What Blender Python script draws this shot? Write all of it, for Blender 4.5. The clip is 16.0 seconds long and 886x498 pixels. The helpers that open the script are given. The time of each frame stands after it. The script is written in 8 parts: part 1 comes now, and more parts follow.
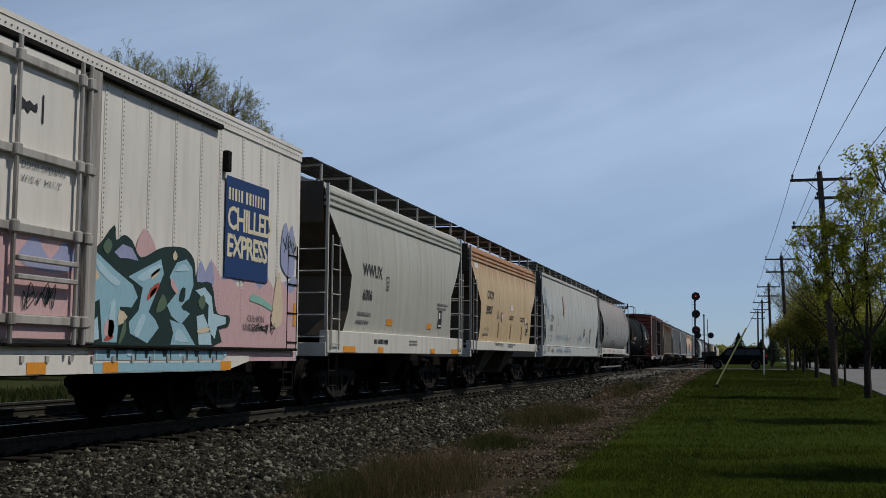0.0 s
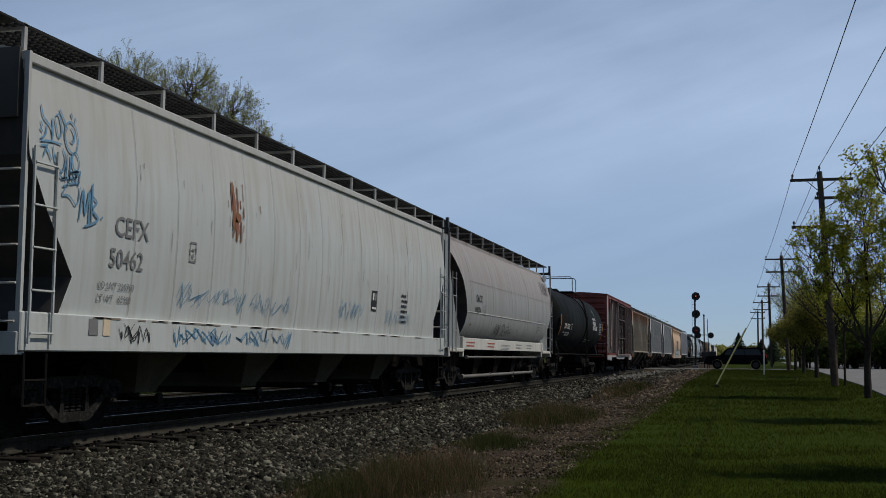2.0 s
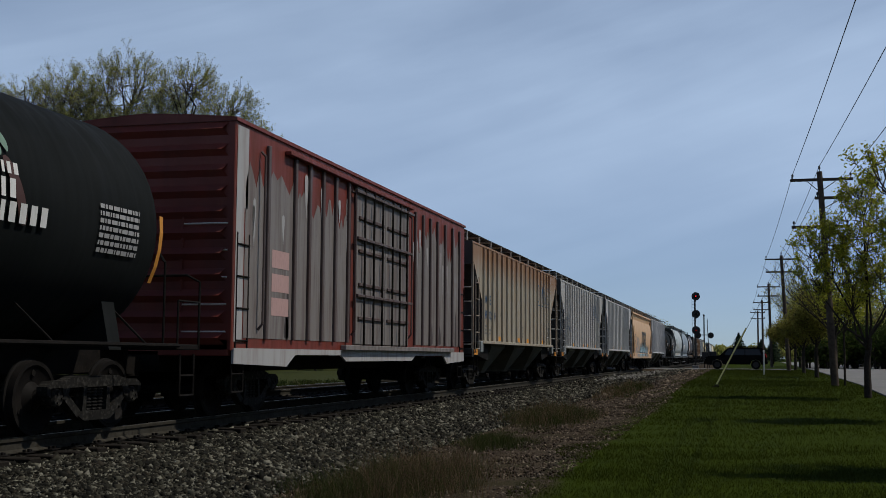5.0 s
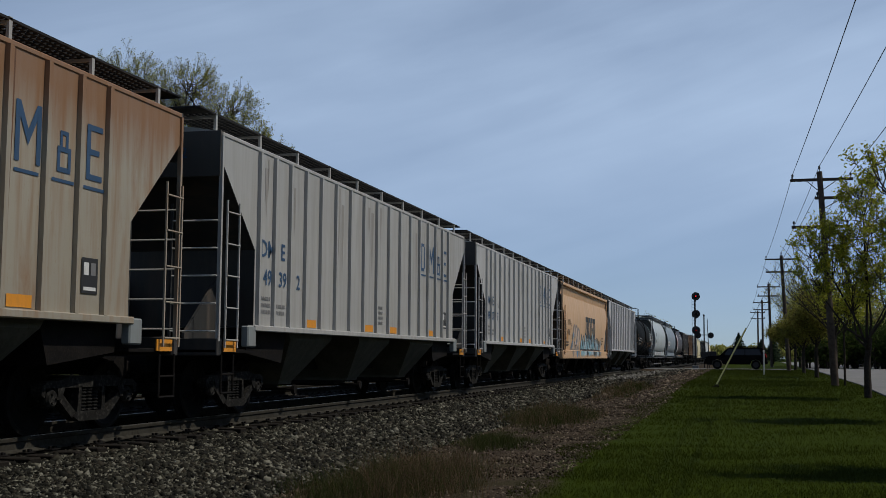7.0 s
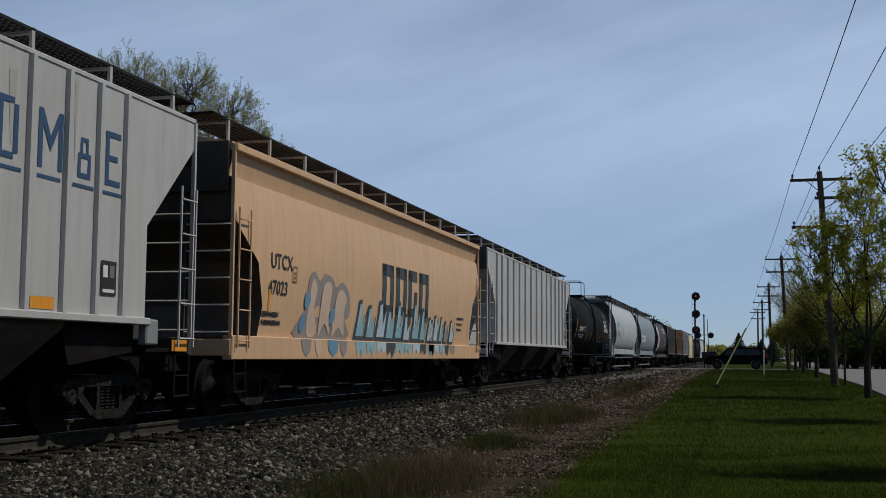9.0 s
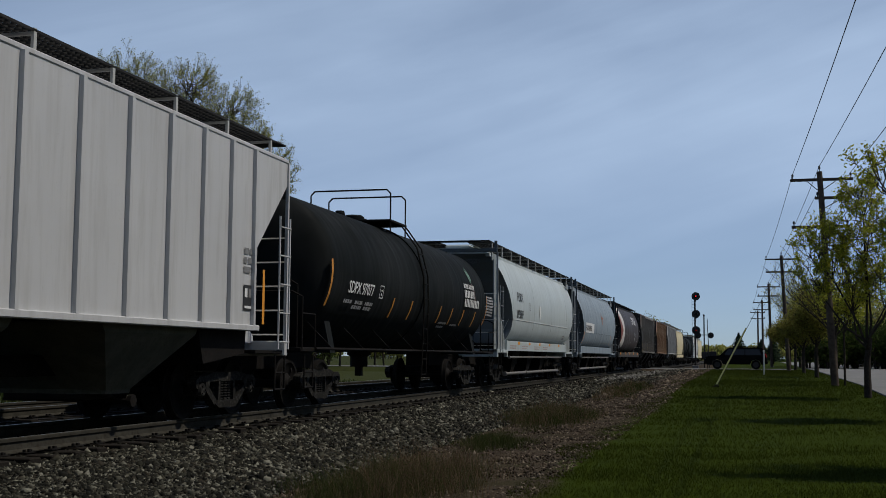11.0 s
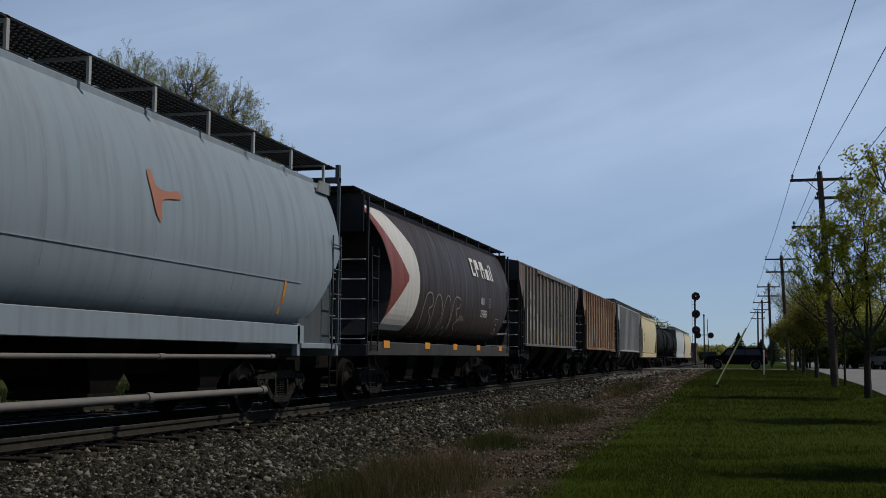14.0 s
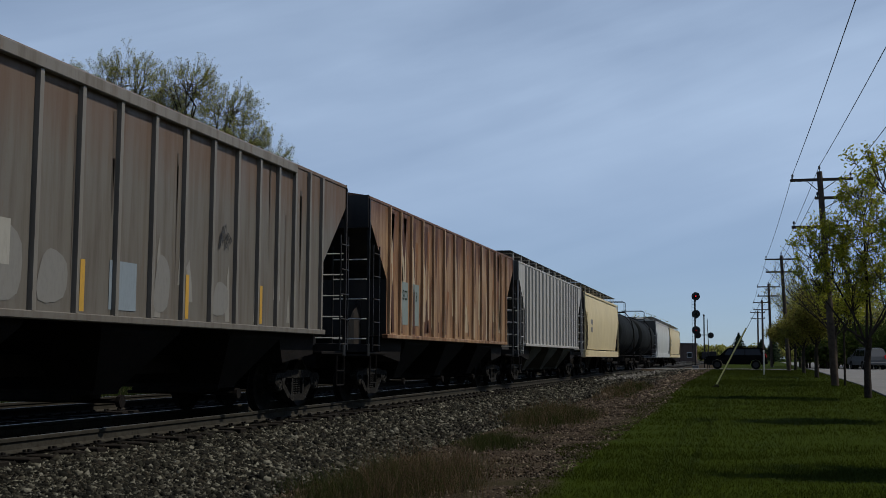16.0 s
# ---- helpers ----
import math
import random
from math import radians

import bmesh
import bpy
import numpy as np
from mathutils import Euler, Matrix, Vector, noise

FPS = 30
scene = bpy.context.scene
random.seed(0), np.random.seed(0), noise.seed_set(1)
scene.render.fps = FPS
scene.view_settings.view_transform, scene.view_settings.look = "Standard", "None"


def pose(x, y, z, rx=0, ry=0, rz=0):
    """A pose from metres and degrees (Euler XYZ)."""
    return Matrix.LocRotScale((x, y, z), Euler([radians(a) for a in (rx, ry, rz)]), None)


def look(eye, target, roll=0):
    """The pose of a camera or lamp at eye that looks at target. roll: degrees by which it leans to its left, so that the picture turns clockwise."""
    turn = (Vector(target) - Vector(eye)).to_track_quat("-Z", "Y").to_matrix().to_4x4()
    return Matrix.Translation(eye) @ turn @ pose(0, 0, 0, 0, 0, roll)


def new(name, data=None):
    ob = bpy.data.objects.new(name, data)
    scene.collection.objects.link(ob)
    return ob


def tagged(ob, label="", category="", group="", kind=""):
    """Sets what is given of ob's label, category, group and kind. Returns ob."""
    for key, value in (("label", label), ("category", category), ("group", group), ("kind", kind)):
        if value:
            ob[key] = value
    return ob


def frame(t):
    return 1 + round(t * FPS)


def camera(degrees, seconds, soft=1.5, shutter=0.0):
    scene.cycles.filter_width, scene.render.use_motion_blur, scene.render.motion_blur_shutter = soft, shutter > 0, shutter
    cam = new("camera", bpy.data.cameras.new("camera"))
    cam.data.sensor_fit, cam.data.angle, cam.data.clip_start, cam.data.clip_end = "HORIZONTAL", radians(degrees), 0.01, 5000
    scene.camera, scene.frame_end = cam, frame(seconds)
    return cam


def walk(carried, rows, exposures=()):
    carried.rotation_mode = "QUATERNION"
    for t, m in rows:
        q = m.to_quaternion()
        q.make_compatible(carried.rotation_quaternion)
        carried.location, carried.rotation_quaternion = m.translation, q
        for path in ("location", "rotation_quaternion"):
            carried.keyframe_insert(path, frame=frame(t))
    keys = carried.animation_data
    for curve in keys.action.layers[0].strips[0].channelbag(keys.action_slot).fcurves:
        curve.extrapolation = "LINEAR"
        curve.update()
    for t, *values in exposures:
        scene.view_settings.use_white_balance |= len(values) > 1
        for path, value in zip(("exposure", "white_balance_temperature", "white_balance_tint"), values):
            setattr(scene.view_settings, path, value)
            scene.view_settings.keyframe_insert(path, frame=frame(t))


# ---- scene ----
cam = camera(41.93, 16.0, soft=0.75)
EYE = pose(0, 0, 1.0, 95.285, 0, 14.425) @ pose(0, 0, 0, 0, 0, 0.38)
walk(cam, [(0, EYE), (16, EYE)], exposures=[(0, 0.0), (16, 0.0)])

# ---------------------------------------------------------------- light
SUN_ELEV, SUN_AZ = 55, 76          # azimuth clockwise from +y, the way along the track
sun = new("sun", bpy.data.lights.new("sun", "SUN"))
sun.data.energy, sun.data.angle, sun.data.color = 2.5, radians(0.6), (1.0, 0.94, 0.84)
sun.matrix_world = look((0, 0, 30), (-30 * math.sin(radians(SUN_AZ)), -30 * math.cos(radians(SUN_AZ)), 30 - 30 * math.tan(radians(SUN_ELEV))))


def link(tree, a, b):
    tree.links.new(a, b)


def node(tree, kind, **inputs):
    n = tree.nodes.new(kind)
    for key, value in inputs.items():
        n.inputs[key.replace("_", " ")].default_value = value
    return n


def ramp(tree, src, stops):
    n = tree.nodes.new("ShaderNodeValToRGB")
    els = n.color_ramp.elements
    while len(els) < len(stops):
        els.new(0.5)
    for el, (pos, col) in zip(els, stops):
        el.position = pos
        el.color = (*col, 1) if not isinstance(col, (int, float)) else (col, col, col, 1)
    link(tree, src, n.inputs[0])
    return n.outputs[0]


def blend(tree, fac, a, b, mode="MIX"):
    n = tree.nodes.new("ShaderNodeMix")
    n.data_type, n.blend_type = "RGBA", mode
    for sock, v in ((n.inputs[0], fac), (n.inputs[6], a), (n.inputs[7], b)):
        if isinstance(v, (int, float)):
            sock.default_value = v
        elif isinstance(v, tuple):
            sock.default_value = (*v, 1)
        else:
            link(tree, v, sock)
    return n.outputs[2]


world = bpy.data.worlds.new("sky")
scene.world = world
world.use_nodes = True
wt = world.node_tree
sky = wt.nodes.new("ShaderNodeTexSky")
sky.sky_type, sky.sun_disc = "NISHITA", False
sky.sun_elevation, sky.sun_rotation = radians(SUN_ELEV), radians(SUN_AZ)
sky.air_density, sky.dust_density, sky.ozone_density = 0.6, 0.15, 2.0
wc = wt.nodes.new("ShaderNodeTexCoord")
# thin cirrus drawn out into slanting streaks
wm = wt.nodes.new("ShaderNodeMapping")
wm.inputs["Scale"].default_value = (0.9, 1.2, 7.5)
wr = wt.nodes.new("ShaderNodeMapping")
wr.inputs["Rotation"].default_value = (0, radians(15), 0)
link(wt, wc.outputs["Generated"], wr.inputs[0])
link(wt, wr.outputs[0], wm.inputs[0])
wn = node(wt, "ShaderNodeTexNoise", Scale=1.9, Detail=7.0, Roughness=0.52, Distortion=0.6)
link(wt, wm.outputs[0], wn.inputs["Vector"])
wm2 = wt.nodes.new("ShaderNodeMapping")
wm2.inputs["Scale"].default_value = (2.2, 2.2, 5.0)
link(wt, wc.outputs["Generated"], wm2.inputs[0])
wn2 = node(wt, "ShaderNodeTexNoise", Scale=1.3, Detail=4.0, Roughness=0.5)
link(wt, wm2.outputs[0], wn2.inputs["Vector"])
streaks = ramp(wt, wn.outputs["Fac"], [(0.28, 0.70), (0.66, 1.0)])
banks = ramp(wt, wn2.outputs["Fac"], [(0.30, 0.70), (0.70, 1.0)])
veil = blend(wt, 1.0, streaks, banks, "MULTIPLY")
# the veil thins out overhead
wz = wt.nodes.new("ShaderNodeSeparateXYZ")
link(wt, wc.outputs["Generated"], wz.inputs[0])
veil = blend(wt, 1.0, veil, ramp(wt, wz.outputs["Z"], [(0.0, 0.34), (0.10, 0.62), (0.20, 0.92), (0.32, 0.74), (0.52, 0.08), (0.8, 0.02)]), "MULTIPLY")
# and grows brighter towards the sun's side
wx = wt.nodes.new("ShaderNodeMapRange")
wx.inputs[1].default_value, wx.inputs[2].default_value = -0.7, 0.3
link(wt, wz.outputs["X"], wx.inputs[0])
veil = blend(wt, 1.0, veil, ramp(wt, wx.outputs[0], [(0.0, 0.80), (0.6, 1.02), (1.0, 0.98)]), "MULTIPLY")
clear = blend(wt, 1.0, sky.outputs[0], (0.92, 1.02, 1.15), "MULTIPLY")
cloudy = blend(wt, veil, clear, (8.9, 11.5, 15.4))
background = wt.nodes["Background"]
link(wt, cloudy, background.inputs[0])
background.inputs[1].default_value = 0.056

# ---------------------------------------------------------------- materials
def material(name, rough=0.8, metal=0.0):
    m = bpy.data.materials.new(name)
    m.use_nodes = True
    t = m.node_tree
    s = t.nodes["Principled BSDF"]
    s.inputs["Roughness"].default_value, s.inputs["Metallic"].default_value = rough, metal
    s.inputs["Specular IOR Level"].default_value = 0.12 if rough > 0.72 else 0.35
    return m, t, s


def coords(t, scale=(1, 1, 1), which="Object"):
    c = t.nodes.new("ShaderNodeTexCoord")
    m = t.nodes.new("ShaderNodeMapping")
    m.inputs["Scale"].default_value = scale
    link(t, c.outputs[which], m.inputs[0])
    return m.outputs[0]


def noisy(t, vec, scale, detail=4.0, rough=0.55, distort=0.0):
    n = node(t, "ShaderNodeTexNoise", Scale=scale, Detail=detail, Roughness=rough, Distortion=distort)
    link(t, vec, n.inputs["Vector"])
    return n.outputs["Fac"]


def bumped(t, s, fac, strength, distance=0.01):
    b = node(t, "ShaderNodeBump", Strength=strength, Distance=distance)
    link(t, fac, b.inputs["Height"])
    link(t, b.outputs[0], s.inputs["Normal"])


def earthy(name, a, b, scale=3.0, rough=0.9, bump=0.4, c=None, fine=40.0, metal=0.0):
    """A rough surface of two or three colours, at a broad and a fine scale."""
    m, t, s = material(name, rough, metal)
    v = coords(t)
    f = noisy(t, v, scale, 6.0, 0.6)
    g = noisy(t, v, fine, 3.0, 0.6)
    col = blend(t, ramp(t, f, [(0.35, 0.0), (0.68, 1.0)]), a, b)
    if c:
        col = blend(t, ramp(t, g, [(0.5, 0.0), (0.72, 0.8)]), col, c)
    link(t, col, s.inputs["Base Color"])
    bumped(t, s, g, bump)
    return m


def pieces(name, cols, rough=0.85, grain=20.0):
    """Many loose pieces: each island takes its own colour."""
    m, t, s = material(name, rough)
    g = t.nodes.new("ShaderNodeNewGeometry")
    col = ramp(t, g.outputs["Random Per Island"], [(i / len(cols), c) for i, c in enumerate(cols)])
    col.node.color_ramp.interpolation = "CONSTANT"
    n = noisy(t, coords(t), grain, 3.0)
    dark = ramp(t, n, [(0.3, 0.72), (0.7, 1.15)])
    link(t, blend(t, 1.0, col, dark, "MULTIPLY"), s.inputs["Base Color"])
    return m


def leafy(name, cols):
    """Thin leaves that let part of the light through."""
    m = pieces(name, cols, 0.8)
    t = m.node_tree
    s = t.nodes["Principled BSDF"]
    s.inputs["Specular IOR Level"].default_value = 0.03
    tr = t.nodes.new("ShaderNodeBsdfTranslucent")
    link(t, s.inputs["Base Color"].links[0].from_socket, tr.inputs["Color"])
    mx = t.nodes.new("ShaderNodeMixShader")
    mx.inputs[0].default_value = 0.45
    link(t, s.outputs[0], mx.inputs[1])
    link(t, tr.outputs[0], mx.inputs[2])
    link(t, mx.outputs[0], t.nodes["Material Output"].inputs[0])
    return m


def paint(name, base, dirt=(0.16, 0.12, 0.09), wash=0.5, rust=0.0, rough=0.5, rustcol=(0.24, 0.075, 0.025), seed=0.0, fade=None, top_rust=0.0, top_z=0.0, gloss=None):
    """Weathered car paint: rain streaks down the sheet, broad fading, fine specks and patches of rust."""
    m, t, s = material(name, rough)
    c = t.nodes.new("ShaderNodeTexCoord")

    def at(scale, shift):
        mp = t.nodes.new("ShaderNodeMapping")
        mp.inputs["Scale"].default_value = scale
        mp.inputs["Location"].default_value = (shift, shift * 1.7, shift * 0.6)
        link(t, c.outputs["Object"], mp.inputs[0])
        return mp.outputs[0]
    streak = noisy(t, at((1.0, 3.2, 0.30), seed), 1.6, 6.0, 0.6, 0.3)
    broad = noisy(t, at((1, 0.45, 0.7), seed + 3.1), 0.9, 4.0)
    speck = noisy(t, at((1, 1, 0.6), seed + 7.7), 22.0, 3.0, 0.7)
    col = blend(t, ramp(t, broad, [(0.36, 0.0), (0.68, 0.5)]), base, fade or tuple(min(1, k * 0.78 + 0.02) for k in base))
    col = blend(t, ramp(t, streak, [(0.46, 0.0), (0.80, wash)]), col, dirt)
    col = blend(t, ramp(t, speck, [(0.62, 0.0), (0.80, 0.5 * wash + 0.25 * rust)]), col, dirt)
    thin = noisy(t, at((1.0, 26.0, 0.9), seed + 5.3), 1.5, 5.0, 0.7)
    runs = ramp(t, thin, [(0.60, 0.0), (0.74, 0.75 * wash)])
    where = noisy(t, at((1, 0.8, 0.8), seed + 2.2), 1.3, 3.0)
    col = blend(t, blend(t, 1.0, runs, ramp(t, where, [(0.44, 0.0), (0.66, 1.0)]), "MULTIPLY"), col, dirt)
    if rust > 0:
        rr = noisy(t, at((1.0, 2.2, 0.35), seed + 11.0), 1.1, 7.0, 0.7, 0.4)
        fac = ramp(t, rr, [(0.66 - 0.3 * rust, 0.0), (0.80 - 0.2 * rust, min(1.0, 0.35 + rust))])
        col = blend(t, fac, col, rustcol)
    if top_rust > 0:
        # rust run down from the roof seam, ragged at its lower edge
        sp = t.nodes.new("ShaderNodeSeparateXYZ")
        link(t, c.outputs["Object"], sp.inputs[0])
        ad = t.nodes.new("ShaderNodeMath")
        ad.operation = "MULTIPLY_ADD"
        link(t, streak, ad.inputs[0])
        ad.inputs[1].default_value = 0.9
        link(t, sp.outputs["Z"], ad.inputs[2])
        fac = ramp(t, map_range(t, ad.outputs[0], 3.2 - top_z, 5.1 - top_z), [(0.35, 0.0), (0.75, top_rust)])
        col = blend(t, fac, col, rustcol)
    if gloss is not None:
        s.inputs["Specular IOR Level"].default_value = gloss
    link(t, col, s.inputs["Base Color"])
    link(t, ramp(t, streak, [(0.3, rough - 0.1), (0.75, min(1.0, rough + 0.25))]), s.inputs["Roughness"])
    bumped(t, s, broad, 0.25, 0.03)
    return m


def map_range(t, src, a, b):
    n = t.nodes.new("ShaderNodeMapRange")
    n.inputs[1].default_value, n.inputs[2].default_value = a, b
    link(t, src, n.inputs[0])
    return n.outputs[0]


def glow(name, col, strength):
    m, t, s = material(name, 0.4)
    s.inputs["Base Color"].default_value = (*col, 1)
    s.inputs["Emission Color"].default_value = (*col, 1)
    s.inputs["Emission Strength"].default_value = strength
    return m


# under-car steels carry grime and the shade beneath the cars in their colour
M_STEEL = earthy("grimy_shade_steel", (0.005, 0.0045, 0.004), (0.012, 0.010, 0.009), 4.0, 0.8, 0.3, (0.02, 0.015, 0.011), 30.0)
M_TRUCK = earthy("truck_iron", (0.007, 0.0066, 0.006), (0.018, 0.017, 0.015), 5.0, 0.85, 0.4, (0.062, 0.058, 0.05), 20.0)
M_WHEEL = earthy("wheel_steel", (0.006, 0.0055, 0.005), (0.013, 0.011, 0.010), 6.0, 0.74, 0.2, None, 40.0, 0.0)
M_RAILSIDE = earthy("rail_web_rust", (0.030, 0.028, 0.022), (0.050, 0.046, 0.037), 5.0, 0.9, 0.2, (0.022, 0.017, 0.012), 18.0)
M_RAILTOP = earthy("polished_rail", (0.22, 0.215, 0.20), (0.34, 0.335, 0.32), 8.0, 0.42, 0.05, None, 60.0, 0.9)
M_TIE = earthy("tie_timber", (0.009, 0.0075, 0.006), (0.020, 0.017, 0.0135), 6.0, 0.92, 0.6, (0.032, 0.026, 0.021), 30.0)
# near-black bed and stones: shade between stones and under cars put into colour
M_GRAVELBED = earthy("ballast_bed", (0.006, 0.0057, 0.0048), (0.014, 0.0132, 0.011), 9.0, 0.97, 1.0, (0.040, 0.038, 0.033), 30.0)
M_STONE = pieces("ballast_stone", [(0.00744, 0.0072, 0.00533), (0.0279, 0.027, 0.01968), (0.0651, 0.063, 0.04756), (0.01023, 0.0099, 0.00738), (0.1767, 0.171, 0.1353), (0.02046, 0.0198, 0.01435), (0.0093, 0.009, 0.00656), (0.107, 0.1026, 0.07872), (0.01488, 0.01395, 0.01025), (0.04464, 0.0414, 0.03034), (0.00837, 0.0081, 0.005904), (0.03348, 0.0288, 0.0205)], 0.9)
M_ASPHALT = earthy("crossing_asphalt", (0.10, 0.10, 0.10), (0.15, 0.148, 0.145), 2.0, 0.9, 0.3, (0.2, 0.2, 0.2), 60.0)
M_CONCRETE = earthy("road_concrete", (0.17, 0.17, 0.168), (0.23, 0.228, 0.222), 0.5, 0.9, 0.2, (0.14, 0.14, 0.136), 14.0)
M_BLADE = leafy("grass_blade", [(0.033, 0.044, 0.006), (0.042, 0.055, 0.008), (0.052, 0.066, 0.011), (0.036, 0.047, 0.006)])
M_STRAW = leafy("dry_stalk", [(0.13, 0.09, 0.05), (0.24, 0.18, 0.105), (0.075, 0.075, 0.026), (0.15, 0.10, 0.065), (0.06, 0.065, 0.022), (0.09, 0.055, 0.034)])
M_WEED = leafy("weed_blade", [(0.034, 0.050, 0.012), (0.05, 0.064, 0.018), (0.08, 0.075, 0.034), (0.028, 0.040, 0.010)])
M_CLOD = pieces("dirt_clod", [(0.026, 0.019, 0.013), (0.065, 0.049, 0.035), (0.115, 0.088, 0.063), (0.036, 0.026, 0.018), (0.21, 0.17, 0.125), (0.05, 0.037, 0.026), (0.09, 0.068, 0.048)])
M_BARK = earthy("bark", (0.022, 0.018, 0.015), (0.045, 0.038, 0.031), 7.0, 0.95, 0.8, (0.07, 0.06, 0.05), 30.0)
M_LEAF = leafy("spring_leaf", [(0.24, 0.27, 0.028), (0.36, 0.39, 0.042), (0.50, 0.52, 0.08), (0.27, 0.28, 0.03), (0.40, 0.37, 0.045)])
M_BUD = leafy("budding_leaf", [(0.26, 0.27, 0.06), (0.36, 0.37, 0.09), (0.46, 0.45, 0.15), (0.28, 0.24, 0.09)])
M_TWIG = earthy("young_twig", (0.085, 0.075, 0.05), (0.14, 0.125, 0.08), 6.0, 0.95, 0.1)
M_POLE = earthy("pole_timber", (0.055, 0.042, 0.033), (0.095, 0.075, 0.06), 6.0, 0.9, 0.5)
M_WIRE, _t, _s = material("wire", 0.6)
_s.inputs["Base Color"].default_value = (0.03, 0.03, 0.032, 1)
M_SIGNAL, _t, _s = material("signal_black", 0.55)
_s.inputs["Base Color"].default_value = (0.015, 0.015, 0.016, 1)
M_RED = glow("red_signal_lamp", (1.0, 0.03, 0.04), 0.8)
M_REDDIM = glow("red_signal_lamp_low", (1.0, 0.03, 0.04), 0.1)

# ---------------------------------------------------------------- mesh tools
class Solid:
    """Collects boxes, tubes, prisms and free faces into one mesh."""

    def __init__(self):
        self.v, self.f = [], []

    def add(self, verts, faces):
        n = len(self.v)
        self.v += [tuple(p) for p in verts]
        self.f += [tuple(i + n for i in f) for f in faces]
        return self

    def box(self, x0, x1, y0, y1, z0, z1, b=0.0):
        if b <= 0:
            return self.add([(x, y, z) for x in (x0, x1) for y in (y0, y1) for z in (z0, z1)],
                            [(0, 1, 3, 2), (4, 6, 7, 5), (0, 4, 5, 1), (2, 3, 7, 6), (0, 2, 6, 4), (1, 5, 7, 3)])
        ring = [(x0 + b, y0), (x1 - b, y0), (x1, y0 + b), (x1, y1 - b), (x1 - b, y1), (x0 + b, y1), (x0, y1 - b), (x0, y0 + b)]
        inner = [(min(max(x, x0 + b), x1 - b), min(max(y, y0 + b), y1 - b)) for x, y in ring]
        vs = [(x, y, z0) for x, y in inner] + [(x, y, z0 + b) for x, y in ring] + [(x, y, z1 - b) for x, y in ring] + [(x, y, z1) for x, y in inner]
        fs = [tuple(range(7, -1, -1)), tuple(range(24, 32))]
        for k in range(3):
            fs += [(8 * k + i, 8 * k + (i + 1) % 8, 8 * k + 8 + (i + 1) % 8, 8 * k + 8 + i) for i in range(8)]
        return self.add(vs, fs)

    def tube(self, a, b, r, n=6, r2=None, caps=True):
        a, b = Vector(a), Vector(b)
        d = (b - a).normalized()
        u = d.orthogonal().normalized()
        w = d.cross(u)
        r2 = r if r2 is None else r2
        vs = []
        for p, rr in ((a, r), (b, r2)):
            vs += [tuple(p + rr * (math.cos(2 * math.pi * i / n) * u + math.sin(2 * math.pi * i / n) * w)) for i in range(n)]
        fs = [(i, (i + 1) % n, n + (i + 1) % n, n + i) for i in range(n)]
        if caps:
            fs += [tuple(range(n - 1, -1, -1)), tuple(range(n, 2 * n))]
        return self.add(vs, fs)

    def path(self, pts, r, n=6):
        for a, b in zip(pts, pts[1:]):
            self.tube(a, b, r, n)
        return self

    def lathe(self, prof, n=20, axis="y", at=(0, 0, 0), caps=True):
        """prof: (radius, along) pairs turned round an axis."""
        vs = []
        for r, s in prof:
            for i in range(n):
                c, d = r * math.cos(2 * math.pi * i / n), r * math.sin(2 * math.pi * i / n)
                p = (c, s, d) if axis == "y" else (s, c, d) if axis == "x" else (c, d, s)
                vs.append((p[0] + at[0], p[1] + at[1], p[2] + at[2]))
        fs = [(k * n + i, k * n + (i + 1) % n, (k + 1) * n + (i + 1) % n, (k + 1) * n + i) for k in range(len(prof) - 1) for i in range(n)]
        if caps and prof[0][0] > 1e-4:
            fs.append(tuple(range(n - 1, -1, -1)))
        if caps and prof[-1][0] > 1e-4:
            fs.append(tuple(range((len(prof) - 1) * n, len(prof) * n)))
        return self.add(vs, fs)

    def prism(self, poly, x0, x1):
        """A (y, z) outline pushed from x0 to x1."""
        n = len(poly)
        vs = [(x0, y, z) for y, z in poly] + [(x1, y, z) for y, z in poly]
        fs = [(i, (i + 1) % n, n + (i + 1) % n, n + i) for i in range(n)] + [tuple(range(n - 1, -1, -1)), tuple(range(n, 2 * n))]
        return self.add(vs, fs)

    def mirror_x(self):
        n = len(self.v)
        self.v += [(-x, y, z) for x, y, z in self.v]
        self.f += [tuple(i + n for i in reversed(f)) for f in self.f]
        return self

    def mesh(self, name, smooth=False):
        me = bpy.data.meshes.new(name)
        me.from_pydata(self.v, [], self.f)
        bm = bmesh.new()
        bm.from_mesh(me)
        bmesh.ops.recalc_face_normals(bm, faces=bm.faces)
        bm.to_mesh(me)
        bm.free()
        if smooth:
            me.shade_smooth()
            me.set_sharp_from_angle(angle=radians(38))
        return me


def part(name, shape, mat, parent=None, label="", smooth=False, at=None):
    """One mesh object under a thing or under a part; shape is a Solid, a mesh or a bmesh."""
    me = shape.mesh(name, smooth) if isinstance(shape, Solid) else shape
    if mat and not me.materials:
        me.materials.append(mat)
    ob = new(name, me)
    if parent:
        ob.parent = parent
    if at:
        ob.matrix_basis = at if isinstance(at, Matrix) else Matrix.Translation(at)
    return tagged(ob, label)


def thing(name, label, category, at=None, group="", kind=""):
    ob = new(name)
    ob.empty_display_size = 0.3
    if at:
        ob.matrix_basis = at if isinstance(at, Matrix) else Matrix.Translation(at)
    return tagged(ob, label, category, group, kind)


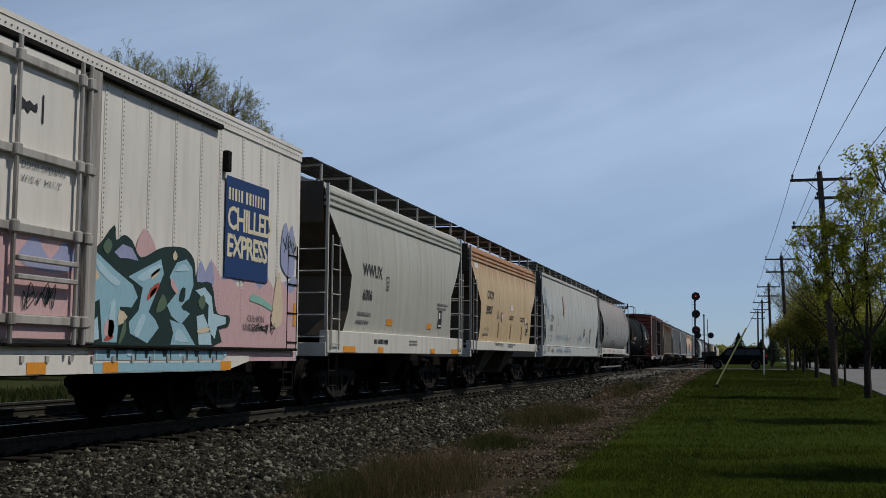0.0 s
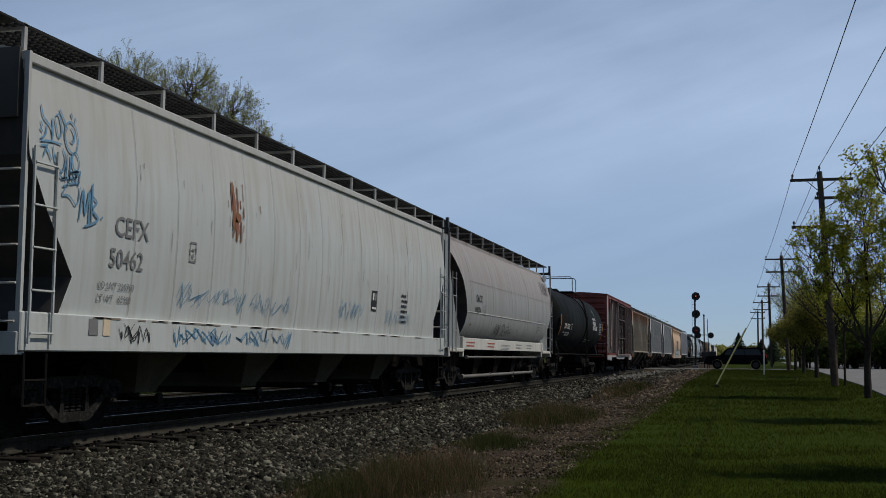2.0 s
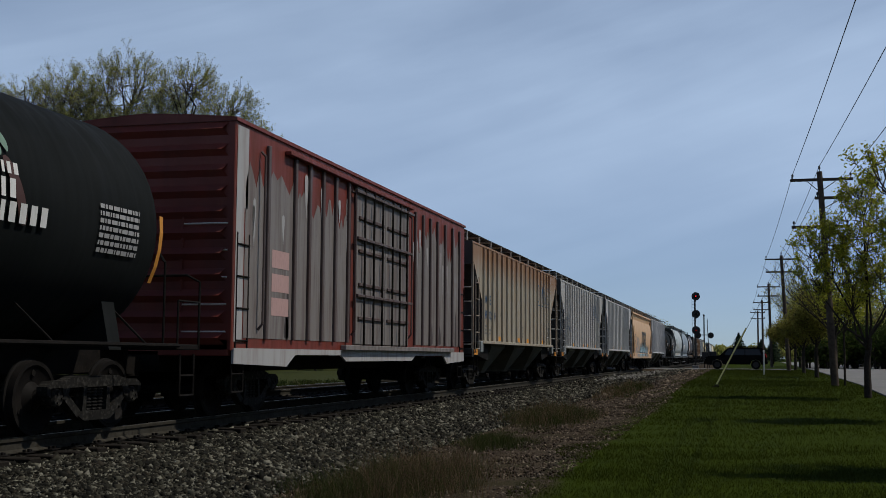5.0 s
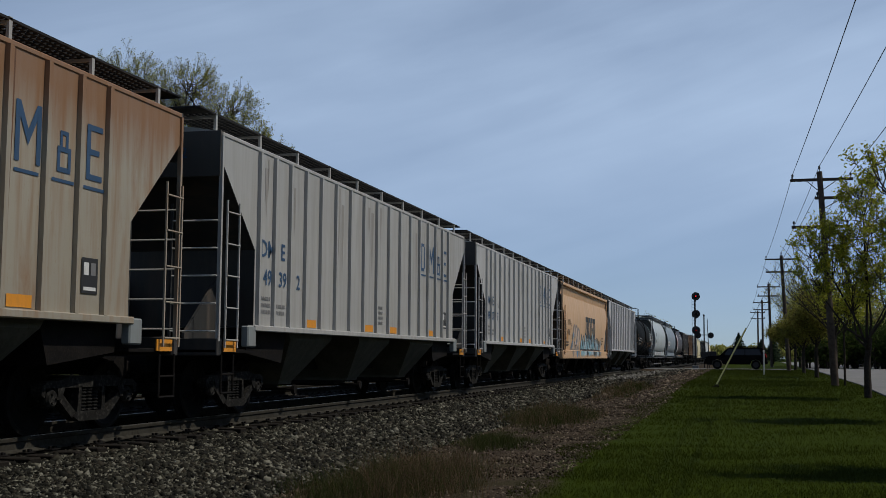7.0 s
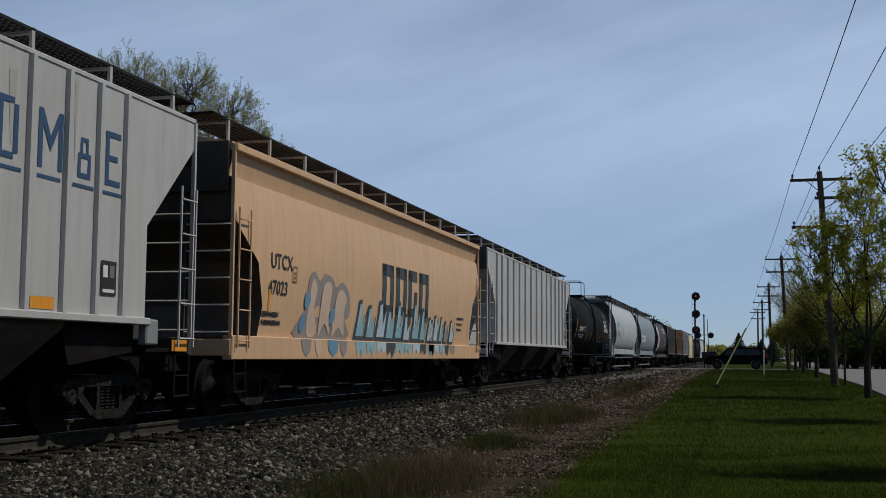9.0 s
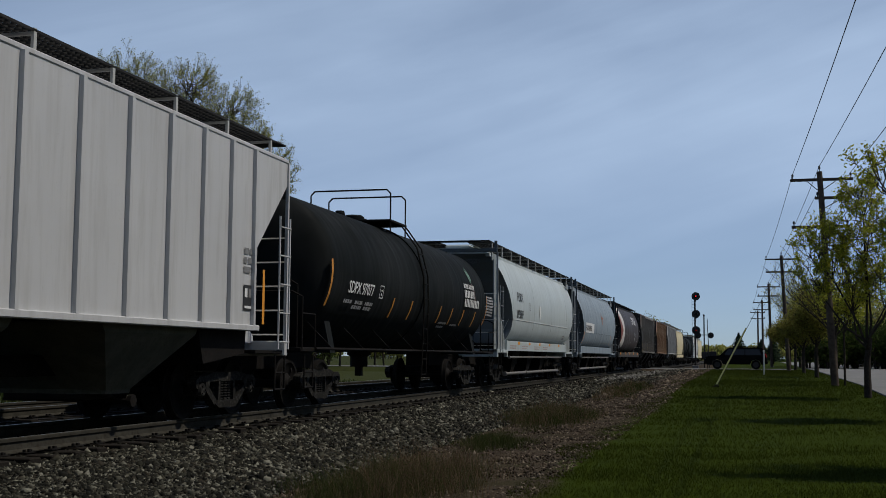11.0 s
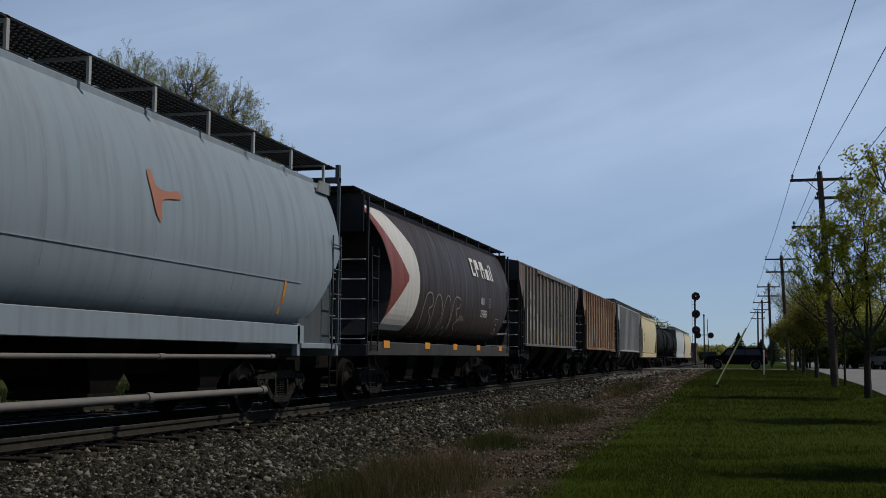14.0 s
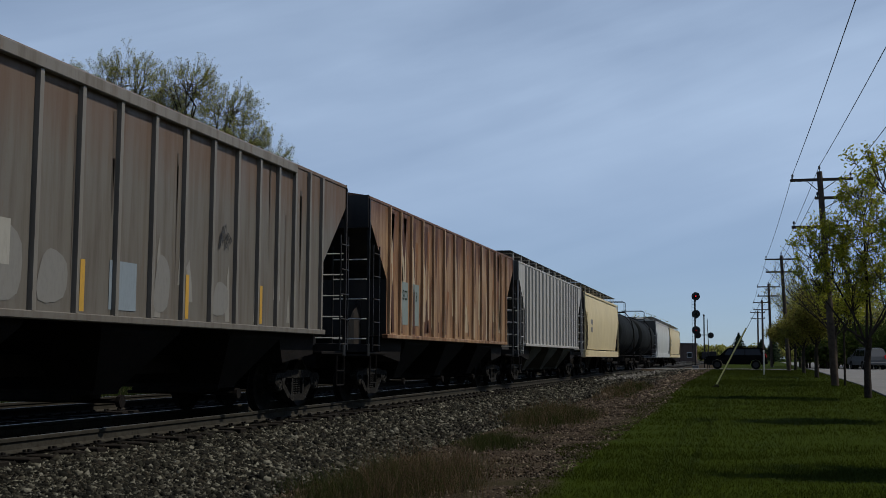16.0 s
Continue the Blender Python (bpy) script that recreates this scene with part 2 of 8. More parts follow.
def bulk(name, verts, faces, mat, label="", category="", kind="", parent=None, smooth=False):
    """A large mesh from numpy arrays, all faces with the same number of corners."""
    me = bpy.data.meshes.new(name)
    verts, faces = np.asarray(verts, np.float32), np.asarray(faces, np.int32)
    k = faces.shape[1]
    me.vertices.add(len(verts))
    me.vertices.foreach_set("co", verts.ravel())
    me.loops.add(faces.size)
    me.loops.foreach_set("vertex_index", faces.ravel())
    me.polygons.add(len(faces))
    me.polygons.foreach_set("loop_start", np.arange(0, faces.size, k, dtype=np.int32))
    me.update(calc_edges=True)
    me.materials.append(mat)
    if smooth:
        me.shade_smooth()
    ob = new(name, me)
    if parent:
        ob.parent = parent
    return tagged(ob, label, category, "", kind)


def text_mesh(s, size, spread=1.0, bold=0.0):
    cu = bpy.data.curves.new("lettering", "FONT")
    cu.body, cu.size, cu.space_character, cu.offset = s, size, spread, bold
    cu.resolution_u = 2
    ob = bpy.data.objects.new("lettering", cu)
    me = bpy.data.meshes.new_from_object(ob)
    bpy.data.objects.remove(ob)
    bpy.data.curves.remove(cu)
    return me


def interp(x, pts):
    for (a, p), (b, q) in zip(pts, pts[1:]):
        if x <= b:
            return p + (q - p) * (max(a, x) - a) / (b - a)
    return pts[-1][1]


def smooth_loop(pts, k=4):
    """A closed rounded outline through the given corners."""
    out, n = [], len(pts)
    for i in range(n):
        p0, p1, p2, p3 = (np.array(pts[(i + j) % n], float) for j in (-1, 0, 1, 2))
        for s in range(k):
            u = s / k
            out.append(tuple(0.5 * (2 * p1 + (p2 - p0) * u + (2 * p0 - 5 * p1 + 4 * p2 - p3) * u * u + (3 * p1 - p0 - 3 * p2 + p3) * u ** 3)))
    return out

# ---------------------------------------------------------------- ground and track
XT, XT2 = -9.13, -13.6             # centre lines of the two tracks
LAWN = [(-60, -0.58), (12, -0.52), (22, -0.47), (40, -0.32), (52, -0.16), (80, -0.06), (101, 0.0), (2000, 0.0)]
FOOT, EDGE = -5.2, -2.4            # foot of the ballast, edge of the mown lawn


def gz(x, y):
    """Height of the ground; the top of the rails is 0."""
    low = interp(y, LAWN)
    if 101.5 < y < 112.5:
        return -0.02
    near = interp(x, [(-40, -0.45), (-18.5, -0.45), (-16.2, -0.30), (-8.4, -0.27), (-7.5, -0.34), (FOOT, low - 0.03), (-3.8, low - 0.05), (EDGE, low), (5, low), (60, low)])
    return near


def make_ground():
    m, t, s = material("lawn_and_dirt", 0.95)
    s.inputs["Specular IOR Level"].default_value = 0.02
    v = coords(t)
    sp = t.nodes.new("ShaderNodeSeparateXYZ")
    link(t, v, sp.inputs[0])
    wob = noisy(t, coords(t, (0.5, 0.22, 1)), 1.0, 5.0, 0.6)
    fine = noisy(t, v, 14.0, 5.0, 0.65)
    mid = noisy(t, v, 1.3, 4.0)
    ad = t.nodes.new("ShaderNodeMath")
    ad.operation = "MULTIPLY_ADD"
    link(t, wob, ad.inputs[0])
    ad.inputs[1].default_value = 2.6
    link(t, sp.outputs["X"], ad.inputs[2])
    green = blend(t, ramp(t, mid, [(0.3, 0.0), (0.7, 1.0)]), (0.026, 0.040, 0.003), (0.036, 0.053, 0.004))
    green = blend(t, ramp(t, fine, [(0.42, 0.0), (0.75, 0.75)]), green, (0.016, 0.025, 0.002))
    dirt = blend(t, ramp(t, fine, [(0.35, 0.0), (0.65, 1.0)]), (0.028, 0.021, 0.014), (0.080, 0.061, 0.043))
    dirt = blend(t, ramp(t, mid, [(0.52, 0.0), (0.66, 0.6)]), dirt, (0.030, 0.030, 0.012))
    mask = ramp(t, map_range(t, ad.outputs[0], EDGE + 0.7, EDGE + 1.7), [(0.3, 0.0), (0.7, 1.0)])
    left = ramp(t, map_range(t, ad.outputs[0], -14.0, -15.5), [(0.2, 0.0), (0.8, 1.0)])
    col = blend(t, mask, dirt, green)
    col = blend(t, left, col, blend(t, mid, (0.030, 0.042, 0.012), (0.052, 0.054, 0.022)))
    link(t, col, s.inputs["Base Color"])
    bumped(t, s, fine, 0.7, 0.03)
    xs = [-2500, -800, -300, -120, -60, -40, -30, -24, -20, -18.5, -17.4, -16.2, -15, -13, -11, -9, -7.5, -7, -6.4, -5.8, -5.2, -4.6, -4, -3.4, -2.9, -2.4, -1.8, -1, 0, 1, 2, 3, 4, 5, 6, 8, 10, 14, 20, 30, 60, 140, 400, 2500]
    ys = [-2500, -600, -150, -60, -30, -15, -5, 0, 3, 6, 8] + [9 + 0.5 * i for i in range(52)] + [36 + 2 * i for i in range(32)] + [99.5, 101, 101.5, 102, 112, 112.5, 113, 116, 130, 160, 220, 400, 900, 2500]
    ver, fac = [], []
    for y in ys:
        for x in xs:
            rough = 0.035 * noise.noise((x * 0.9, y * 0.9, 0)) if -7 < x < 8 and 0 < y < 60 else 0.0
            ver.append((x, y, gz(x, y) + rough))
    n = len(xs)
    fac = [(j * n + i, j * n + i + 1, (j + 1) * n + i + 1, (j + 1) * n + i) for j in range(len(ys) - 1) for i in range(n - 1)]
    bulk("ground", ver, fac, m, "mown lawn, bare dirt strip and rough verge beside the railway", "ground", "structure", smooth=True)


def make_ballast_bed():
    so = Solid()
    prof = [(-17.2, -0.6), (-15.9, -0.235), (-13.6, -0.215), (-11.5, -0.235), (-9.1, -0.215), (-8.35, -0.235), (-7.55, -0.30), (-6.5, -0.38), (-5.55, -0.49), (-5.0, -0.62)]
    ys = [-60, 0] + [6 + 1.0 * i for i in range(95)] + [101.4]
    for y0, y1 in ((ys, None), ([112.6, 140, 200, 320, 600], None)):
        vs = [(x + 0.1 * noise.noise((x, y * 0.8, 2)), y, z + 0.02 * noise.noise((x * 2, y, 5))) for y in y0 for x, z in prof]
        n = len(prof)
        so.add(vs, [(j * n + i, j * n + i + 1, (j + 1) * n + i + 1, (j + 1) * n + i) for j in range(len(y0) - 1) for i in range(n - 1)])
    tagged(part("ballast_bed", so, M_GRAVELBED, smooth=True), "crushed-stone ballast bed under two tracks, darkened for shaded gaps", "ballast", kind="structure")


RAIL = [(-0.07, -0.18), (0.07, -0.18), (0.07, -0.168), (0.018, -0.14), (0.012, -0.06), (0.034, -0.045), (0.036, -0.01), (0.028, 0.0), (-0.028, 0.0), (-0.036, -0.01), (-0.034, -0.045), (-0.012, -0.06), (-0.018, -0.14), (-0.07, -0.168)]


def make_track(xc, near_pieces):
    track = thing("railway_track", "steel rails spiked to weathered timber ties", "railway track", kind="structure", at=(xc, 0, 0))
    for side in (-1, 1):
        so, top = Solid(), Solid()
        n = len(RAIL)
        so.add([(side * 0.753 + x, y, z) for y in (-80, 420) for x, z in RAIL], [(i, (i + 1) % n, n + (i + 1) % n, n + i) for i in range(n) if i != 7])
        part("rail", so, M_RAILSIDE, track, "rust-brown steel rail")
        top.box(side * 0.753 - 0.026, side * 0.753 + 0.026, -80, 420, -0.004, 0.001)
        part("rail_head", top, M_RAILTOP, track, "polished running surface")
    tie = Solid().box(-1.3, 1.3, -0.115, 0.115, -0.36, -0.185, 0.012).mesh("tie")
    plate = Solid()
    for side in (-1, 1):
        plate.box(side * 0.753 - 0.18, side * 0.753 + 0.18, -0.1, 0.1, -0.186, -0.172, 0.004)
        for dx in (-0.11, 0.11):
            plate.box(side * 0.753 + dx - 0.018, side * 0.753 + dx + 0.018, -0.065, -0.03, -0.175, -0.14, 0.005)
            plate.box(side * 0.753 + dx - 0.018, side * 0.753 + dx + 0.018, 0.03, 0.065, -0.175, -0.14, 0.005)
        plate.box(side * 0.753 - 0.09, side * 0.753 + 0.09, 0.12, 0.15, -0.2, -0.15, 0.006)
    plate = plate.mesh("tie_plate")
    rnd = random.Random(5)
    y = 5.0
    while y < near_pieces:
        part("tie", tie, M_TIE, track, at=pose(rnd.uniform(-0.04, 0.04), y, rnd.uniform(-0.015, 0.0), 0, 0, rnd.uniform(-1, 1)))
        part("tie_plate", plate, M_STEEL, track, at=(0, y, 0))
        y += 0.52
    far = Solid()
    while y < 300:
        if not 101 < y < 113:
            far.box(-1.3, 1.3, y - 0.115, y + 0.115, -0.36, -0.185)
        y += 0.52
    part("tie_row", far, M_TIE, track)
    return track


make_ground()
make_ballast_bed()
make_track(XT, 75)
make_track(XT2, 40)


def make_roads():
    # the level crossing and the street beside the lawn
    so = Solid()
    for x0, x1 in ((-60, XT2 - 0.86), (XT2 - 0.64, XT2 + 0.64), (XT2 + 0.86, XT - 0.86), (XT - 0.64, XT + 0.64), (XT + 0.86, 4.6)):
        so.box(x0, x1, 102, 111.5, -0.4, 0.006)
    tagged(part("crossing_road", so, M_ASPHALT), "grey asphalt road over the level crossing", "road", kind="structure")
    edge = [(-20, 3.85), (20, 4.55), (46, 5.0), (75, 5.55), (106, 6.1), (160, 7.1), (300, 9.6)]
    rows = [(y, interp(y, edge)) for y in (-20, 0, 12, 17, 22, 31, 40, 46, 52, 66, 80, 90, 101, 106, 160, 300)]
    so, kerb, walk_way = Solid(), Solid(), Solid()
    for (ya, xa), (yb, xb) in zip(rows, rows[1:]):
        za, zb = interp(ya, LAWN) + 0.035, interp(yb, LAWN) + 0.035
        so.add([(xa, ya, za), (xa + 8.5, ya, za), (xb + 8.5, yb, zb), (xb, yb, zb)], [(0, 1, 2, 3)])
        for dx in (-0.16, 8.5):
            v = [(xa + dx + o, ya, za + h) for o, h in ((0, -0.2), (0, 0.005), (0.02, 0.015), (0.16, 0.015), (0.16, -0.2))] + [(xb + dx + o, yb, zb + h) for o, h in ((0, -0.2), (0, 0.005), (0.02, 0.015), (0.16, 0.015), (0.16, -0.2))]
            kerb.add(v, [(i, i + 1, i + 6, i + 5) for i in range(4)])
    tagged(part("road", so, M_CONCRETE), "pale concrete street along the lawn", "road", kind="structure")
    tagged(part("kerb", kerb, M_CONCRETE), "concrete kerb at the street edge", "kerb", kind="structure")


make_roads()

# ---------------------------------------------------------------- freight cars
SPEED = 17.183
TRAIN = []                          # (car, middle of the car along the track at the start)
WHEELSETS = []
WR = 0.457


def truck_meshes():
    d = {}
    # side frame: arched top, deep middle with a spring window, sloping arms to the journals
    so = Solid()
    # frame in four arms round the window
    so.prism([(-0.52, 0.72), (0.52, 0.72), (0.72, 0.67), (0.62, 0.58), (-0.62, 0.58), (-0.72, 0.67)], -0.07, 0.07)
    so.prism([(-0.42, 0.22), (-0.30, 0.16), (0.30, 0.16), (0.42, 0.22), (0.34, 0.28), (-0.34, 0.28)], -0.08, 0.08)
    for k in (-1, 1):
        so.prism([(k * 0.42, 0.20), (k * 0.80, 0.49), (k * 0.73, 0.57), (k * 0.35, 0.28)], -0.06, 0.06)
        so.prism([(k * 0.235, 0.28), (k * 0.33, 0.28), (k * 0.30, 0.59), (k * 0.24, 0.59)], -0.07, 0.07)
        so.prism([(k * 0.62, 0.57), (k * 0.72, 0.67), (k * 1.0, 0.665), (k * 1.11, 0.60), (k * 1.11, 0.50), (k * 1.04, 0.47), (k * 1.02, 0.58), (k * 0.78, 0.58), (k * 0.76, 0.44), (k * 0.68, 0.45)], -0.075, 0.075)
    d["side_frame"] = so.mesh("side_frame")
    zig = []
    for i in range(7):
        zig += [(0.046, i * 0.042), (0.062, i * 0.042 + 0.012), (0.062, i * 0.042 + 0.022), (0.046, i * 0.042 + 0.034)]
    d["spring"] = Solid().lathe(zig, 9, "z", (0, 0, 0.28)).mesh("spring")
    d["bolster"] = Solid().box(-1.05, 1.05, -0.17, 0.17, 0.48, 0.72, 0.03).box(-0.25, 0.25, -0.25, 0.25, 0.68, 0.8, 0.03).mesh("bolster")
    ws = Solid().tube((-0.98, 0, 0), (0.98, 0, 0), 0.085, 10)
    for k in (-1, 1):
        ws.lathe([(0.10, k * 0.66), (0.38, k * 0.70), (0.40, k * 0.68), (0.485, k * 0.675), (0.485, k * 0.70), (WR, k * 0.71), (WR - 0.006, k * 0.80), (0.40, k * 0.80), (0.37, k * 0.77), (0.20, k * 0.745), (0.11, k * 0.82)], 28, "x")
    # balance holes and chalk marks make the turning visible
    for a in range(3):
        c, s = math.cos(a * 2.1), math.sin(a * 2.1)
        ws.box(0.772, 0.782, 0.3 * c - 0.035, 0.3 * c + 0.035, 0.3 * s - 0.035, 0.3 * s + 0.035, 0.004)
    d["wheelset"] = ws.mesh("wheelset", True)
    br = Solid().lathe([(0.0, 0.96), (0.04, 0.96), (0.105, 0.965), (0.115, 1.0), (0.115, 1.10), (0.09, 1.13), (0.0, 1.13)], 14, "x")
    for a in range(3):
        c, s = 0.06 * math.cos(a * 2.094), 0.06 * math.sin(a * 2.094)
        br.tube((1.12, c, s), (1.15, c, s), 0.018, 6)
    d["bearing_cap"] = br.mesh("bearing_cap", True)
    bb = Solid().box(-0.8, 0.8, 0.34, 0.40, 0.36, 0.44, 0.01).box(-0.8, 0.8, -0.40, -0.34, 0.36, 0.44, 0.01)
    for k in (-1, 1):
        for yy in (0.42, -0.42):
            bb.box(k * 0.76 - 0.05, k * 0.76 + 0.05, yy - 0.03, yy + 0.03, 0.26, 0.56, 0.01)
    d["brake_beam"] = bb.mesh("brake_beam")
    return d


TRUCK = truck_meshes()


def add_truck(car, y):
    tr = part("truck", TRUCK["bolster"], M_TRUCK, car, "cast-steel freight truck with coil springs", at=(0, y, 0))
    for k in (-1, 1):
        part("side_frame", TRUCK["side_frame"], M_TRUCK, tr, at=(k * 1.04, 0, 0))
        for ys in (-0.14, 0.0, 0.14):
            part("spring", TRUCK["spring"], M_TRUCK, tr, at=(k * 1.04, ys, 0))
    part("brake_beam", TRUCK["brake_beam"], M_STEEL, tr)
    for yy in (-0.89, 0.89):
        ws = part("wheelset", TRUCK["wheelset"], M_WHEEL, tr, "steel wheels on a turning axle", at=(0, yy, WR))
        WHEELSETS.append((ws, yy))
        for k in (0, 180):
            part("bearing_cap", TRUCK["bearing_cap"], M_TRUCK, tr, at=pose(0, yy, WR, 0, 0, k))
    return tr


def coupler_mesh():
    so = Solid().box(-0.09, 0.09, 0.0, 0.45, 0.72, 0.9, 0.02)
    so.prism([(0.40, 0.66), (0.72, 0.68), (0.76, 0.74), (0.76, 0.9), (0.70, 0.96), (0.40, 0.96)], -0.16, 0.04)
    so.prism([(0.44, 0.70), (0.62, 0.70), (0.66, 0.92), (0.44, 0.92)], 0.03, 0.17)
    so.path([(0.25, 0.1, 0.7), (0.28, 0.35, 0.45), (0.24, 0.6, 0.33), (0.16, 0.78, 0.36)], 0.03, 6)
    return so.mesh("coupler")


COUPLER = coupler_mesh()
STEP = Solid().path([(0, -0.21, 1.0), (0, -0.21, 0.42), (0, 0.21, 0.42), (0, 0.21, 1.0)], 0.018).path([(0, -0.21, 0.70), (0, 0.21, 0.70)], 0.016).mesh("stirrup_step")


END_RUNG = Solid().tube((0.72, 0, 0), (1.48, 0, 0), 0.014, 5).mesh("rung")


def ladder_mesh(z0, z1, w, n):
    so = Solid()
    for k in (-1, 1):
        so.box(-0.012, 0.012, k * w / 2 - 0.015, k * w / 2 + 0.015, z0, z1)
    for i in range(n):
        z = z0 + 0.12 + (z1 - z0 - 0.3) * i / (n - 1)
        so.tube((0.015, -w / 2, z), (0.015, w / 2, z), 0.014, 5)
    return so.mesh("ladder")


def add_ends(car, L, mat, post_top, sill_mat=None, ladders=(1.15, 3.2, 5), posts=True, step_mat=None, post_mat=None):
    """End sills, draft gear, corner posts, ladders, stirrup steps, brake gear."""
    sill_mat = sill_mat or mat
    lad = ladder_mesh(ladders[0], ladders[1], 0.44, ladders[2])
    for k in (-1, 1):
        y = k * L / 2
        part("end_sill", Solid().box(-1.52, 1.52, y - (0.16 if k > 0 else 0), y + (0 if k > 0 else 0.16), 0.98, 1.24, 0.012), sill_mat, car)
        part("coupler", COUPLER, M_STEEL, car, "knuckle coupler with hanging air hose", at=pose(0, y - k * 0.16, 0, 0, 0, 0 if k > 0 else 180))
        if posts:
            for s in (-1, 1):
                po = Solid()
                xs, ye = s * 1.50, y - k * 0.05
                po.box(xs - 0.028, xs + 0.028, ye - 0.026, ye + 0.026, 1.2, post_top)
                part("corner_post", po, post_mat or mat, car)
        for s in (-1, 1):
            part("ladder", lad, post_mat or step_mat or mat, car, at=(s * 1.585, y - k * 0.34, 0))
            part("stirrup_step", STEP, step_mat or M_STEEL, car, at=(s * 1.53, y - k * 0.34, 0))
        el = part("end_ladder", Solid().box(0.70, 0.735, y - 0.02, y + 0.02, 1.2, 3.3), mat, car)
        for i in range(5):
            part("rung", END_RUNG, mat, el, at=(0, y, 1.35 + i * 0.42))
        # deep centre sill with the draft pocket
        part("draft_sill", Solid().box(-0.36, 0.36, min(y, y - k * 2.6), max(y, y - k * 2.6), 0.72, 1.06, 0.015), M_STEEL, car)
        if k > 0:
            bw = Solid().lathe([(0.28, 0.0), (0.30, 0.02), (0.28, 0.04)], 18, "y", (-0.8, y + 0.05, 2.2))
            bw.tube((-1.08, y + 0.07, 2.2), (-0.52, y + 0.07, 2.2), 0.014).tube((-0.8, y + 0.07, 1.92), (-0.8, y + 0.07, 2.48), 0.014)
            part("brake_wheel", bw, M_STEEL, car)


def both(car, name, box, mat):
    """The same bar on either side of the car."""
    x0, x1, *rest = box
    part(name, Solid().box(x0, x1, *rest), mat, car)
    part(name, Solid().box(-x1, -x0, *rest), mat, car)


def loft(prof, inset, L, n=1, gap=0.0, ends=True, rear=None):
    """A closed car body: (x, z) half profile from the belly to the ridge, each height ending inset(z) short of the car's end."""
    so = Solid()
    vs, fs = [], []
    ks = [-1 + 2 * i / n for i in range(n + 1)]
    for x, z in prof:
        e, e2 = L / 2 - inset(z) - gap, L / 2 - (rear or inset)(z) - gap
        for s in (1, -1):
            for k in ks:
                vs.append((s * x, k * (e2 if k > 0 else e), z))
    w = 2 * (n + 1)
    for i in range(len(prof) - 1):
        a, b = i * w, (i + 1) * w
        for j in range(n):
            fs.append((a + j, a + j + 1, b + j + 1, b + j))
            fs.append((a + n + 1 + j, b + n + 1 + j, b + n + 2 + j, a + n + 2 + j))
        if ends:
            fs.append((a, b, b + n + 1, a + n + 1))
            fs.append((a + n, a + 2 * n + 1, b + 2 * n + 1, b + n))
    fs.append(tuple(range(n + 1)) + tuple(range(2 * n + 1, n, -1)))
    return so.add(vs, fs)


def end_sheets(car, prof, inset, L, mat, rear=None):
    """The sloping sheets that close the body at either end."""
    for k in (-1, 1):
        so = Solid()
        so.add([(s * x, k * (L / 2 - (rear or inset if k > 0 else inset)(z)), z) for x, z in prof for s in (-1, 1)], [(2 * i, 2 * i + 1, 2 * i + 3, 2 * i + 2) for i in range(len(prof) - 1)])
        part("end_sheet", so, mat, car)


def side_x(prof):
    pts = [(z, x) for x, z in prof]
    return lambda z: interp(z, pts)


def decal(car, me, y, z, px, mat, off=0.012, name="lettering", label=""):
    """Lays a flat mesh (reading x, y) on the car's side, reading towards +y, following the sheet."""
    co = np.empty(len(me.vertices) * 3)
    me.vertices.foreach_get("co", co)
    co = co.reshape(-1, 3)
    out = np.array([(px(z + b) + off, y + a, z + b) for a, b, _ in co])
    me.vertices.foreach_set("co", out.ravel())
    me.update()
    ob = part(name, me, mat, car, label)
    return tagged(ob, kind="stuff") if name in ("fine_print", "scrawled_tag", "company_mark", "weather_streak") else ob


def flat(polys):
    so = Solid()
    for p in polys:
        so.add([(a, b, 0) for a, b in p], [tuple(range(len(p)))])
    me = bpy.data.meshes.new("patch")
    me.from_pydata(so.v, [], so.f)
    bm = bmesh.new()
    bm.from_mesh(me)
    bmesh.ops.triangulate(bm, faces=bm.faces)
    bm.to_mesh(me)
    bm.free()
    return me


def rect(a, b, w, h):
    return [(a, b), (a + w, b), (a + w, b + h), (a, b + h)]


def bars(rows, seed=1):
    """Lines of fine print as rows of short bars: (x, y, length, height)."""
    rnd = random.Random(seed)
    out = []
    for x, y, n, h in rows:
        a = x
        while a < x + n:
            w = min(h * rnd.uniform(0.5, 2.6), x + n - a)
            out.append(rect(a, y, w, h))
            a += w + h * 0.45
    return flat(out)


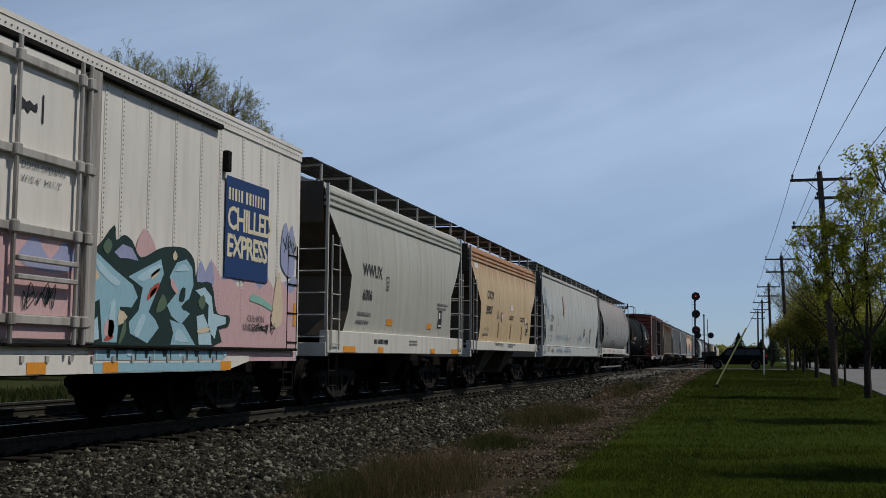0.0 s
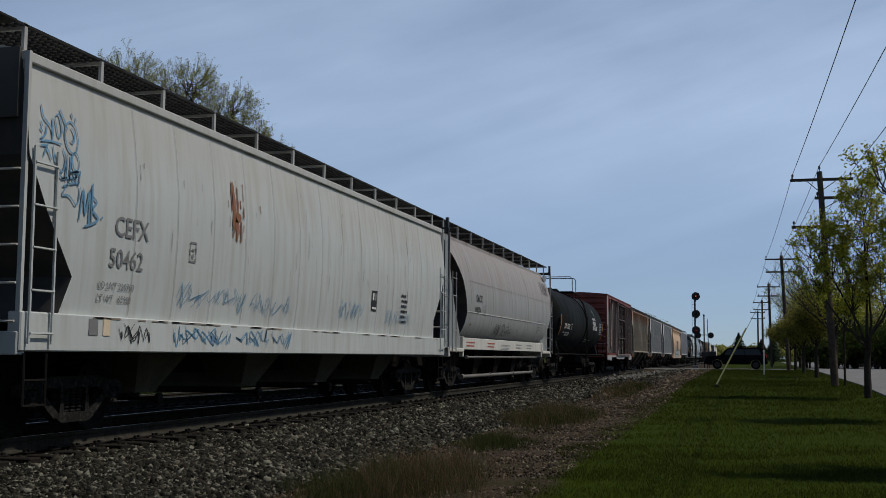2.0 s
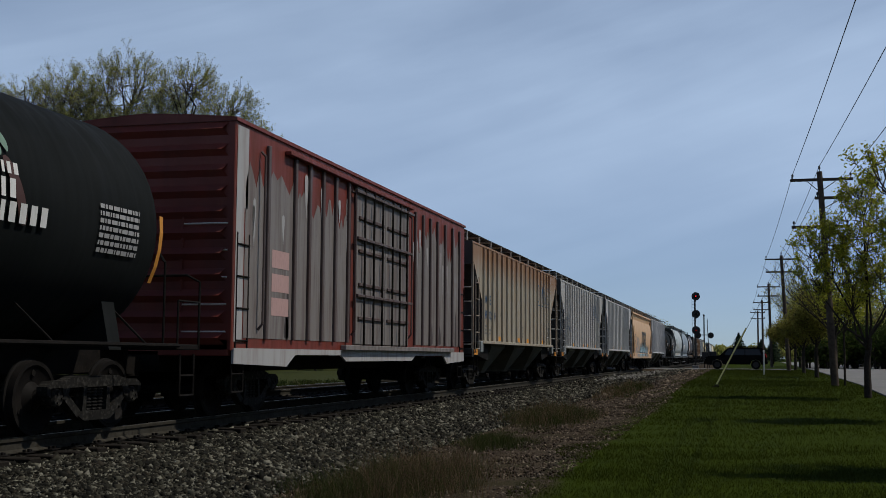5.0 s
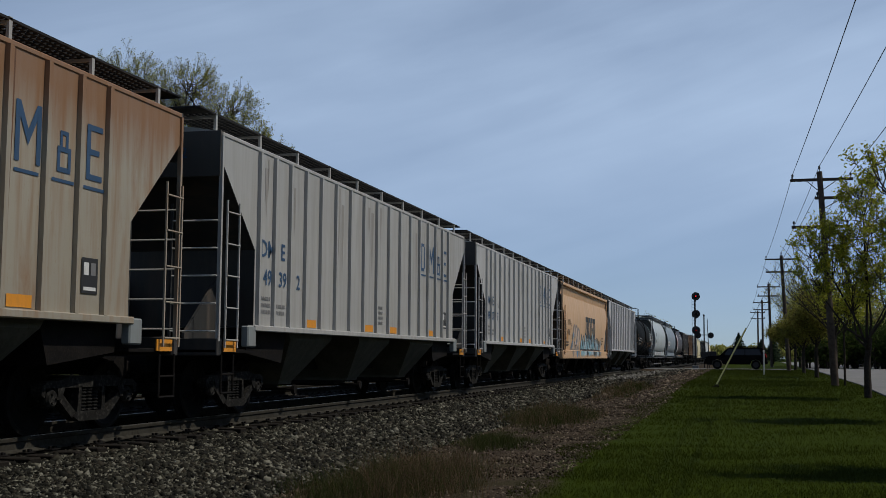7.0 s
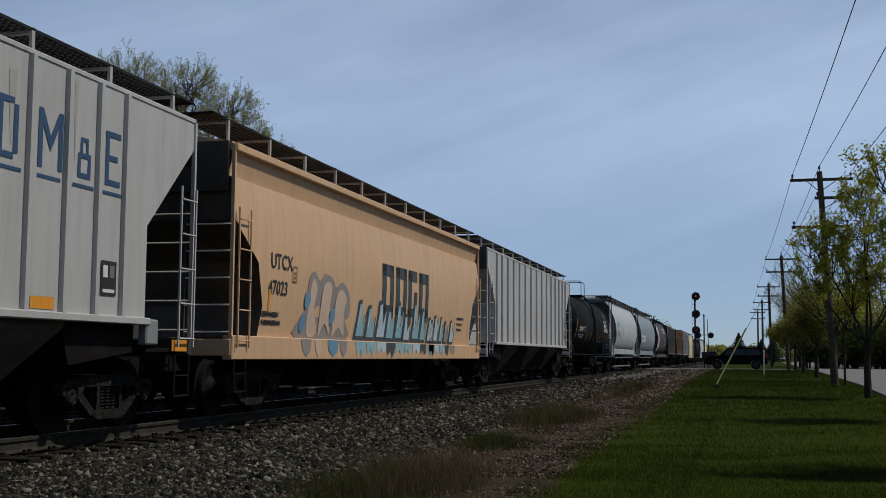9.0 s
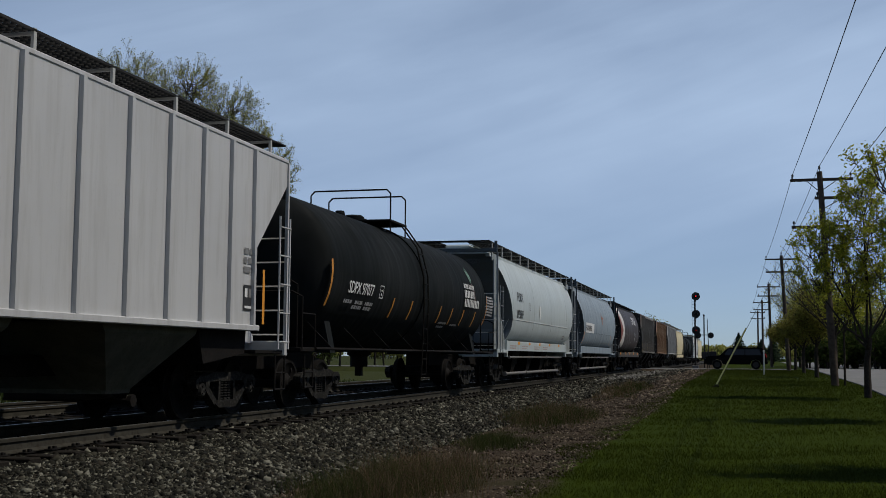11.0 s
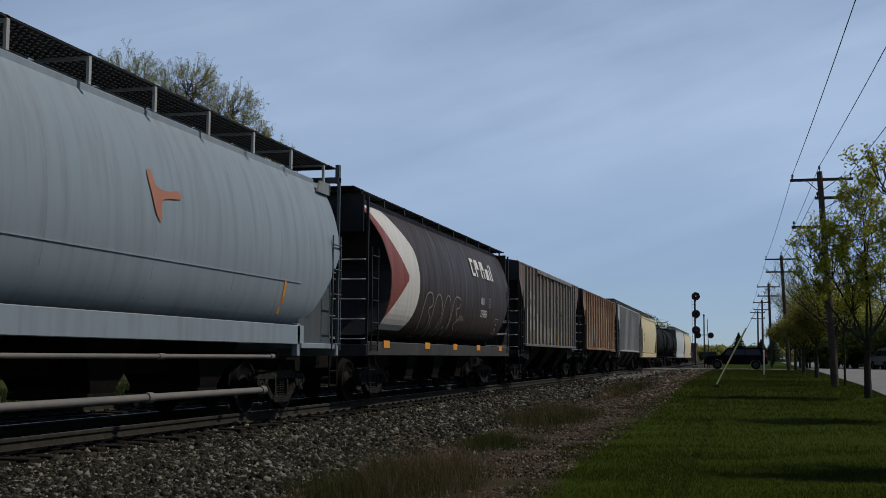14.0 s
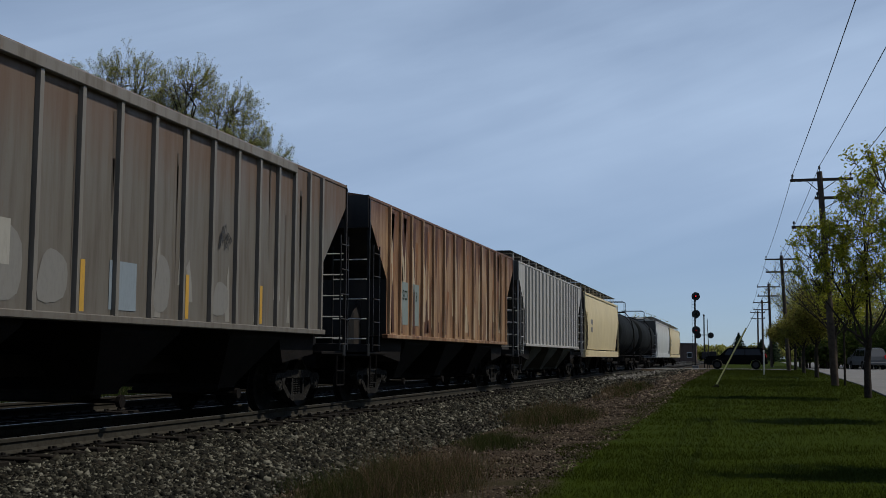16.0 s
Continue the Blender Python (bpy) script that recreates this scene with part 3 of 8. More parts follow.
def running_board(car, L, z, eave, mat, post_mat, step=1.75, x0=0.50, x1=1.26, end_bars=True):
    """Open-grid roof walk along both sides of the hatch row, on upright brackets."""
    for s in (-1, 1):
        so = Solid()
        for i in range(8):
            x = s * (x0 + (x1 - x0) * i / 7)
            so.box(x - 0.02, x + 0.02, -L / 2 + 0.1, L / 2 - 0.1, z - 0.03, z)
        y = -L / 2 + 0.1
        while y < L / 2 - 0.1:
            so.box(s * x0 if s > 0 else -x1, s * x1 if s > 0 else -x0, y, y + 0.035, z - 0.025, z - 0.003)
            y += 0.11
        part("running_board", so, mat, car, "dark open-grid roof walk")
        n = max(4, round(L / step))
        for i in range(n + 1):
            y = -L / 2 + 0.3 + (L - 0.6) * i / n
            br = Solid().box(s * (x1 + 0.0) - 0.02, s * (x1 + 0.0) + 0.02, y - 0.03, y + 0.03, eave, z + 0.01)
            br.box(min(s * x0, s * x1), max(s * x0, s * x1), y - 0.02, y + 0.02, z - 0.07, z - 0.03)
            part("bracket", br, post_mat, car)
    if end_bars:
        for k in (-1, 1):
            part("crossover_walk", Solid().box(-1.3, 1.3, k * (L / 2) - 0.1, k * (L / 2) + 0.32 * k, z - 0.03, z, 0.004) if k > 0 else Solid().box(-1.3, 1.3, -L / 2 - 0.32, -L / 2 + 0.1, z - 0.03, z, 0.004), mat, car)


def hatches(car, L, z, mat, n=10):
    so = Solid().box(-0.42, 0.42, -L / 2 + 0.7, L / 2 - 0.7, z - 0.1, z + 0.1, 0.03)
    part("hatch_coaming", so, mat, car)
    for i in range(n):
        y = -L / 2 + 1.2 + (L - 2.4) * (i + 0.5) / n
        w = (L - 2.4) / n * 0.46
        part("hatch_cover", Solid().box(-0.46, 0.46, y - w, y + w, z + 0.1, z + 0.17, 0.03), mat, car)


def bay(car, yc, w, mat, ztop=1.3, xt=1.42):
    b = 0.32
    low = min(0.92, xt * 0.75)
    rings = [(xt, w / 2, ztop), (xt, w / 2 - 0.1, ztop - 0.12), (low, b, 0.52), (low - 0.02, b, 0.46)]
    v = [(sx * x, yc + sy * d, z) for x, d, z in rings for sx, sy in ((-1, -1), (1, -1), (1, 1), (-1, 1))]
    so = Solid().add(v, [(4 * r + i, 4 * r + (i + 1) % 4, 4 * r + 4 + (i + 1) % 4, 4 * r + 4 + i) for r in range(3) for i in range(4)] + [(0, 3, 2, 1), (12, 13, 14, 15)])
    ba = part("hopper_bay", so, mat, car, "sloping discharge bay")
    g = Solid().box(-0.62, 0.62, yc - 0.36, yc + 0.36, 0.38, 0.46, 0.01)
    g.tube((-1.0, yc + 0.2, 0.36), (1.0, yc + 0.2, 0.36), 0.03, 6)
    g.lathe([(0.0, 0.98), (0.09, 0.98), (0.09, 1.04), (0.0, 1.04)], 8, "x", (0, yc + 0.2, 0.36))
    part("outlet_gate", g, M_STEEL, ba)


def place(car, front, rear):
    TRAIN.append((car, (front + rear) / 2))
    car.matrix_basis = pose(XT, (front + rear) / 2, 0)


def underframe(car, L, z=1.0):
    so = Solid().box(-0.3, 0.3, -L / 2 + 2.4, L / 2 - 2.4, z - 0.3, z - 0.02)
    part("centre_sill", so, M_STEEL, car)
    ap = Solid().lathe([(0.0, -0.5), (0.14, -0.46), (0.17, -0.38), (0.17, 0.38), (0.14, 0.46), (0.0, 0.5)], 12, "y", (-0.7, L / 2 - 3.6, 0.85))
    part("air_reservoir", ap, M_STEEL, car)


def rib_rows(L, n, tail=2.0):
    """Stakes stand closer towards the ends of the side."""
    gaps = [0.64 + 0.28 * math.sin(math.pi * (k + 0.5) / (n - 1)) for k in range(n - 1)]
    f = (L - 1.47 - tail) / sum(gaps)
    out = [-L / 2 + 1.47]
    for g in gaps:
        out.append(out[-1] + g * f)
    return out


def ribbed_hopper(label, front, rear, mat, end_mat, nribs=17, bays=3, bay_mat=None, board=True, rib_mat=None, ztop=4.36, sill_mat=None, roof_mat=None, board_z=4.74, rib_x=1.562, tail=2.0):
    L = rear - front
    car = thing("hopper_car", label, "hopper car", group="freight train")
    prof = [(1.50, 1.44), (1.50, 2.7), (1.50, 3.95), (1.50, ztop)]
    roof = [(1.50, ztop), (1.46, ztop + 0.05), (1.0, ztop + 0.13), (0.5, ztop + 0.18), (0.0, ztop + 0.19)]
    cut = lambda z: interp(z, [(1.0, 1.36), (2.72, 1.36), (3.95, 0.06), (5, 0.06)])
    part("body", loft(prof, cut, L, ends=False), mat, car)
    # ends are painted darker than the sides, so their shade is in the colour
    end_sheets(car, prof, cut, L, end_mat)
    part("roof", loft(roof, lambda z: 0.06, L, gap=-0.0), roof_mat or mat, car)
    both(car, "top_chord", (1.44, 1.515, -L / 2 + 0.05, L / 2 - 0.05, ztop - 0.03, ztop + 0.04, 0.012), mat)
    both(car, "side_sill", (1.42, 1.565, -L / 2 + 1.3, L / 2 - 1.3, 1.38, 1.475, 0.012), sill_mat or mat)
    # pressed stakes down the side
    rib = Solid()
    rib.add([(1.5, -0.045, 1.47), (rib_x, -0.04, 1.47), (rib_x, 0.035, 1.47), (1.5, 0.045, 1.47), (1.5, -0.045, ztop - 0.03), (rib_x, -0.04, ztop - 0.03), (rib_x, 0.035, ztop - 0.03), (1.5, 0.045, ztop - 0.03)],
            [(0, 1, 5, 4), (1, 2, 6, 5), (2, 3, 7, 6), (0, 3, 2, 1), (4, 5, 6, 7)])
    rib = rib.mesh("rib")
    for y in rib_rows(L, nribs, tail):
        part("rib", rib, rib_mat or mat, car, at=(0, y, 0))
        part("rib", rib, rib_mat or mat, car, at=pose(0, y, 0, 0, 0, 180))
    for k in (-1, 1):
        y = k * L / 2
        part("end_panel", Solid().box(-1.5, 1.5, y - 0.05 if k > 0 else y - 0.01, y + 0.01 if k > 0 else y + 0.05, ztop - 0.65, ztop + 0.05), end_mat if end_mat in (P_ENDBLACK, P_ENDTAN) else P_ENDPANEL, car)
        for s in (-1, 1):
            br = Solid()
            br.prism([(y - k * 1.35, 1.2), (y - k * 0.1, 1.2), (y - k * 0.1, 1.32), (y - k * 1.3, 2.3)], s * 0.9 - 0.02, s * 0.9 + 0.02)
            part("end_brace", br, end_mat, car)
    add_ends(car, L, end_mat, ztop - 0.02, sill_mat=end_mat, ladders=(1.1, 3.35, 5), post_mat=end_mat if not board else mat)
    for i in range(bays):
        w = (L - 4.6) / bays
        bay(car, -L / 2 + 2.3 + w * (i + 0.5), w * 0.60, bay_mat or M_BAY, ztop=1.40)
        if i in (0, bays - 1):
            k = -1 if i == 0 else 1
            y = k * L / 2
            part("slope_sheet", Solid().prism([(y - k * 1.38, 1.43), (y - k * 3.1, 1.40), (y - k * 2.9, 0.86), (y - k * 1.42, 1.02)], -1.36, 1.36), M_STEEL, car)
    underframe(car, L)
    if board:
        running_board(car, L, board_z, ztop - 0.02, M_GRATE, P_POST)
    hatches(car, L, ztop + 0.2, roof_mat or mat)
    for y in (-L / 2 + 1.6, L / 2 - 1.5):
        add_truck(car, y)
    place(car, front, rear)
    return car, L, side_x(prof)


def smooth_hopper(label, front, rear, mat, end_mat, sill_mat, cut, prof=None, ztop=4.3, bays=3, seams=8, band=False, sill=(1.0, 1.42), board_z=4.75, roof_mat=None, seam_mat=None, pipes=None, gusset=False, bay_mat=None, bay_top=None, post_top=None, sheet_mat=None, post_mat=None, rear_cut=None, web_mat=None):
    """Sheet-sided covered hopper; prof is its half section, cut(z) how far each height stops short of the end."""
    L = rear - front
    car = thing("hopper_car", label, "hopper car", group="freight train")
    prof = prof or [(1.46, 1.40), (1.52, 1.9), (1.56, 2.6), (1.56, 3.2), (1.50, 3.8), (1.42, ztop - 0.02)]
    rx, rz = prof[-1]
    roof = [(rx, rz), (rx - 0.06, rz + 0.06), (0.8, rz + 0.17), (0.4, rz + 0.21), (0.0, rz + 0.22)]
    part("body", loft(prof, cut, L, 1, ends=False, rear=rear_cut), mat, car, smooth=True)
    # end sheets get a shaded colour of their own, fore and aft
    end_sheets(car, prof, cut, L, sheet_mat or end_mat, rear_cut)
    part("roof", loft(roof, lambda z: cut(ztop), L), roof_mat or mat, car)
    px = side_x(prof)
    # weld seams between the side sheets
    zs = [prof[0][1] + (prof[-1][1] - prof[0][1]) * i / 10 for i in range(11)]
    for i in range(seams):
        y = -L / 2 + 2.4 + (L - 4.8) * i / max(1, seams - 1)
        for s in (-1, 1):
            so = Solid()
            zz = [z for z in zs if abs(y) < L / 2 - cut(z) - 0.05]
            if len(zz) > 1:
                so.add([(s * (px(z) + o), y + d, z) for z in zz for d, o in ((-0.022, 0.0), (0, 0.008), (0.022, 0.0))], [(j * 3 + a, j * 3 + a + 1, j * 3 + a + 4, j * 3 + a + 3) for j in range(len(zz) - 1) for a in (0, 1)])
                part("weld_seam", so, seam_mat or mat, car)
    if sill:
        both(car, "side_sill", (1.38, 1.55, -L / 2 + 0.02, L / 2 - 0.02, sill[0], sill[1], 0.015), sill_mat)
    if band:
        for j in range(3):
            z = ztop - 0.13 - 0.13 * j
            both(car, "roof_band", (1.3, px(z) + 0.045, -L / 2 + 0.06, L / 2 - 0.06, z - 0.035, z + 0.035, 0.012), mat)
    else:
        both(car, "top_chord", (rx - 0.08, rx + 0.06, -L / 2 + cut(ztop), L / 2 - cut(ztop), rz - 0.09, rz + 0.03, 0.012), roof_mat or mat)
    add_ends(car, L, end_mat, post_top or ztop, sill_mat=sill_mat, ladders=(1.1, 3.3, 5), step_mat=end_mat, post_mat=post_mat or mat)
    if gusset:
        for k in (-1, 1):
            y = k * L / 2
            for s in (-1, 1):
                so = Solid()
                so.prism([(y - k * 0.1, 1.2), (y - k * 2.0, 1.2), (y - k * 1.75, 1.62), (y - k * 0.9, 2.1), (y - k * 0.42, 2.75), (y - k * 0.30, 3.0), (y - k * 0.1, 3.0)] if k > 0 else [(y - k * 0.1, 1.2), (y - k * 2.0, 1.2), (y - k * 1.75, 1.72), (y - k * 1.30, 2.25), (y - k * 0.92, 2.9), (y - k * 0.62, 3.5), (y - k * 0.40, 4.15), (y - k * 0.1, 4.15)], s * 1.36 - 0.02, s * 1.36 + 0.02)
                part("end_gusset", Solid().prism([(y - k * 0.05, ztop - 0.25), (y - k * 0.75, ztop - 0.25), (y - k * 0.6, ztop - 0.02), (y - k * 0.05, ztop - 0.02)], s * 1.30 - 0.02, s * 1.30 + 0.02), P_WEB, car)
                part("end_web", so, web_mat or P_WEB, car)
            part("end_frame", Solid().box(-1.5, 1.5, y - 0.08, y + 0.08, ztop + 0.02, ztop + 0.12).box(-1.5, -1.42, y - 0.05, y + 0.05, ztop, board_z).box(1.42, 1.5, y - 0.05, y + 0.05, ztop, board_z), end_mat, car)
    else:
        for k in (-1, 1):
            y = k * L / 2
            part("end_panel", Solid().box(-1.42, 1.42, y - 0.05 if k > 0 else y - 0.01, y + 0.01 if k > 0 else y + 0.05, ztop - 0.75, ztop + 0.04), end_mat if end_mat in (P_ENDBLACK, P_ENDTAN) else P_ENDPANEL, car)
    # bays given no colour go near-black: under-car shade put into the steel
    for i in range(bays):
        w = (L - 4.4) / bays
        bay(car, -L / 2 + 2.2 + w * (i + 0.5), w * 0.60, bay_mat or M_STEEL, ztop=(bay_top or prof[0][1] + 0.05), xt=prof[0][0] - 0.1 if bay_mat else 0.85)
    underframe(car, L)
    if pipes:
        both(car, "side_plate", (1.40, 1.46, -L / 2 + 2.0, L / 2 - 1.7, 1.19, 1.53, 0.01), sill_mat)
        for k in (-1, 1):
            y = k * L / 2
            for s in (-1, 1):
                part("jacking_pad", Solid().box(s * 1.40 - 0.06, s * 1.40 + 0.06, y - k * 1.95 - 0.06, y - k * 1.95 + 0.06, 0.98, 1.56, 0.01), sill_mat, car)
                part("step_plate", Solid().box(min(s * 0.9, s * 1.5), max(s * 0.9, s * 1.5), min(y, y - k * 1.9), max(y, y - k * 1.9), 1.12, 1.22, 0.01), sill_mat, car)
        for x, z, r in ((1.38, 0.97, 0.034), (1.22, 0.40, 0.056)):
            so = Solid().tube((x, -L / 2 + 2.7, z), (x, L / 2 - 2.9, z), r, 10)
            for i in range(4):
                y = -L / 2 + 2.8 + (L - 5.8) * i / 3
                so.tube((x, y - 0.08, z), (x, y + 0.08, z), r * 1.35, 10)
            so.tube((x, -L / 2 + 2.62, z), (x, -L / 2 + 2.7, z), r * 1.5, 10)
            part("unloading_pipe", so, pipes, car, "pale steel pneumatic pipe", smooth=True)
    running_board(car, L, board_z, rz - 0.02, M_GRATE, end_mat if end_mat is P_ENDBLACK else P_POST)
    hatches(car, L, rz + 0.22, roof_mat or mat)
    for y in (-L / 2 + 1.85, L / 2 - 1.85):
        add_truck(car, y)
    place(car, front, rear)
    return car, L, px


M_BAY = earthy("bay_grime", (0.065, 0.064, 0.048), (0.10, 0.097, 0.073), 3.0, 0.85, 0.2, (0.06, 0.05, 0.036), 20.0)
M_GRATE = earthy("grating_steel", (0.018, 0.018, 0.018), (0.035, 0.034, 0.032), 5.0, 0.75, 0.2)


def tank_car(label, front, rear, mat, ladder_at=0.62):
    L = rear - front
    car = thing("tank_car", label, "tank car", group="freight train")
    R, zc = 1.57, 2.66
    T = L / 2 - 1.0
    head = [(0.0, 0.0), (0.5, 0.03), (0.95, 0.11), (1.25, 0.21), (1.42, 0.31), (1.51, 0.40), (1.55, 0.48), (R, 0.58)]
    prof = [(r, -T + d) for r, d in head] + [(R, -T / 3), (R, T / 3)] + [(r, T - d) for r, d in reversed(head)]
    part("tank", Solid().lathe(prof, 48, "y", (0, 0, zc)), mat, car, "black painted tank barrel", smooth=True)
    yl = -L / 2 + L * ladder_at
    for y in (yl,):
        part("barrel_band", Solid().lathe([(R, y - 0.07), (R + 0.03, y - 0.07), (R + 0.03, y + 0.07), (R, y + 0.07)], 48, "y", (0, 0, zc)), mat, car, smooth=True)
    # stub sills, bolsters and side rail
    for k in (-1, 1):
        y = k * L / 2
        part("stub_sill", Solid().box(-0.35, 0.35, min(y, y - k * 3.6), max(y, y - k * 3.6), 0.72, 1.12, 0.02), M_STEEL, car)
        sa = Solid()
        yb = k * (L / 2 - 2.1)
        sa.add([(-1.35, yb - 0.15, 1.05), (1.35, yb - 0.15, 1.05), (1.35, yb + 0.15, 1.05), (-1.35, yb + 0.15, 1.05), (-1.2, yb - 0.15, 1.75), (1.2, yb - 0.15, 1.75), (1.2, yb + 0.15, 1.75), (-1.2, yb + 0.15, 1.75)],
               [(0, 1, 5, 4), (1, 2, 6, 5), (2, 3, 7, 6), (3, 0, 4, 7), (0, 3, 2, 1), (4, 5, 6, 7)])
        part("saddle", sa, mat, car)
        part("end_platform", Solid().box(-1.5, 1.5, min(y, y - k * 0.75), max(y, y - k * 0.75), 1.06, 1.14, 0.01), M_STEEL, car)
        part("coupler", COUPLER, M_STEEL, car, "knuckle coupler with hanging air hose", at=pose(0, y - k * 0.16, 0, 0, 0, 0 if k > 0 else 180))
        for s in (-1, 1):
            part("stirrup_step", STEP, M_STEEL, car, at=(s * 1.5, y - k * 0.4, 0))
            gr = Solid().path([(s * 1.5, y - k * 0.05, 1.1), (s * 1.5, y - k * 0.05, 2.05), (s * 1.3, y - k * 0.05, 2.15), (0, y - k * 0.05, 2.15)], 0.018)
            gr.path([(s * 1.5, y - k * 0.7, 1.1), (s * 1.5, y - k * 0.7, 1.75), (s * 1.5, y - k * 0.05, 1.75)], 0.016)
            part("hand_rail", gr, M_STEEL, car)
    for s in (-1, 1):
        so = Solid().tube((s * 1.52, -L / 2 + 0.7, 1.12), (s * 1.52, L / 2 - 0.7, 1.12), 0.03, 6)
        for i in range(8):
            y = -L / 2 + 1.6 + (L - 3.2) * i / 7
            so.tube((s * 1.52, y, 1.12), (s * 1.1, y - 0.25, 1.62), 0.016, 5)
        part("running_rail", so, M_STEEL, car)
    # dome, platform and guard rail
    part("manway", Solid().lathe([(0.0, 0.24), (0.20, 0.23), (0.26, 0.19), (0.26, 0.14), (0.32, 0.14), (0.32, -0.1)], 18, "z", (0, yl - 0.9, zc + R - 0.05)), mat, car, smooth=True)
    part("valve_housing", Solid().lathe([(0.0, 0.22), (0.10, 0.22), (0.12, 0.16), (0.12, -0.1)], 14, "z", (0, yl - 1.9, zc + R - 0.05)), mat, car)
    part("platform", Solid().box(-1.05, 1.05, yl - 1.25, yl + 0.15, zc + R - 0.02, zc + R + 0.03, 0.004), M_STEEL, car)
    z0, z1 = zc + R - 0.3, zc + R + 0.76
    for y in (yl + 0.12, yl - 1.15):
        so = Solid().path([(1.02, y, z0), (1.02, y, z1 - 0.1), (0.92, y, z1), (-0.92, y, z1), (-1.02, y, z1 - 0.1), (-1.02, y, z0)], 0.02)
        part("guard_rail", so, M_STEEL, car)
    for s in (-1, 1):
        la = Solid()
        for yy in (yl - 0.2, yl + 0.2):
            la.path([(s * 1.0, yy, zc + R), (s * 1.42, yy, zc + 1.0), (s * 1.6, yy, zc + 0.3), (s * 1.62, yy, zc - 0.4), (s * 1.58, yy, 1.1), (s * 1.56, yy, 0.5)], 0.022)
        for i in range(9):
            z = 0.55 + i * 0.37
            x = interp(z, [(0.5, 1.56), (1.1, 1.58), (zc - 0.4, 1.62), (zc + 0.3, 1.6), (zc + 1.0, 1.42), (zc + R, 1.0)])
            la.tube((s * x, yl - 0.2, z), (s * x, yl + 0.2, z), 0.015, 5)
        part("side_ladder", la, M_STEEL, car)
    part("bottom_outlet", Solid().lathe([(0.22, 0.0), (0.22, 0.25), (0.3, 0.3), (0.3, 0.5)], 12, "z", (0, -0.6, 0.72)).box(-0.08, 0.08, -0.68, -0.52, 0.5, 0.75, 0.01), M_STEEL, car)
    for y in (-L / 2 + 2.1, L / 2 - 2.1):
        add_truck(car, y)
    place(car, front, rear)
    px = lambda z: math.sqrt(max(0.01, R * R - (z - zc) ** 2))
    return car, L, px


def box_car(name, label, category, front, rear, mat, end_mat, ztop, roof_mat, zlow=1.06, hw=1.58):
    L = rear - front
    car = thing(name, label, category, group="freight train")
    part("body", Solid().box(-hw, hw, -L / 2, L / 2, zlow + 0.06, ztop, 0.015), mat, car)
    rf = loft([(hw + 0.03, ztop - 0.03), (hw + 0.03, ztop + 0.03), (0.8, ztop + 0.10), (0.0, ztop + 0.15)], lambda z: -0.03, L)
    part("roof", rf, roof_mat, car)
    for k in (-1, 1):
        y = k * L / 2
        en = Solid()
        n = 11
        for i in range(n):
            z = zlow + 0.25 + (ztop - zlow - 0.4) * i / (n - 1)
            en.add([(-hw + 0.12, y, z - 0.10), (hw - 0.12, y, z - 0.10), (hw - 0.2, y + k * 0.07, z), (-hw + 0.2, y + k * 0.07, z), (-hw + 0.12, y, z + 0.10), (hw - 0.12, y, z + 0.10)], [(0, 1, 2, 3), (3, 2, 5, 4)])
        part("corrugated_end", en, end_mat, car)
    add_ends(car, L, end_mat, ztop, sill_mat=end_mat, ladders=(1.1, 2.9, 4), posts=False, step_mat=M_STEEL)
    underframe(car, L)
    for y in (-L / 2 + 1.9, L / 2 - 1.9):
        add_truck(car, y)
    place(car, front, rear)
    return car, L, (lambda z: hw)

# ---------------------------------------------------------------- the train, car by car
def plain(name, col, rough=0.6):
    m, t, s = material(name, rough)
    n = noisy(t, coords(t, (1, 3, 1)), 9.0, 5.0, 0.65)
    link(t, blend(t, ramp(t, n, [(0.45, 0.0), (0.75, 0.45)]), col, tuple(0.55 * k + 0.03 for k in col)), s.inputs["Base Color"])
    return m


INK = plain("black_stencil", (0.03, 0.03, 0.032))
INKGREY = plain("worn_grey_stencil", (0.20, 0.20, 0.20))
WHITE = plain("white_stencil", (0.72, 0.72, 0.70))
ORANGE = plain("orange_reflector", (0.75, 0.30, 0.03))
BLUE = plain("blue_stencil", (0.035, 0.085, 0.17))
NAVY = plain("navy_panel", (0.012, 0.045, 0.16))
PINK = plain("pink_spray", (0.62, 0.41, 0.42))
TEAL = plain("pale_teal_spray", (0.29, 0.50, 0.60))
LILAC = plain("lilac_spray", (0.33, 0.36, 0.55))
DEEPGREEN = plain("dark_green_spray", (0.012, 0.035, 0.03))
CREAMSPRAY = plain("cream_spray", (0.68, 0.56, 0.40))
REDSPRAY = plain("red_spray", (0.45, 0.09, 0.06))
SILVER = plain("silver_marker", (0.36, 0.36, 0.36))
BLUEMARK = plain("blue_marker", (0.14, 0.29, 0.44))

P_REEFER = paint("reefer_white", (0.78, 0.75, 0.69), wash=0.22, seed=1)
P_GREYW = paint("pale_grey_paint", (0.46, 0.46, 0.41), wash=0.22, seed=2)
P_RUSTTAN = paint("rust_stained_tan", (0.60, 0.46, 0.28), dirt=(0.44, 0.25, 0.12), wash=0.5, rust=0.08, seed=3, top_rust=0.85, top_z=0.0, rustcol=(0.36, 0.155, 0.06))
P_WHITE = paint("streaked_white", (0.52, 0.55, 0.535), dirt=(0.30, 0.27, 0.235), wash=0.5, seed=4, top_rust=0.35, top_z=0.3, rustcol=(0.44, 0.39, 0.33))
P_GACX = paint("dusty_grey", (0.315, 0.325, 0.325), dirt=(0.27, 0.225, 0.19), wash=0.4, seed=5, top_rust=0.8, top_z=0.75, rustcol=(0.31, 0.27, 0.245))
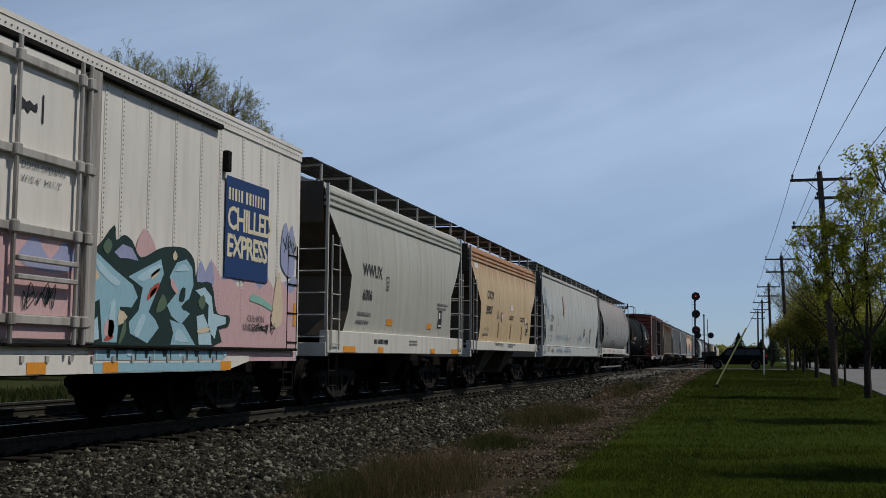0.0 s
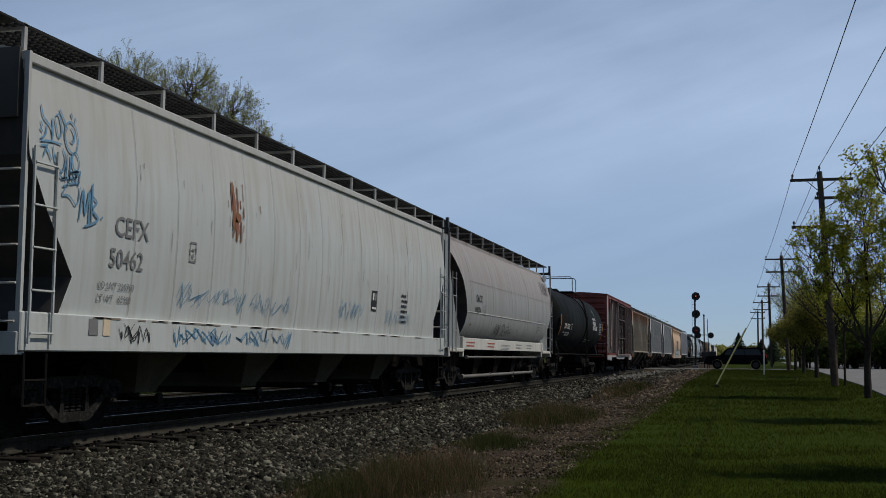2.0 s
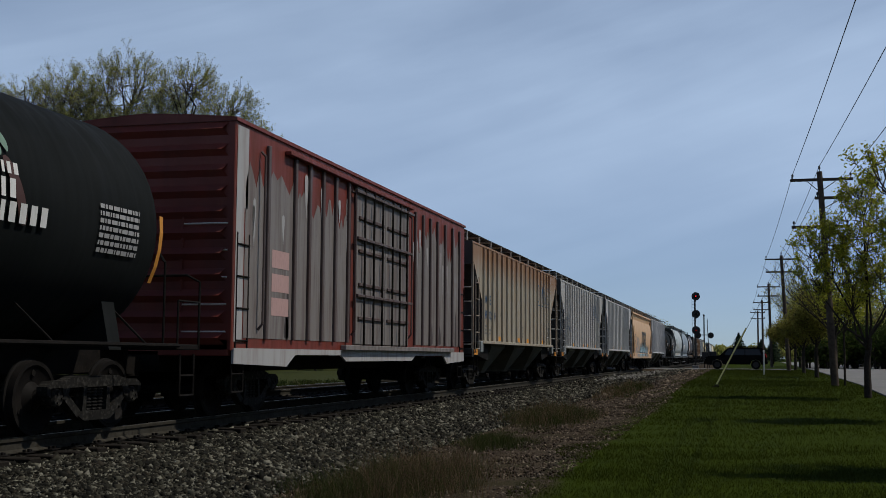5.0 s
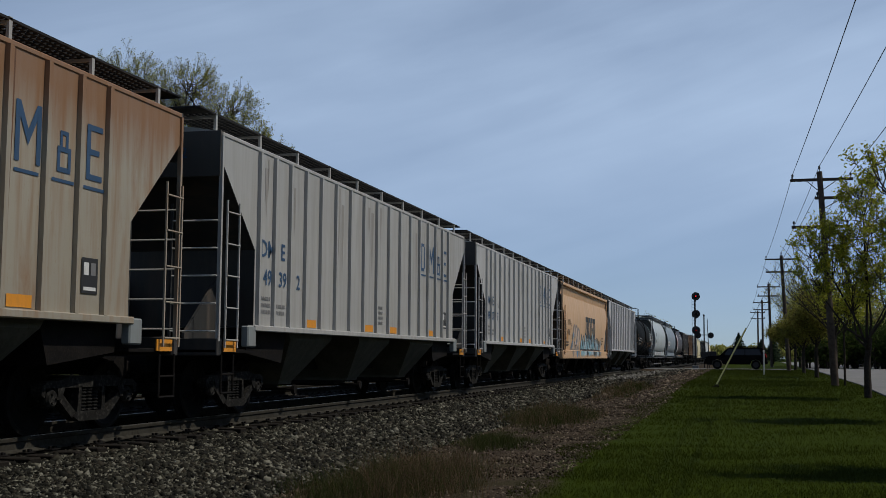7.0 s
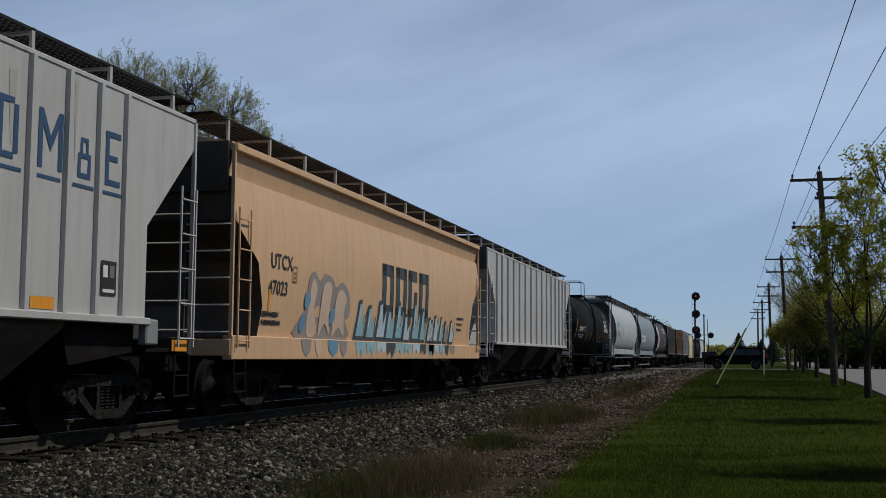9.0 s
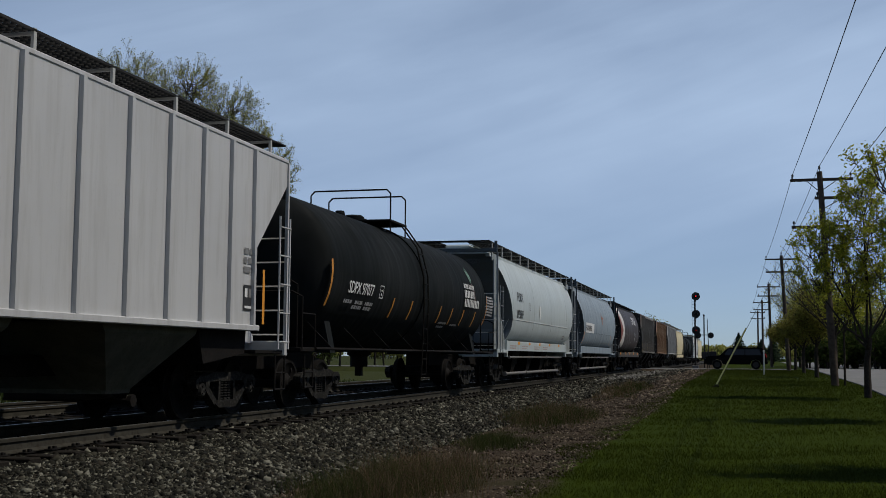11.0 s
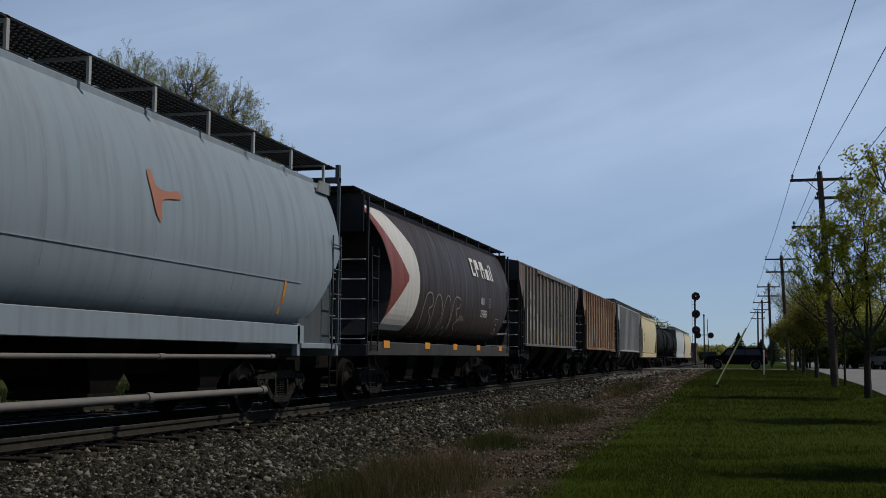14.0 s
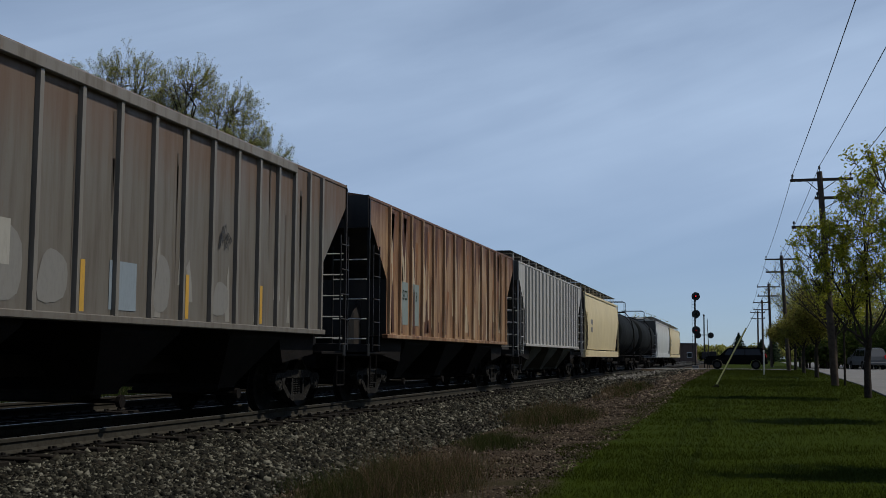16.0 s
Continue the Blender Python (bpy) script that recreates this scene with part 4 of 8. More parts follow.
P_TANK = paint("tank_black", (0.0065, 0.0082, 0.0082), dirt=(0.012, 0.013, 0.012), wash=0.25, rough=0.72, seed=6, gloss=0.08)
P_REDBOX = paint("faded_red_box", (0.18, 0.032, 0.020), dirt=(0.075, 0.035, 0.028), wash=0.7, rust=0.15, seed=7)
P_DMRUST = paint("rust_run_cream", (0.37, 0.335, 0.265), dirt=(0.26, 0.14, 0.065), wash=0.85, rust=0.36, seed=8, top_rust=0.8, top_z=0.1, rustcol=(0.25, 0.115, 0.045))
P_DMGREY = paint("plain_light_grey", (0.42, 0.415, 0.395), dirt=(0.24, 0.22, 0.19), wash=0.5, seed=9)
P_DMLIGHT = paint("chalky_grey", (0.49, 0.49, 0.48), dirt=(0.28, 0.25, 0.21), wash=0.4, seed=10)
P_UTCX = paint("peach_tan", (0.66, 0.43, 0.25), dirt=(0.45, 0.27, 0.14), wash=0.35, seed=11)
P_SILVER = paint("bright_silver_grey", (0.52, 0.52, 0.52), dirt=(0.25, 0.24, 0.22), wash=0.45, seed=12)
P_FURX = paint("clean_offwhite", (0.46, 0.51, 0.51), dirt=(0.46, 0.44, 0.39), wash=0.15, seed=13, rough=0.42)
P_FURB = paint("blue_grey_paint", (0.245, 0.295, 0.335), dirt=(0.13, 0.14, 0.155), wash=0.5, seed=14)
P_CP = paint("dark_maroon_brown", (0.036, 0.0235, 0.0205), dirt=(0.034, 0.028, 0.025), wash=0.5, seed=15)
P_SOO = paint("grimy_taupe", (0.155, 0.143, 0.122), dirt=(0.085, 0.066, 0.05), wash=0.8, rust=0.26, seed=16, rustcol=(0.15, 0.075, 0.04), top_rust=0.5, top_z=0.2)
P_RUST = paint("heavy_rust_tan", (0.38, 0.24, 0.13), dirt=(0.20, 0.085, 0.035), wash=1.0, rust=0.75, seed=17, rustcol=(0.095, 0.034, 0.016), top_rust=0.8, top_z=-0.1)
P_RIBSOO = paint("grimy_taupe_rib", (0.205, 0.19, 0.165), dirt=(0.08, 0.06, 0.046), wash=0.8, rust=0.2, seed=33)
P_RUSTRIB = paint("pale_rust_rib", (0.42, 0.28, 0.16), dirt=(0.14, 0.055, 0.022), wash=1.0, rust=0.6, seed=19)
P_CREAM = paint("cream_yellow", (0.66, 0.56, 0.33), dirt=(0.4, 0.3, 0.17), wash=0.35, seed=18)
# the four end colours hold wheel grime and the shade on car ends
P_ENDDARK = paint("end_shade_grey", (0.034, 0.034, 0.033), wash=0.5, seed=20)
P_ENDTAN = paint("end_shade_brown", (0.052, 0.041, 0.029), wash=0.6, seed=21)
P_ENDBLUE = paint("end_shade_slate", (0.06, 0.078, 0.09), wash=0.4, seed=22)
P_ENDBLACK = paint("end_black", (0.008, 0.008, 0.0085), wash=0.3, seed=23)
P_SILLW = paint("sill_white", (0.64, 0.63, 0.58), dirt=(0.34, 0.27, 0.2), wash=0.45, seed=24)
# end panel and slope sheet hold their shade in the colour too
P_ENDPANEL = paint("end_panel_shade_grey", (0.07, 0.066, 0.058), wash=0.4, seed=36)
P_SHEET = paint("slope_sheet_shade_grey", (0.12, 0.135, 0.14), wash=0.4, seed=37)
P_POST = paint("pale_post", (0.42, 0.42, 0.40), wash=0.5, seed=27)
P_WEB = paint("web_grey", (0.25, 0.275, 0.275), wash=0.5, seed=28)
P_PIPE = paint("pipe_pale", (0.15, 0.145, 0.135), dirt=(0.25, 0.18, 0.13), wash=0.6, seed=25)

CUT_SHORT = lambda z: interp(z, [(1.2, 1.05), (1.58, 1.08), (2.07, 1.38), (2.5, 1.42), (2.86, 1.18), (3.29, 0.58), (3.86, 0.04), (5, 0.04)])
CUT_CRDX = lambda z: interp(z, [(1.2, 1.25), (2.55, 1.33), (3.15, 0.63), (3.5, 0.09), (5, 0.05)])
CUT_LONG = lambda z: interp(z, [(1.2, 0.8), (1.62, 0.86), (1.9, 1.03), (2.45, 0.57), (3.0, 0.05), (5, 0.03)])
CUT_UTCX = lambda z: interp(z, [(1.2, 1.1), (2.29, 1.3), (2.75, 0.54), (3.06, 0.06), (5, 0.04)])
CUT_FLOW = lambda z: interp(z, [(1.5, 2.28), (1.91, 2.42), (2.28, 2.42), (3.16, 1.80), (3.71, 1.24), (4.14, 0.70), (4.4, 0.5)])
CUT_GACX = lambda z: interp(z, [(1.5, 1.9), (2.27, 2.02), (3.19, 1.5), (3.74, 0.93), (4.08, 0.35), (4.4, 0.2)])
CUT_REAR = lambda z: interp(z, [(1.2, 1.8), (1.58, 1.5), (2.32, 0.74), (2.95, 0.12), (5, 0.06)])
CUT_CP = lambda z: interp(z, [(1.4, 1.15), (2.26, 1.51), (2.95, 1.52), (3.6, 1.14), (4.16, 0.45), (4.5, 0.3)])
KNOTS = [(1.0, 1.45), (1.28, 1.56), (1.46, 1.85), (1.55, 2.25), (1.58, 2.75), (1.53, 3.3), (1.40, 3.8), (1.22, 4.2), (1.08, 4.38)]

ROUND = []
for i in range(len(KNOTS) - 1):
    p0, p1, p2, p3 = (np.array(KNOTS[min(max(i + j, 0), len(KNOTS) - 1)]) for j in (-1, 0, 1, 2))
    for u in (0.0, 0.25, 0.5, 0.75):
        ROUND.append(tuple(0.5 * (2 * p1 + (p2 - p0) * u + (2 * p0 - 5 * p1 + 4 * p2 - p3) * u * u + (3 * p1 - p0 - 3 * p2 + p3) * u ** 3)))
ROUND.append(KNOTS[-1])

R0 = box_car("refrigerator_car", "white riveted refrigerator car with blue sign and painted lower side", "refrigerator car", 2.9, 19.14, P_REEFER, P_REEFER, 4.62, P_REEFER, 0.92)
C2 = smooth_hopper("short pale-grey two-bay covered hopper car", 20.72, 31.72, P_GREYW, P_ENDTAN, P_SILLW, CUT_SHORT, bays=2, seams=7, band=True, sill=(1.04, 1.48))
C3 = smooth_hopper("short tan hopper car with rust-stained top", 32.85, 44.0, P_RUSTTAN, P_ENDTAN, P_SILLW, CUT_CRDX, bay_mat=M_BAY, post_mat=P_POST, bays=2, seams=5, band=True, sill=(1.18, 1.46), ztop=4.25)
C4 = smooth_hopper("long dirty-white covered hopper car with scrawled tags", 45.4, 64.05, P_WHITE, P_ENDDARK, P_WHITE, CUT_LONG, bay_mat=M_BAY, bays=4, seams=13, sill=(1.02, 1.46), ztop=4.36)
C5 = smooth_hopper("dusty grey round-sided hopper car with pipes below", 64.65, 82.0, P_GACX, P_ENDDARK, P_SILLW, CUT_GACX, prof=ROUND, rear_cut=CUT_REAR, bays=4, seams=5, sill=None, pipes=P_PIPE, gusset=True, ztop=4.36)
T6 = tank_car("black tank car with white lettering and platform rail", 83.2, 101.4, P_TANK, 0.54)
B7 = box_car("box_car", "faded red boxcar with grey-streaked ribbed side", "boxcar", 102.3, 117.7, P_REDBOX, P_REDBOX, 4.66, P_REDBOX, 1.0)
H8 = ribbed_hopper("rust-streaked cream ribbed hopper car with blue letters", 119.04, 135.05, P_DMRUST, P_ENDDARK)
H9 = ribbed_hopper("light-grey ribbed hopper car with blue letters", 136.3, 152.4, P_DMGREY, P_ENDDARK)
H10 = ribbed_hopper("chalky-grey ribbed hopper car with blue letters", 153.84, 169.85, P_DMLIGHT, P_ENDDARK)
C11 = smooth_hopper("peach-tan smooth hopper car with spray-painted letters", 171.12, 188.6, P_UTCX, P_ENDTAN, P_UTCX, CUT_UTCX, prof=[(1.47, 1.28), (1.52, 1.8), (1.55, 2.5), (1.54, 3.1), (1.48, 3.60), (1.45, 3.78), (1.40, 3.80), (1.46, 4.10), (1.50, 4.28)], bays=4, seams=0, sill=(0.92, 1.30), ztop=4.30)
H12 = ribbed_hopper("bright silver-grey ribbed hopper car", 189.76, 207.8, P_SILVER, P_SILVER, nribs=15, tail=1.5)
T13 = tank_car("black tank car with orange reflector strips", 208.5, 225.2, P_TANK, 0.485)
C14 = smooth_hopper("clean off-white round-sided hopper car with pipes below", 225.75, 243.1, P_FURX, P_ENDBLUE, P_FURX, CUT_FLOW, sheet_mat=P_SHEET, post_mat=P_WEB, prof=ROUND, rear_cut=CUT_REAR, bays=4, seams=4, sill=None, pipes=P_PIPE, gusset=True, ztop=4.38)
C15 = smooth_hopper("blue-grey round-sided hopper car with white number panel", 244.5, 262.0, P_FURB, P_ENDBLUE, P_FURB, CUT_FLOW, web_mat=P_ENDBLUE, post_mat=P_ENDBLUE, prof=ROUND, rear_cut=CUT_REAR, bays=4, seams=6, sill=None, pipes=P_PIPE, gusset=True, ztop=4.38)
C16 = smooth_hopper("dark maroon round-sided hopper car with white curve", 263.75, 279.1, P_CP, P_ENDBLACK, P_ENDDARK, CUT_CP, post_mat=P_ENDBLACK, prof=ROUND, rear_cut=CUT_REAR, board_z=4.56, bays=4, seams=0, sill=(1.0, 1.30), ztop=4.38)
# steel bays here hold the black shade below the car in their colour
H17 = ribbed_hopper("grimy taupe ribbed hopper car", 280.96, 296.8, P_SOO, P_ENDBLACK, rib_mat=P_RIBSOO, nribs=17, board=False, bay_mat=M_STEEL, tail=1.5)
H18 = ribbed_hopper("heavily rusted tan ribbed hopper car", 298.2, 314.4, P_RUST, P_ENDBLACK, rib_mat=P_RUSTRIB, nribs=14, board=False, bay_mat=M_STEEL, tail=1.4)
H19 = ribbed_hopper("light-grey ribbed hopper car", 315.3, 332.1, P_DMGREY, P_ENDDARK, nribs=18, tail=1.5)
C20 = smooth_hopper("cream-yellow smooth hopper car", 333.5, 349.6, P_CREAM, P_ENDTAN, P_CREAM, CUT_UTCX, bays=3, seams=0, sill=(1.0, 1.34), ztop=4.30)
tank_car("plain black tank car near the tail", 350.2, 366.2, P_TANK)
tank_car("plain black tank car near the tail", 366.8, 383.4, P_TANK)
smooth_hopper("pale-grey hopper car near the train's tail", 384.4, 404.6, P_WHITE, P_ENDDARK, P_WHITE, CUT_LONG, bays=4, seams=0, ztop=4.36)
C24 = smooth_hopper("cream hopper car at the train's tail", 405.6, 427.0, P_CREAM, P_ENDTAN, P_CREAM, CUT_UTCX, bays=4, seams=0, sill=(1.0, 1.34), ztop=4.30)

# ---------------------------------------------------------------- trees, poles, signals
def limb_tubes(segs, n=5):
    """segs: (a, b, ra, rb) rows -> one mesh's vertices and faces."""
    A = np.array([s[0] for s in segs]); B = np.array([s[1] for s in segs])
    ra = np.array([s[2] for s in segs]); rb = np.array([s[3] for s in segs])
    d = B - A
    d /= np.linalg.norm(d, axis=1)[:, None] + 1e-9
    ref = np.where(np.abs(d[:, 2:3]) < 0.9, np.array([[0, 0, 1.0]]), np.array([[1.0, 0, 0]]))
    u = np.cross(d, ref); u /= np.linalg.norm(u, axis=1)[:, None]
    w = np.cross(d, u)
    ang = 2 * np.pi * np.arange(n) / n
    ring = np.cos(ang)[None, :, None] * u[:, None, :] + np.sin(ang)[None, :, None] * w[:, None, :]
    va = A[:, None, :] + ra[:, None, None] * ring
    vb = B[:, None, :] + rb[:, None, None] * ring
    V = np.concatenate([va, vb], 1).reshape(-1, 3)
    base = (np.arange(len(segs)) * 2 * n)[:, None, None]
    i = np.arange(n)
    F = np.stack([i, (i + 1) % n, n + (i + 1) % n, n + i], 1)[None] + base
    return V, F.reshape(-1, 4)


def grow(rnd, height, spread, trunk_r, trunk_h, levels, kids, droop=0.0, lean=0.0, first=0.45):
    segs, tips = [], []

    def branch(p, d, length, r, level):
        steps = 3 if level else 4
        q = p
        for i in range(steps):
            d = (d + Vector((rnd.gauss(0, 0.10), rnd.gauss(0, 0.10), rnd.gauss(0.03, 0.06) - droop * level))).normalized()
            e = q + d * (length / steps)
            r2 = r * (1 - 0.55 * (i + 1) / steps)
            segs.append((tuple(q), tuple(e), r * (1 - 0.55 * i / steps), r2))
            if level >= levels - 1:
                tips.append((tuple(e), tuple(d)))
            if level < levels and (i > 0 or level > 0):
                for _ in range(kids):
                    a = rnd.uniform(0, 2 * math.pi)
                    out = Vector((math.cos(a), math.sin(a), rnd.uniform(0.15, 0.9)))
                    nd = (d * rnd.uniform(0.55, 0.95) + out * spread * rnd.uniform(0.5, 1.0)).normalized()
                    branch(e, nd, length * rnd.uniform(0.45, 0.68), r2 * 0.62, level + 1)
            q = e
    top = Vector((lean, 0, trunk_h))
    segs.append(((0, 0, -0.25), tuple(top), trunk_r * 1.15, trunk_r * 0.85))
    for j in range(4):
        a = j * 1.57 + rnd.uniform(-0.5, 0.5)
        branch(top, Vector((math.cos(a) * spread, math.sin(a) * spread, 1.0)).normalized(), (height - trunk_h) * first * rnd.uniform(0.85, 1.1), trunk_r * 0.55, 1)
    branch(top, Vector((0, 0, 1)), (height - trunk_h) * first * 1.15, trunk_r * 0.6, 1)
    return segs, tips


def leaves(rng, tips, per, size, scatter):
    T = np.repeat(np.array([t[0] for t in tips]), per, 0)
    n = len(T)
    C = T + rng.normal(0, scatter, (n, 3))
    a = rng.normal(0, 1, (n, 3)); a /= np.linalg.norm(a, axis=1)[:, None]
    b = np.cross(a, rng.normal(0, 1, (n, 3))); b /= np.linalg.norm(b, axis=1)[:, None]
    s = size * rng.uniform(0.55, 1.25, n)[:, None]
    V = np.stack([C - a * s, C + b * s * 0.45, C + a * s, C - b * s * 0.45], 1).reshape(-1, 3)
    return V, np.arange(n * 4).reshape(n, 4)


def tree(label, x, y, height, spread, trunk_r, trunk_h, levels, kids, per, size, scatter, seed, leaf_mat, group="", turn=0.0, first=0.45):
    rnd, rng = random.Random(seed), np.random.default_rng(seed)
    th = thing("tree", label, "tree", at=pose(x, y, gz(x, y), 0, 0, turn), group=group)
    segs, tips = grow(rnd, height, spread, trunk_r, trunk_h, levels, kids, first=first)
    big = [s for s in segs if s[2] > trunk_r * 0.25]
    fine = [(a, b, max(ra, 0.012), max(rb, 0.008)) for a, b, ra, rb in segs if ra <= trunk_r * 0.25]
    V, F = limb_tubes(big, 7)
    bulk("trunk", V, F, M_BARK, parent=th, smooth=True)
    V, F = limb_tubes(fine, 3)
    bulk("branchwork", V, F, M_BARK, parent=th)
    V, F = leaves(rng, tips, per, size, scatter)
    bulk("crown", V, F, leaf_mat, "loose crown of small new leaves", parent=th)
    return th


def utility_pole(x, y, top, arms, lean=0.0):
    po = thing("utility_pole", "dark timber utility pole with crossarms and insulators", "utility pole", at=(x, y, gz(x, y)), group="line of utility poles")
    h = top - gz(x, y)
    part("shaft", Solid().tube((lean, 0, -0.3), (0, 0, h), 0.17, 10, 0.12), M_POLE, po, smooth=True)
    for dz, w, x0 in arms:
        arm = part("crossarm", Solid().box(x0 - w / 2, x0 + w / 2, -0.06, 0.06, h - dz - 0.06, h - dz + 0.06, 0.008), M_POLE, po)
        for k in (-1, 1):
            part("arm_brace", Solid().tube((x0 + k * w * 0.24, -0.07, h - dz - 0.05), (0, -0.1, h - dz - 0.55), 0.018, 5), M_POLE, po)
            part("insulator", Solid().lathe([(0.02, 0.0), (0.02, 0.08), (0.055, 0.09), (0.04, 0.13), (0.055, 0.15), (0.03, 0.2), (0.0, 0.21)], 8, "z", (x0 + k * (w / 2 - 0.1), 0, h - dz + 0.06)), M_SIGNAL, arm)
    part("insulator", Solid().lathe([(0.02, 0.0), (0.02, 0.12), (0.06, 0.13), (0.04, 0.17), (0.06, 0.19), (0.03, 0.25), (0.0, 0.26)], 8, "z", (0, 0, h)), M_SIGNAL, po)
    return po


def wire(points, r=0.012, sag=0.5):
    so = Solid()
    for a, b in zip(points, points[1:]):
        a, b = Vector(a), Vector(b)
        prev = a
        n = 10
        for i in range(1, n + 1):
            u = i / n
            q = a.lerp(b, u) - Vector((0, 0, sag * 4 * u * (1 - u)))
            so.tube(prev, q, r, 4, caps=False)
            prev = q
    return tagged(part("power_line", so, M_WIRE), "thin black overhead wire between the poles", "overhead wire", "overhead wires")


POLES = [(3.80, 11.0), (3.42, 52.0), (3.2, 94.4), (3.05, 131), (3.0, 168), (2.9, 205)]
for i, (x, y) in enumerate(POLES):
    arms = [(0.35, 2.6, 0.08), (1.15, 1.5, 0.55), (2.4, 2.4, 0.0)] if i == 1 else [(0.3, 2.5, 0.0), (1.3, 2.4, 0.0)]
    utility_pole(x, y, 9.05, arms, (0.0, 0.45, 0.42, 0.2, 0.0, 0.0)[i])
for dx in (-1.12, 0.0, 1.25):
    wire([(x + dx + (0.36 if dx >= 0 and y < 20 else 0.0), y, 9.05 + (0.24 if dx == 0 else -0.1)) for x, y in POLES], 0.013, 0.2)
wire([(x + 1.2, y, 7.95) for x, y in POLES], 0.016, 0.3)

# trees behind the tracks
def lobed_tree(label, x, y, lobes, seed, leaf_mat, group, trunk_r=0.3, fork=0.42, per=6, size=0.046):
    """A broad tree: limbs rise from a fork into rounded lobes of twigs with small leaves at their tips. Lobes: (x, y, z, radius)."""
    rnd, rng = random.Random(seed), np.random.default_rng(seed)
    th = thing("tree", label, "tree", at=pose(x, y, gz(x, y)), group=group)
    zf = fork * max(l[2] for l in lobes)
    big, fine, tips = [((0, 0, -0.3), (0, 0, zf * 0.6), trunk_r * 1.2, trunk_r), ((0, 0, zf * 0.6), (0.1, 0, zf), trunk_r, trunk_r * 0.8)], [], []
    for lx, ly, lz, r in lobes:
        base = Vector((0, 0, zf * rnd.uniform(0.6, 1.0)))
        cen = Vector((lx, ly, lz))
        low = cen - Vector((lx * 0.25 / max(0.5, abs(lx)), 0, r * 0.9))
        bend = base.lerp(low, 0.5) + Vector((rnd.uniform(-0.3, 0.3), rnd.uniform(-0.3, 0.3), -0.3))
        big += [(tuple(base), tuple(bend), trunk_r * 0.45, trunk_r * 0.33), (tuple(bend), tuple(low), trunk_r * 0.33, trunk_r * 0.22)]
        limbs = []
        for _ in range(7):
            d = Vector((rnd.gauss(0, 1), rnd.gauss(0, 1), rnd.gauss(0.5, 0.6))).normalized()
            q = cen + d * r * rnd.uniform(0.35, 0.65)
            p = low.lerp(q, 0.5) + Vector((rnd.gauss(0, 0.1), rnd.gauss(0, 0.1), -0.12)) * r
            big += [(tuple(low), tuple(p), trunk_r * 0.17, trunk_r * 0.12), (tuple(p), tuple(q), trunk_r * 0.12, trunk_r * 0.06)]
            limbs.append((p, q))
        n = int(24 * r * r)
        for _ in range(n):
            d = Vector((rnd.gauss(0, 1), rnd.gauss(0, 1), rnd.gauss(0.45, 0.9))).normalized()
            rr = r * rnd.uniform(0.72, 1.04) * (1 + 0.12 * math.sin(5 * d.x + 3 * d.z + seed))
            end = cen + d * rr
            p, q = min((rnd.choice(limbs) for _ in range(3)), key=lambda l: (l[1] - end).length)
            start = p.lerp(q, rnd.uniform(0.1, 1.0))
            mid = start.lerp(end, 0.5) + Vector((rnd.gauss(0, 0.12), rnd.gauss(0, 0.12), rnd.gauss(-0.08, 0.1))) * r
            fine += [(tuple(start), tuple(mid), 0.026, 0.014), (tuple(mid), tuple(end), 0.013, 0.006)]
            for _ in range(6):
                s = mid.lerp(end, rnd.uniform(0.1, 1.0))
                q = s + (d * rnd.uniform(0.1, 0.4) + Vector((rnd.gauss(0, 0.16), rnd.gauss(0, 0.16), rnd.uniform(0.05, 0.5)))) * (0.45 + 0.25 * r)
                fine.append((tuple(s), tuple(q), 0.008, 0.005))
                tips += [(tuple(q), (0, 0, 1)), (tuple(s.lerp(q, 0.6)), (0, 0, 1))]
    V, F = limb_tubes(big, 7)
    bulk("trunk", V, F, M_BARK, parent=th, smooth=True)
    V, F = limb_tubes(fine, 3)
    bulk("branchwork", V, F, M_TWIG, parent=th)
    V, F = leaves(rng, tips, per, size, 0.07)
    bulk("crown", V, F, leaf_mat, "rounded lobes of small new leaves", parent=th)


lobed_tree("tall spreading tree in first leaf behind the tracks", -33.5, 58, [(-0.3, 0, 16.3, 2.3), (2.1, 0.5, 14.4, 2.0), (-2.2, -0.5, 14.8, 2.0), (0.3, 0, 13.2, 2.4), (2.5, 0, 12.2, 1.8)], 3, M_BUD, "trees behind the tracks")
lobed_tree("broad tree in first leaf with low limbs behind the tracks", -29.2, 58, [(-0.6, 0, 15.9, 2.0), (1.7, 0.4, 14.6, 1.8), (-1.6, 0, 13.7, 2.0), (2.9, 0, 13.2, 1.6), (4.1, 0.3, 12.0, 1.4), (1.0, 0, 12.6, 1.8), (5.0, 0, 11.0, 1.2)], 8, M_BUD, "trees behind the tracks")
lobed_tree("tall spreading tree in first leaf behind the tracks", -38.6, 58, [(1.2, 0, 16.2, 2.0), (-1.2, 0.3, 15.8, 1.9), (2.0, 0, 14.0, 2.0), (-0.6, 0, 13.6, 2.2)], 12, M_BUD, "trees behind the tracks")
lobed_tree("tall spreading tree in first leaf behind the tracks", -43.5, 57, [(0, 0, 16.8, 2.2), (1.6, 0, 14.6, 2.0), (-1.8, 0, 14.8, 2.0)], 14, M_BUD, "trees behind the tracks")
FARTREES = [(-17.5, 262, 10.5, 61), (-22, 270, 11.5, 62), (-28, 255, 11, 63), (-36, 262, 12, 64), (-45, 250, 12, 65), (-56, 255, 13, 66)]
for x, y, h, seed in FARTREES:
    tree("distant bare-branched tree beyond the crossing", x, y, h, 0.65, 0.3, h * 0.2, 3, 3, 3, 0.22, 0.4, seed, M_BUD, "distant trees")

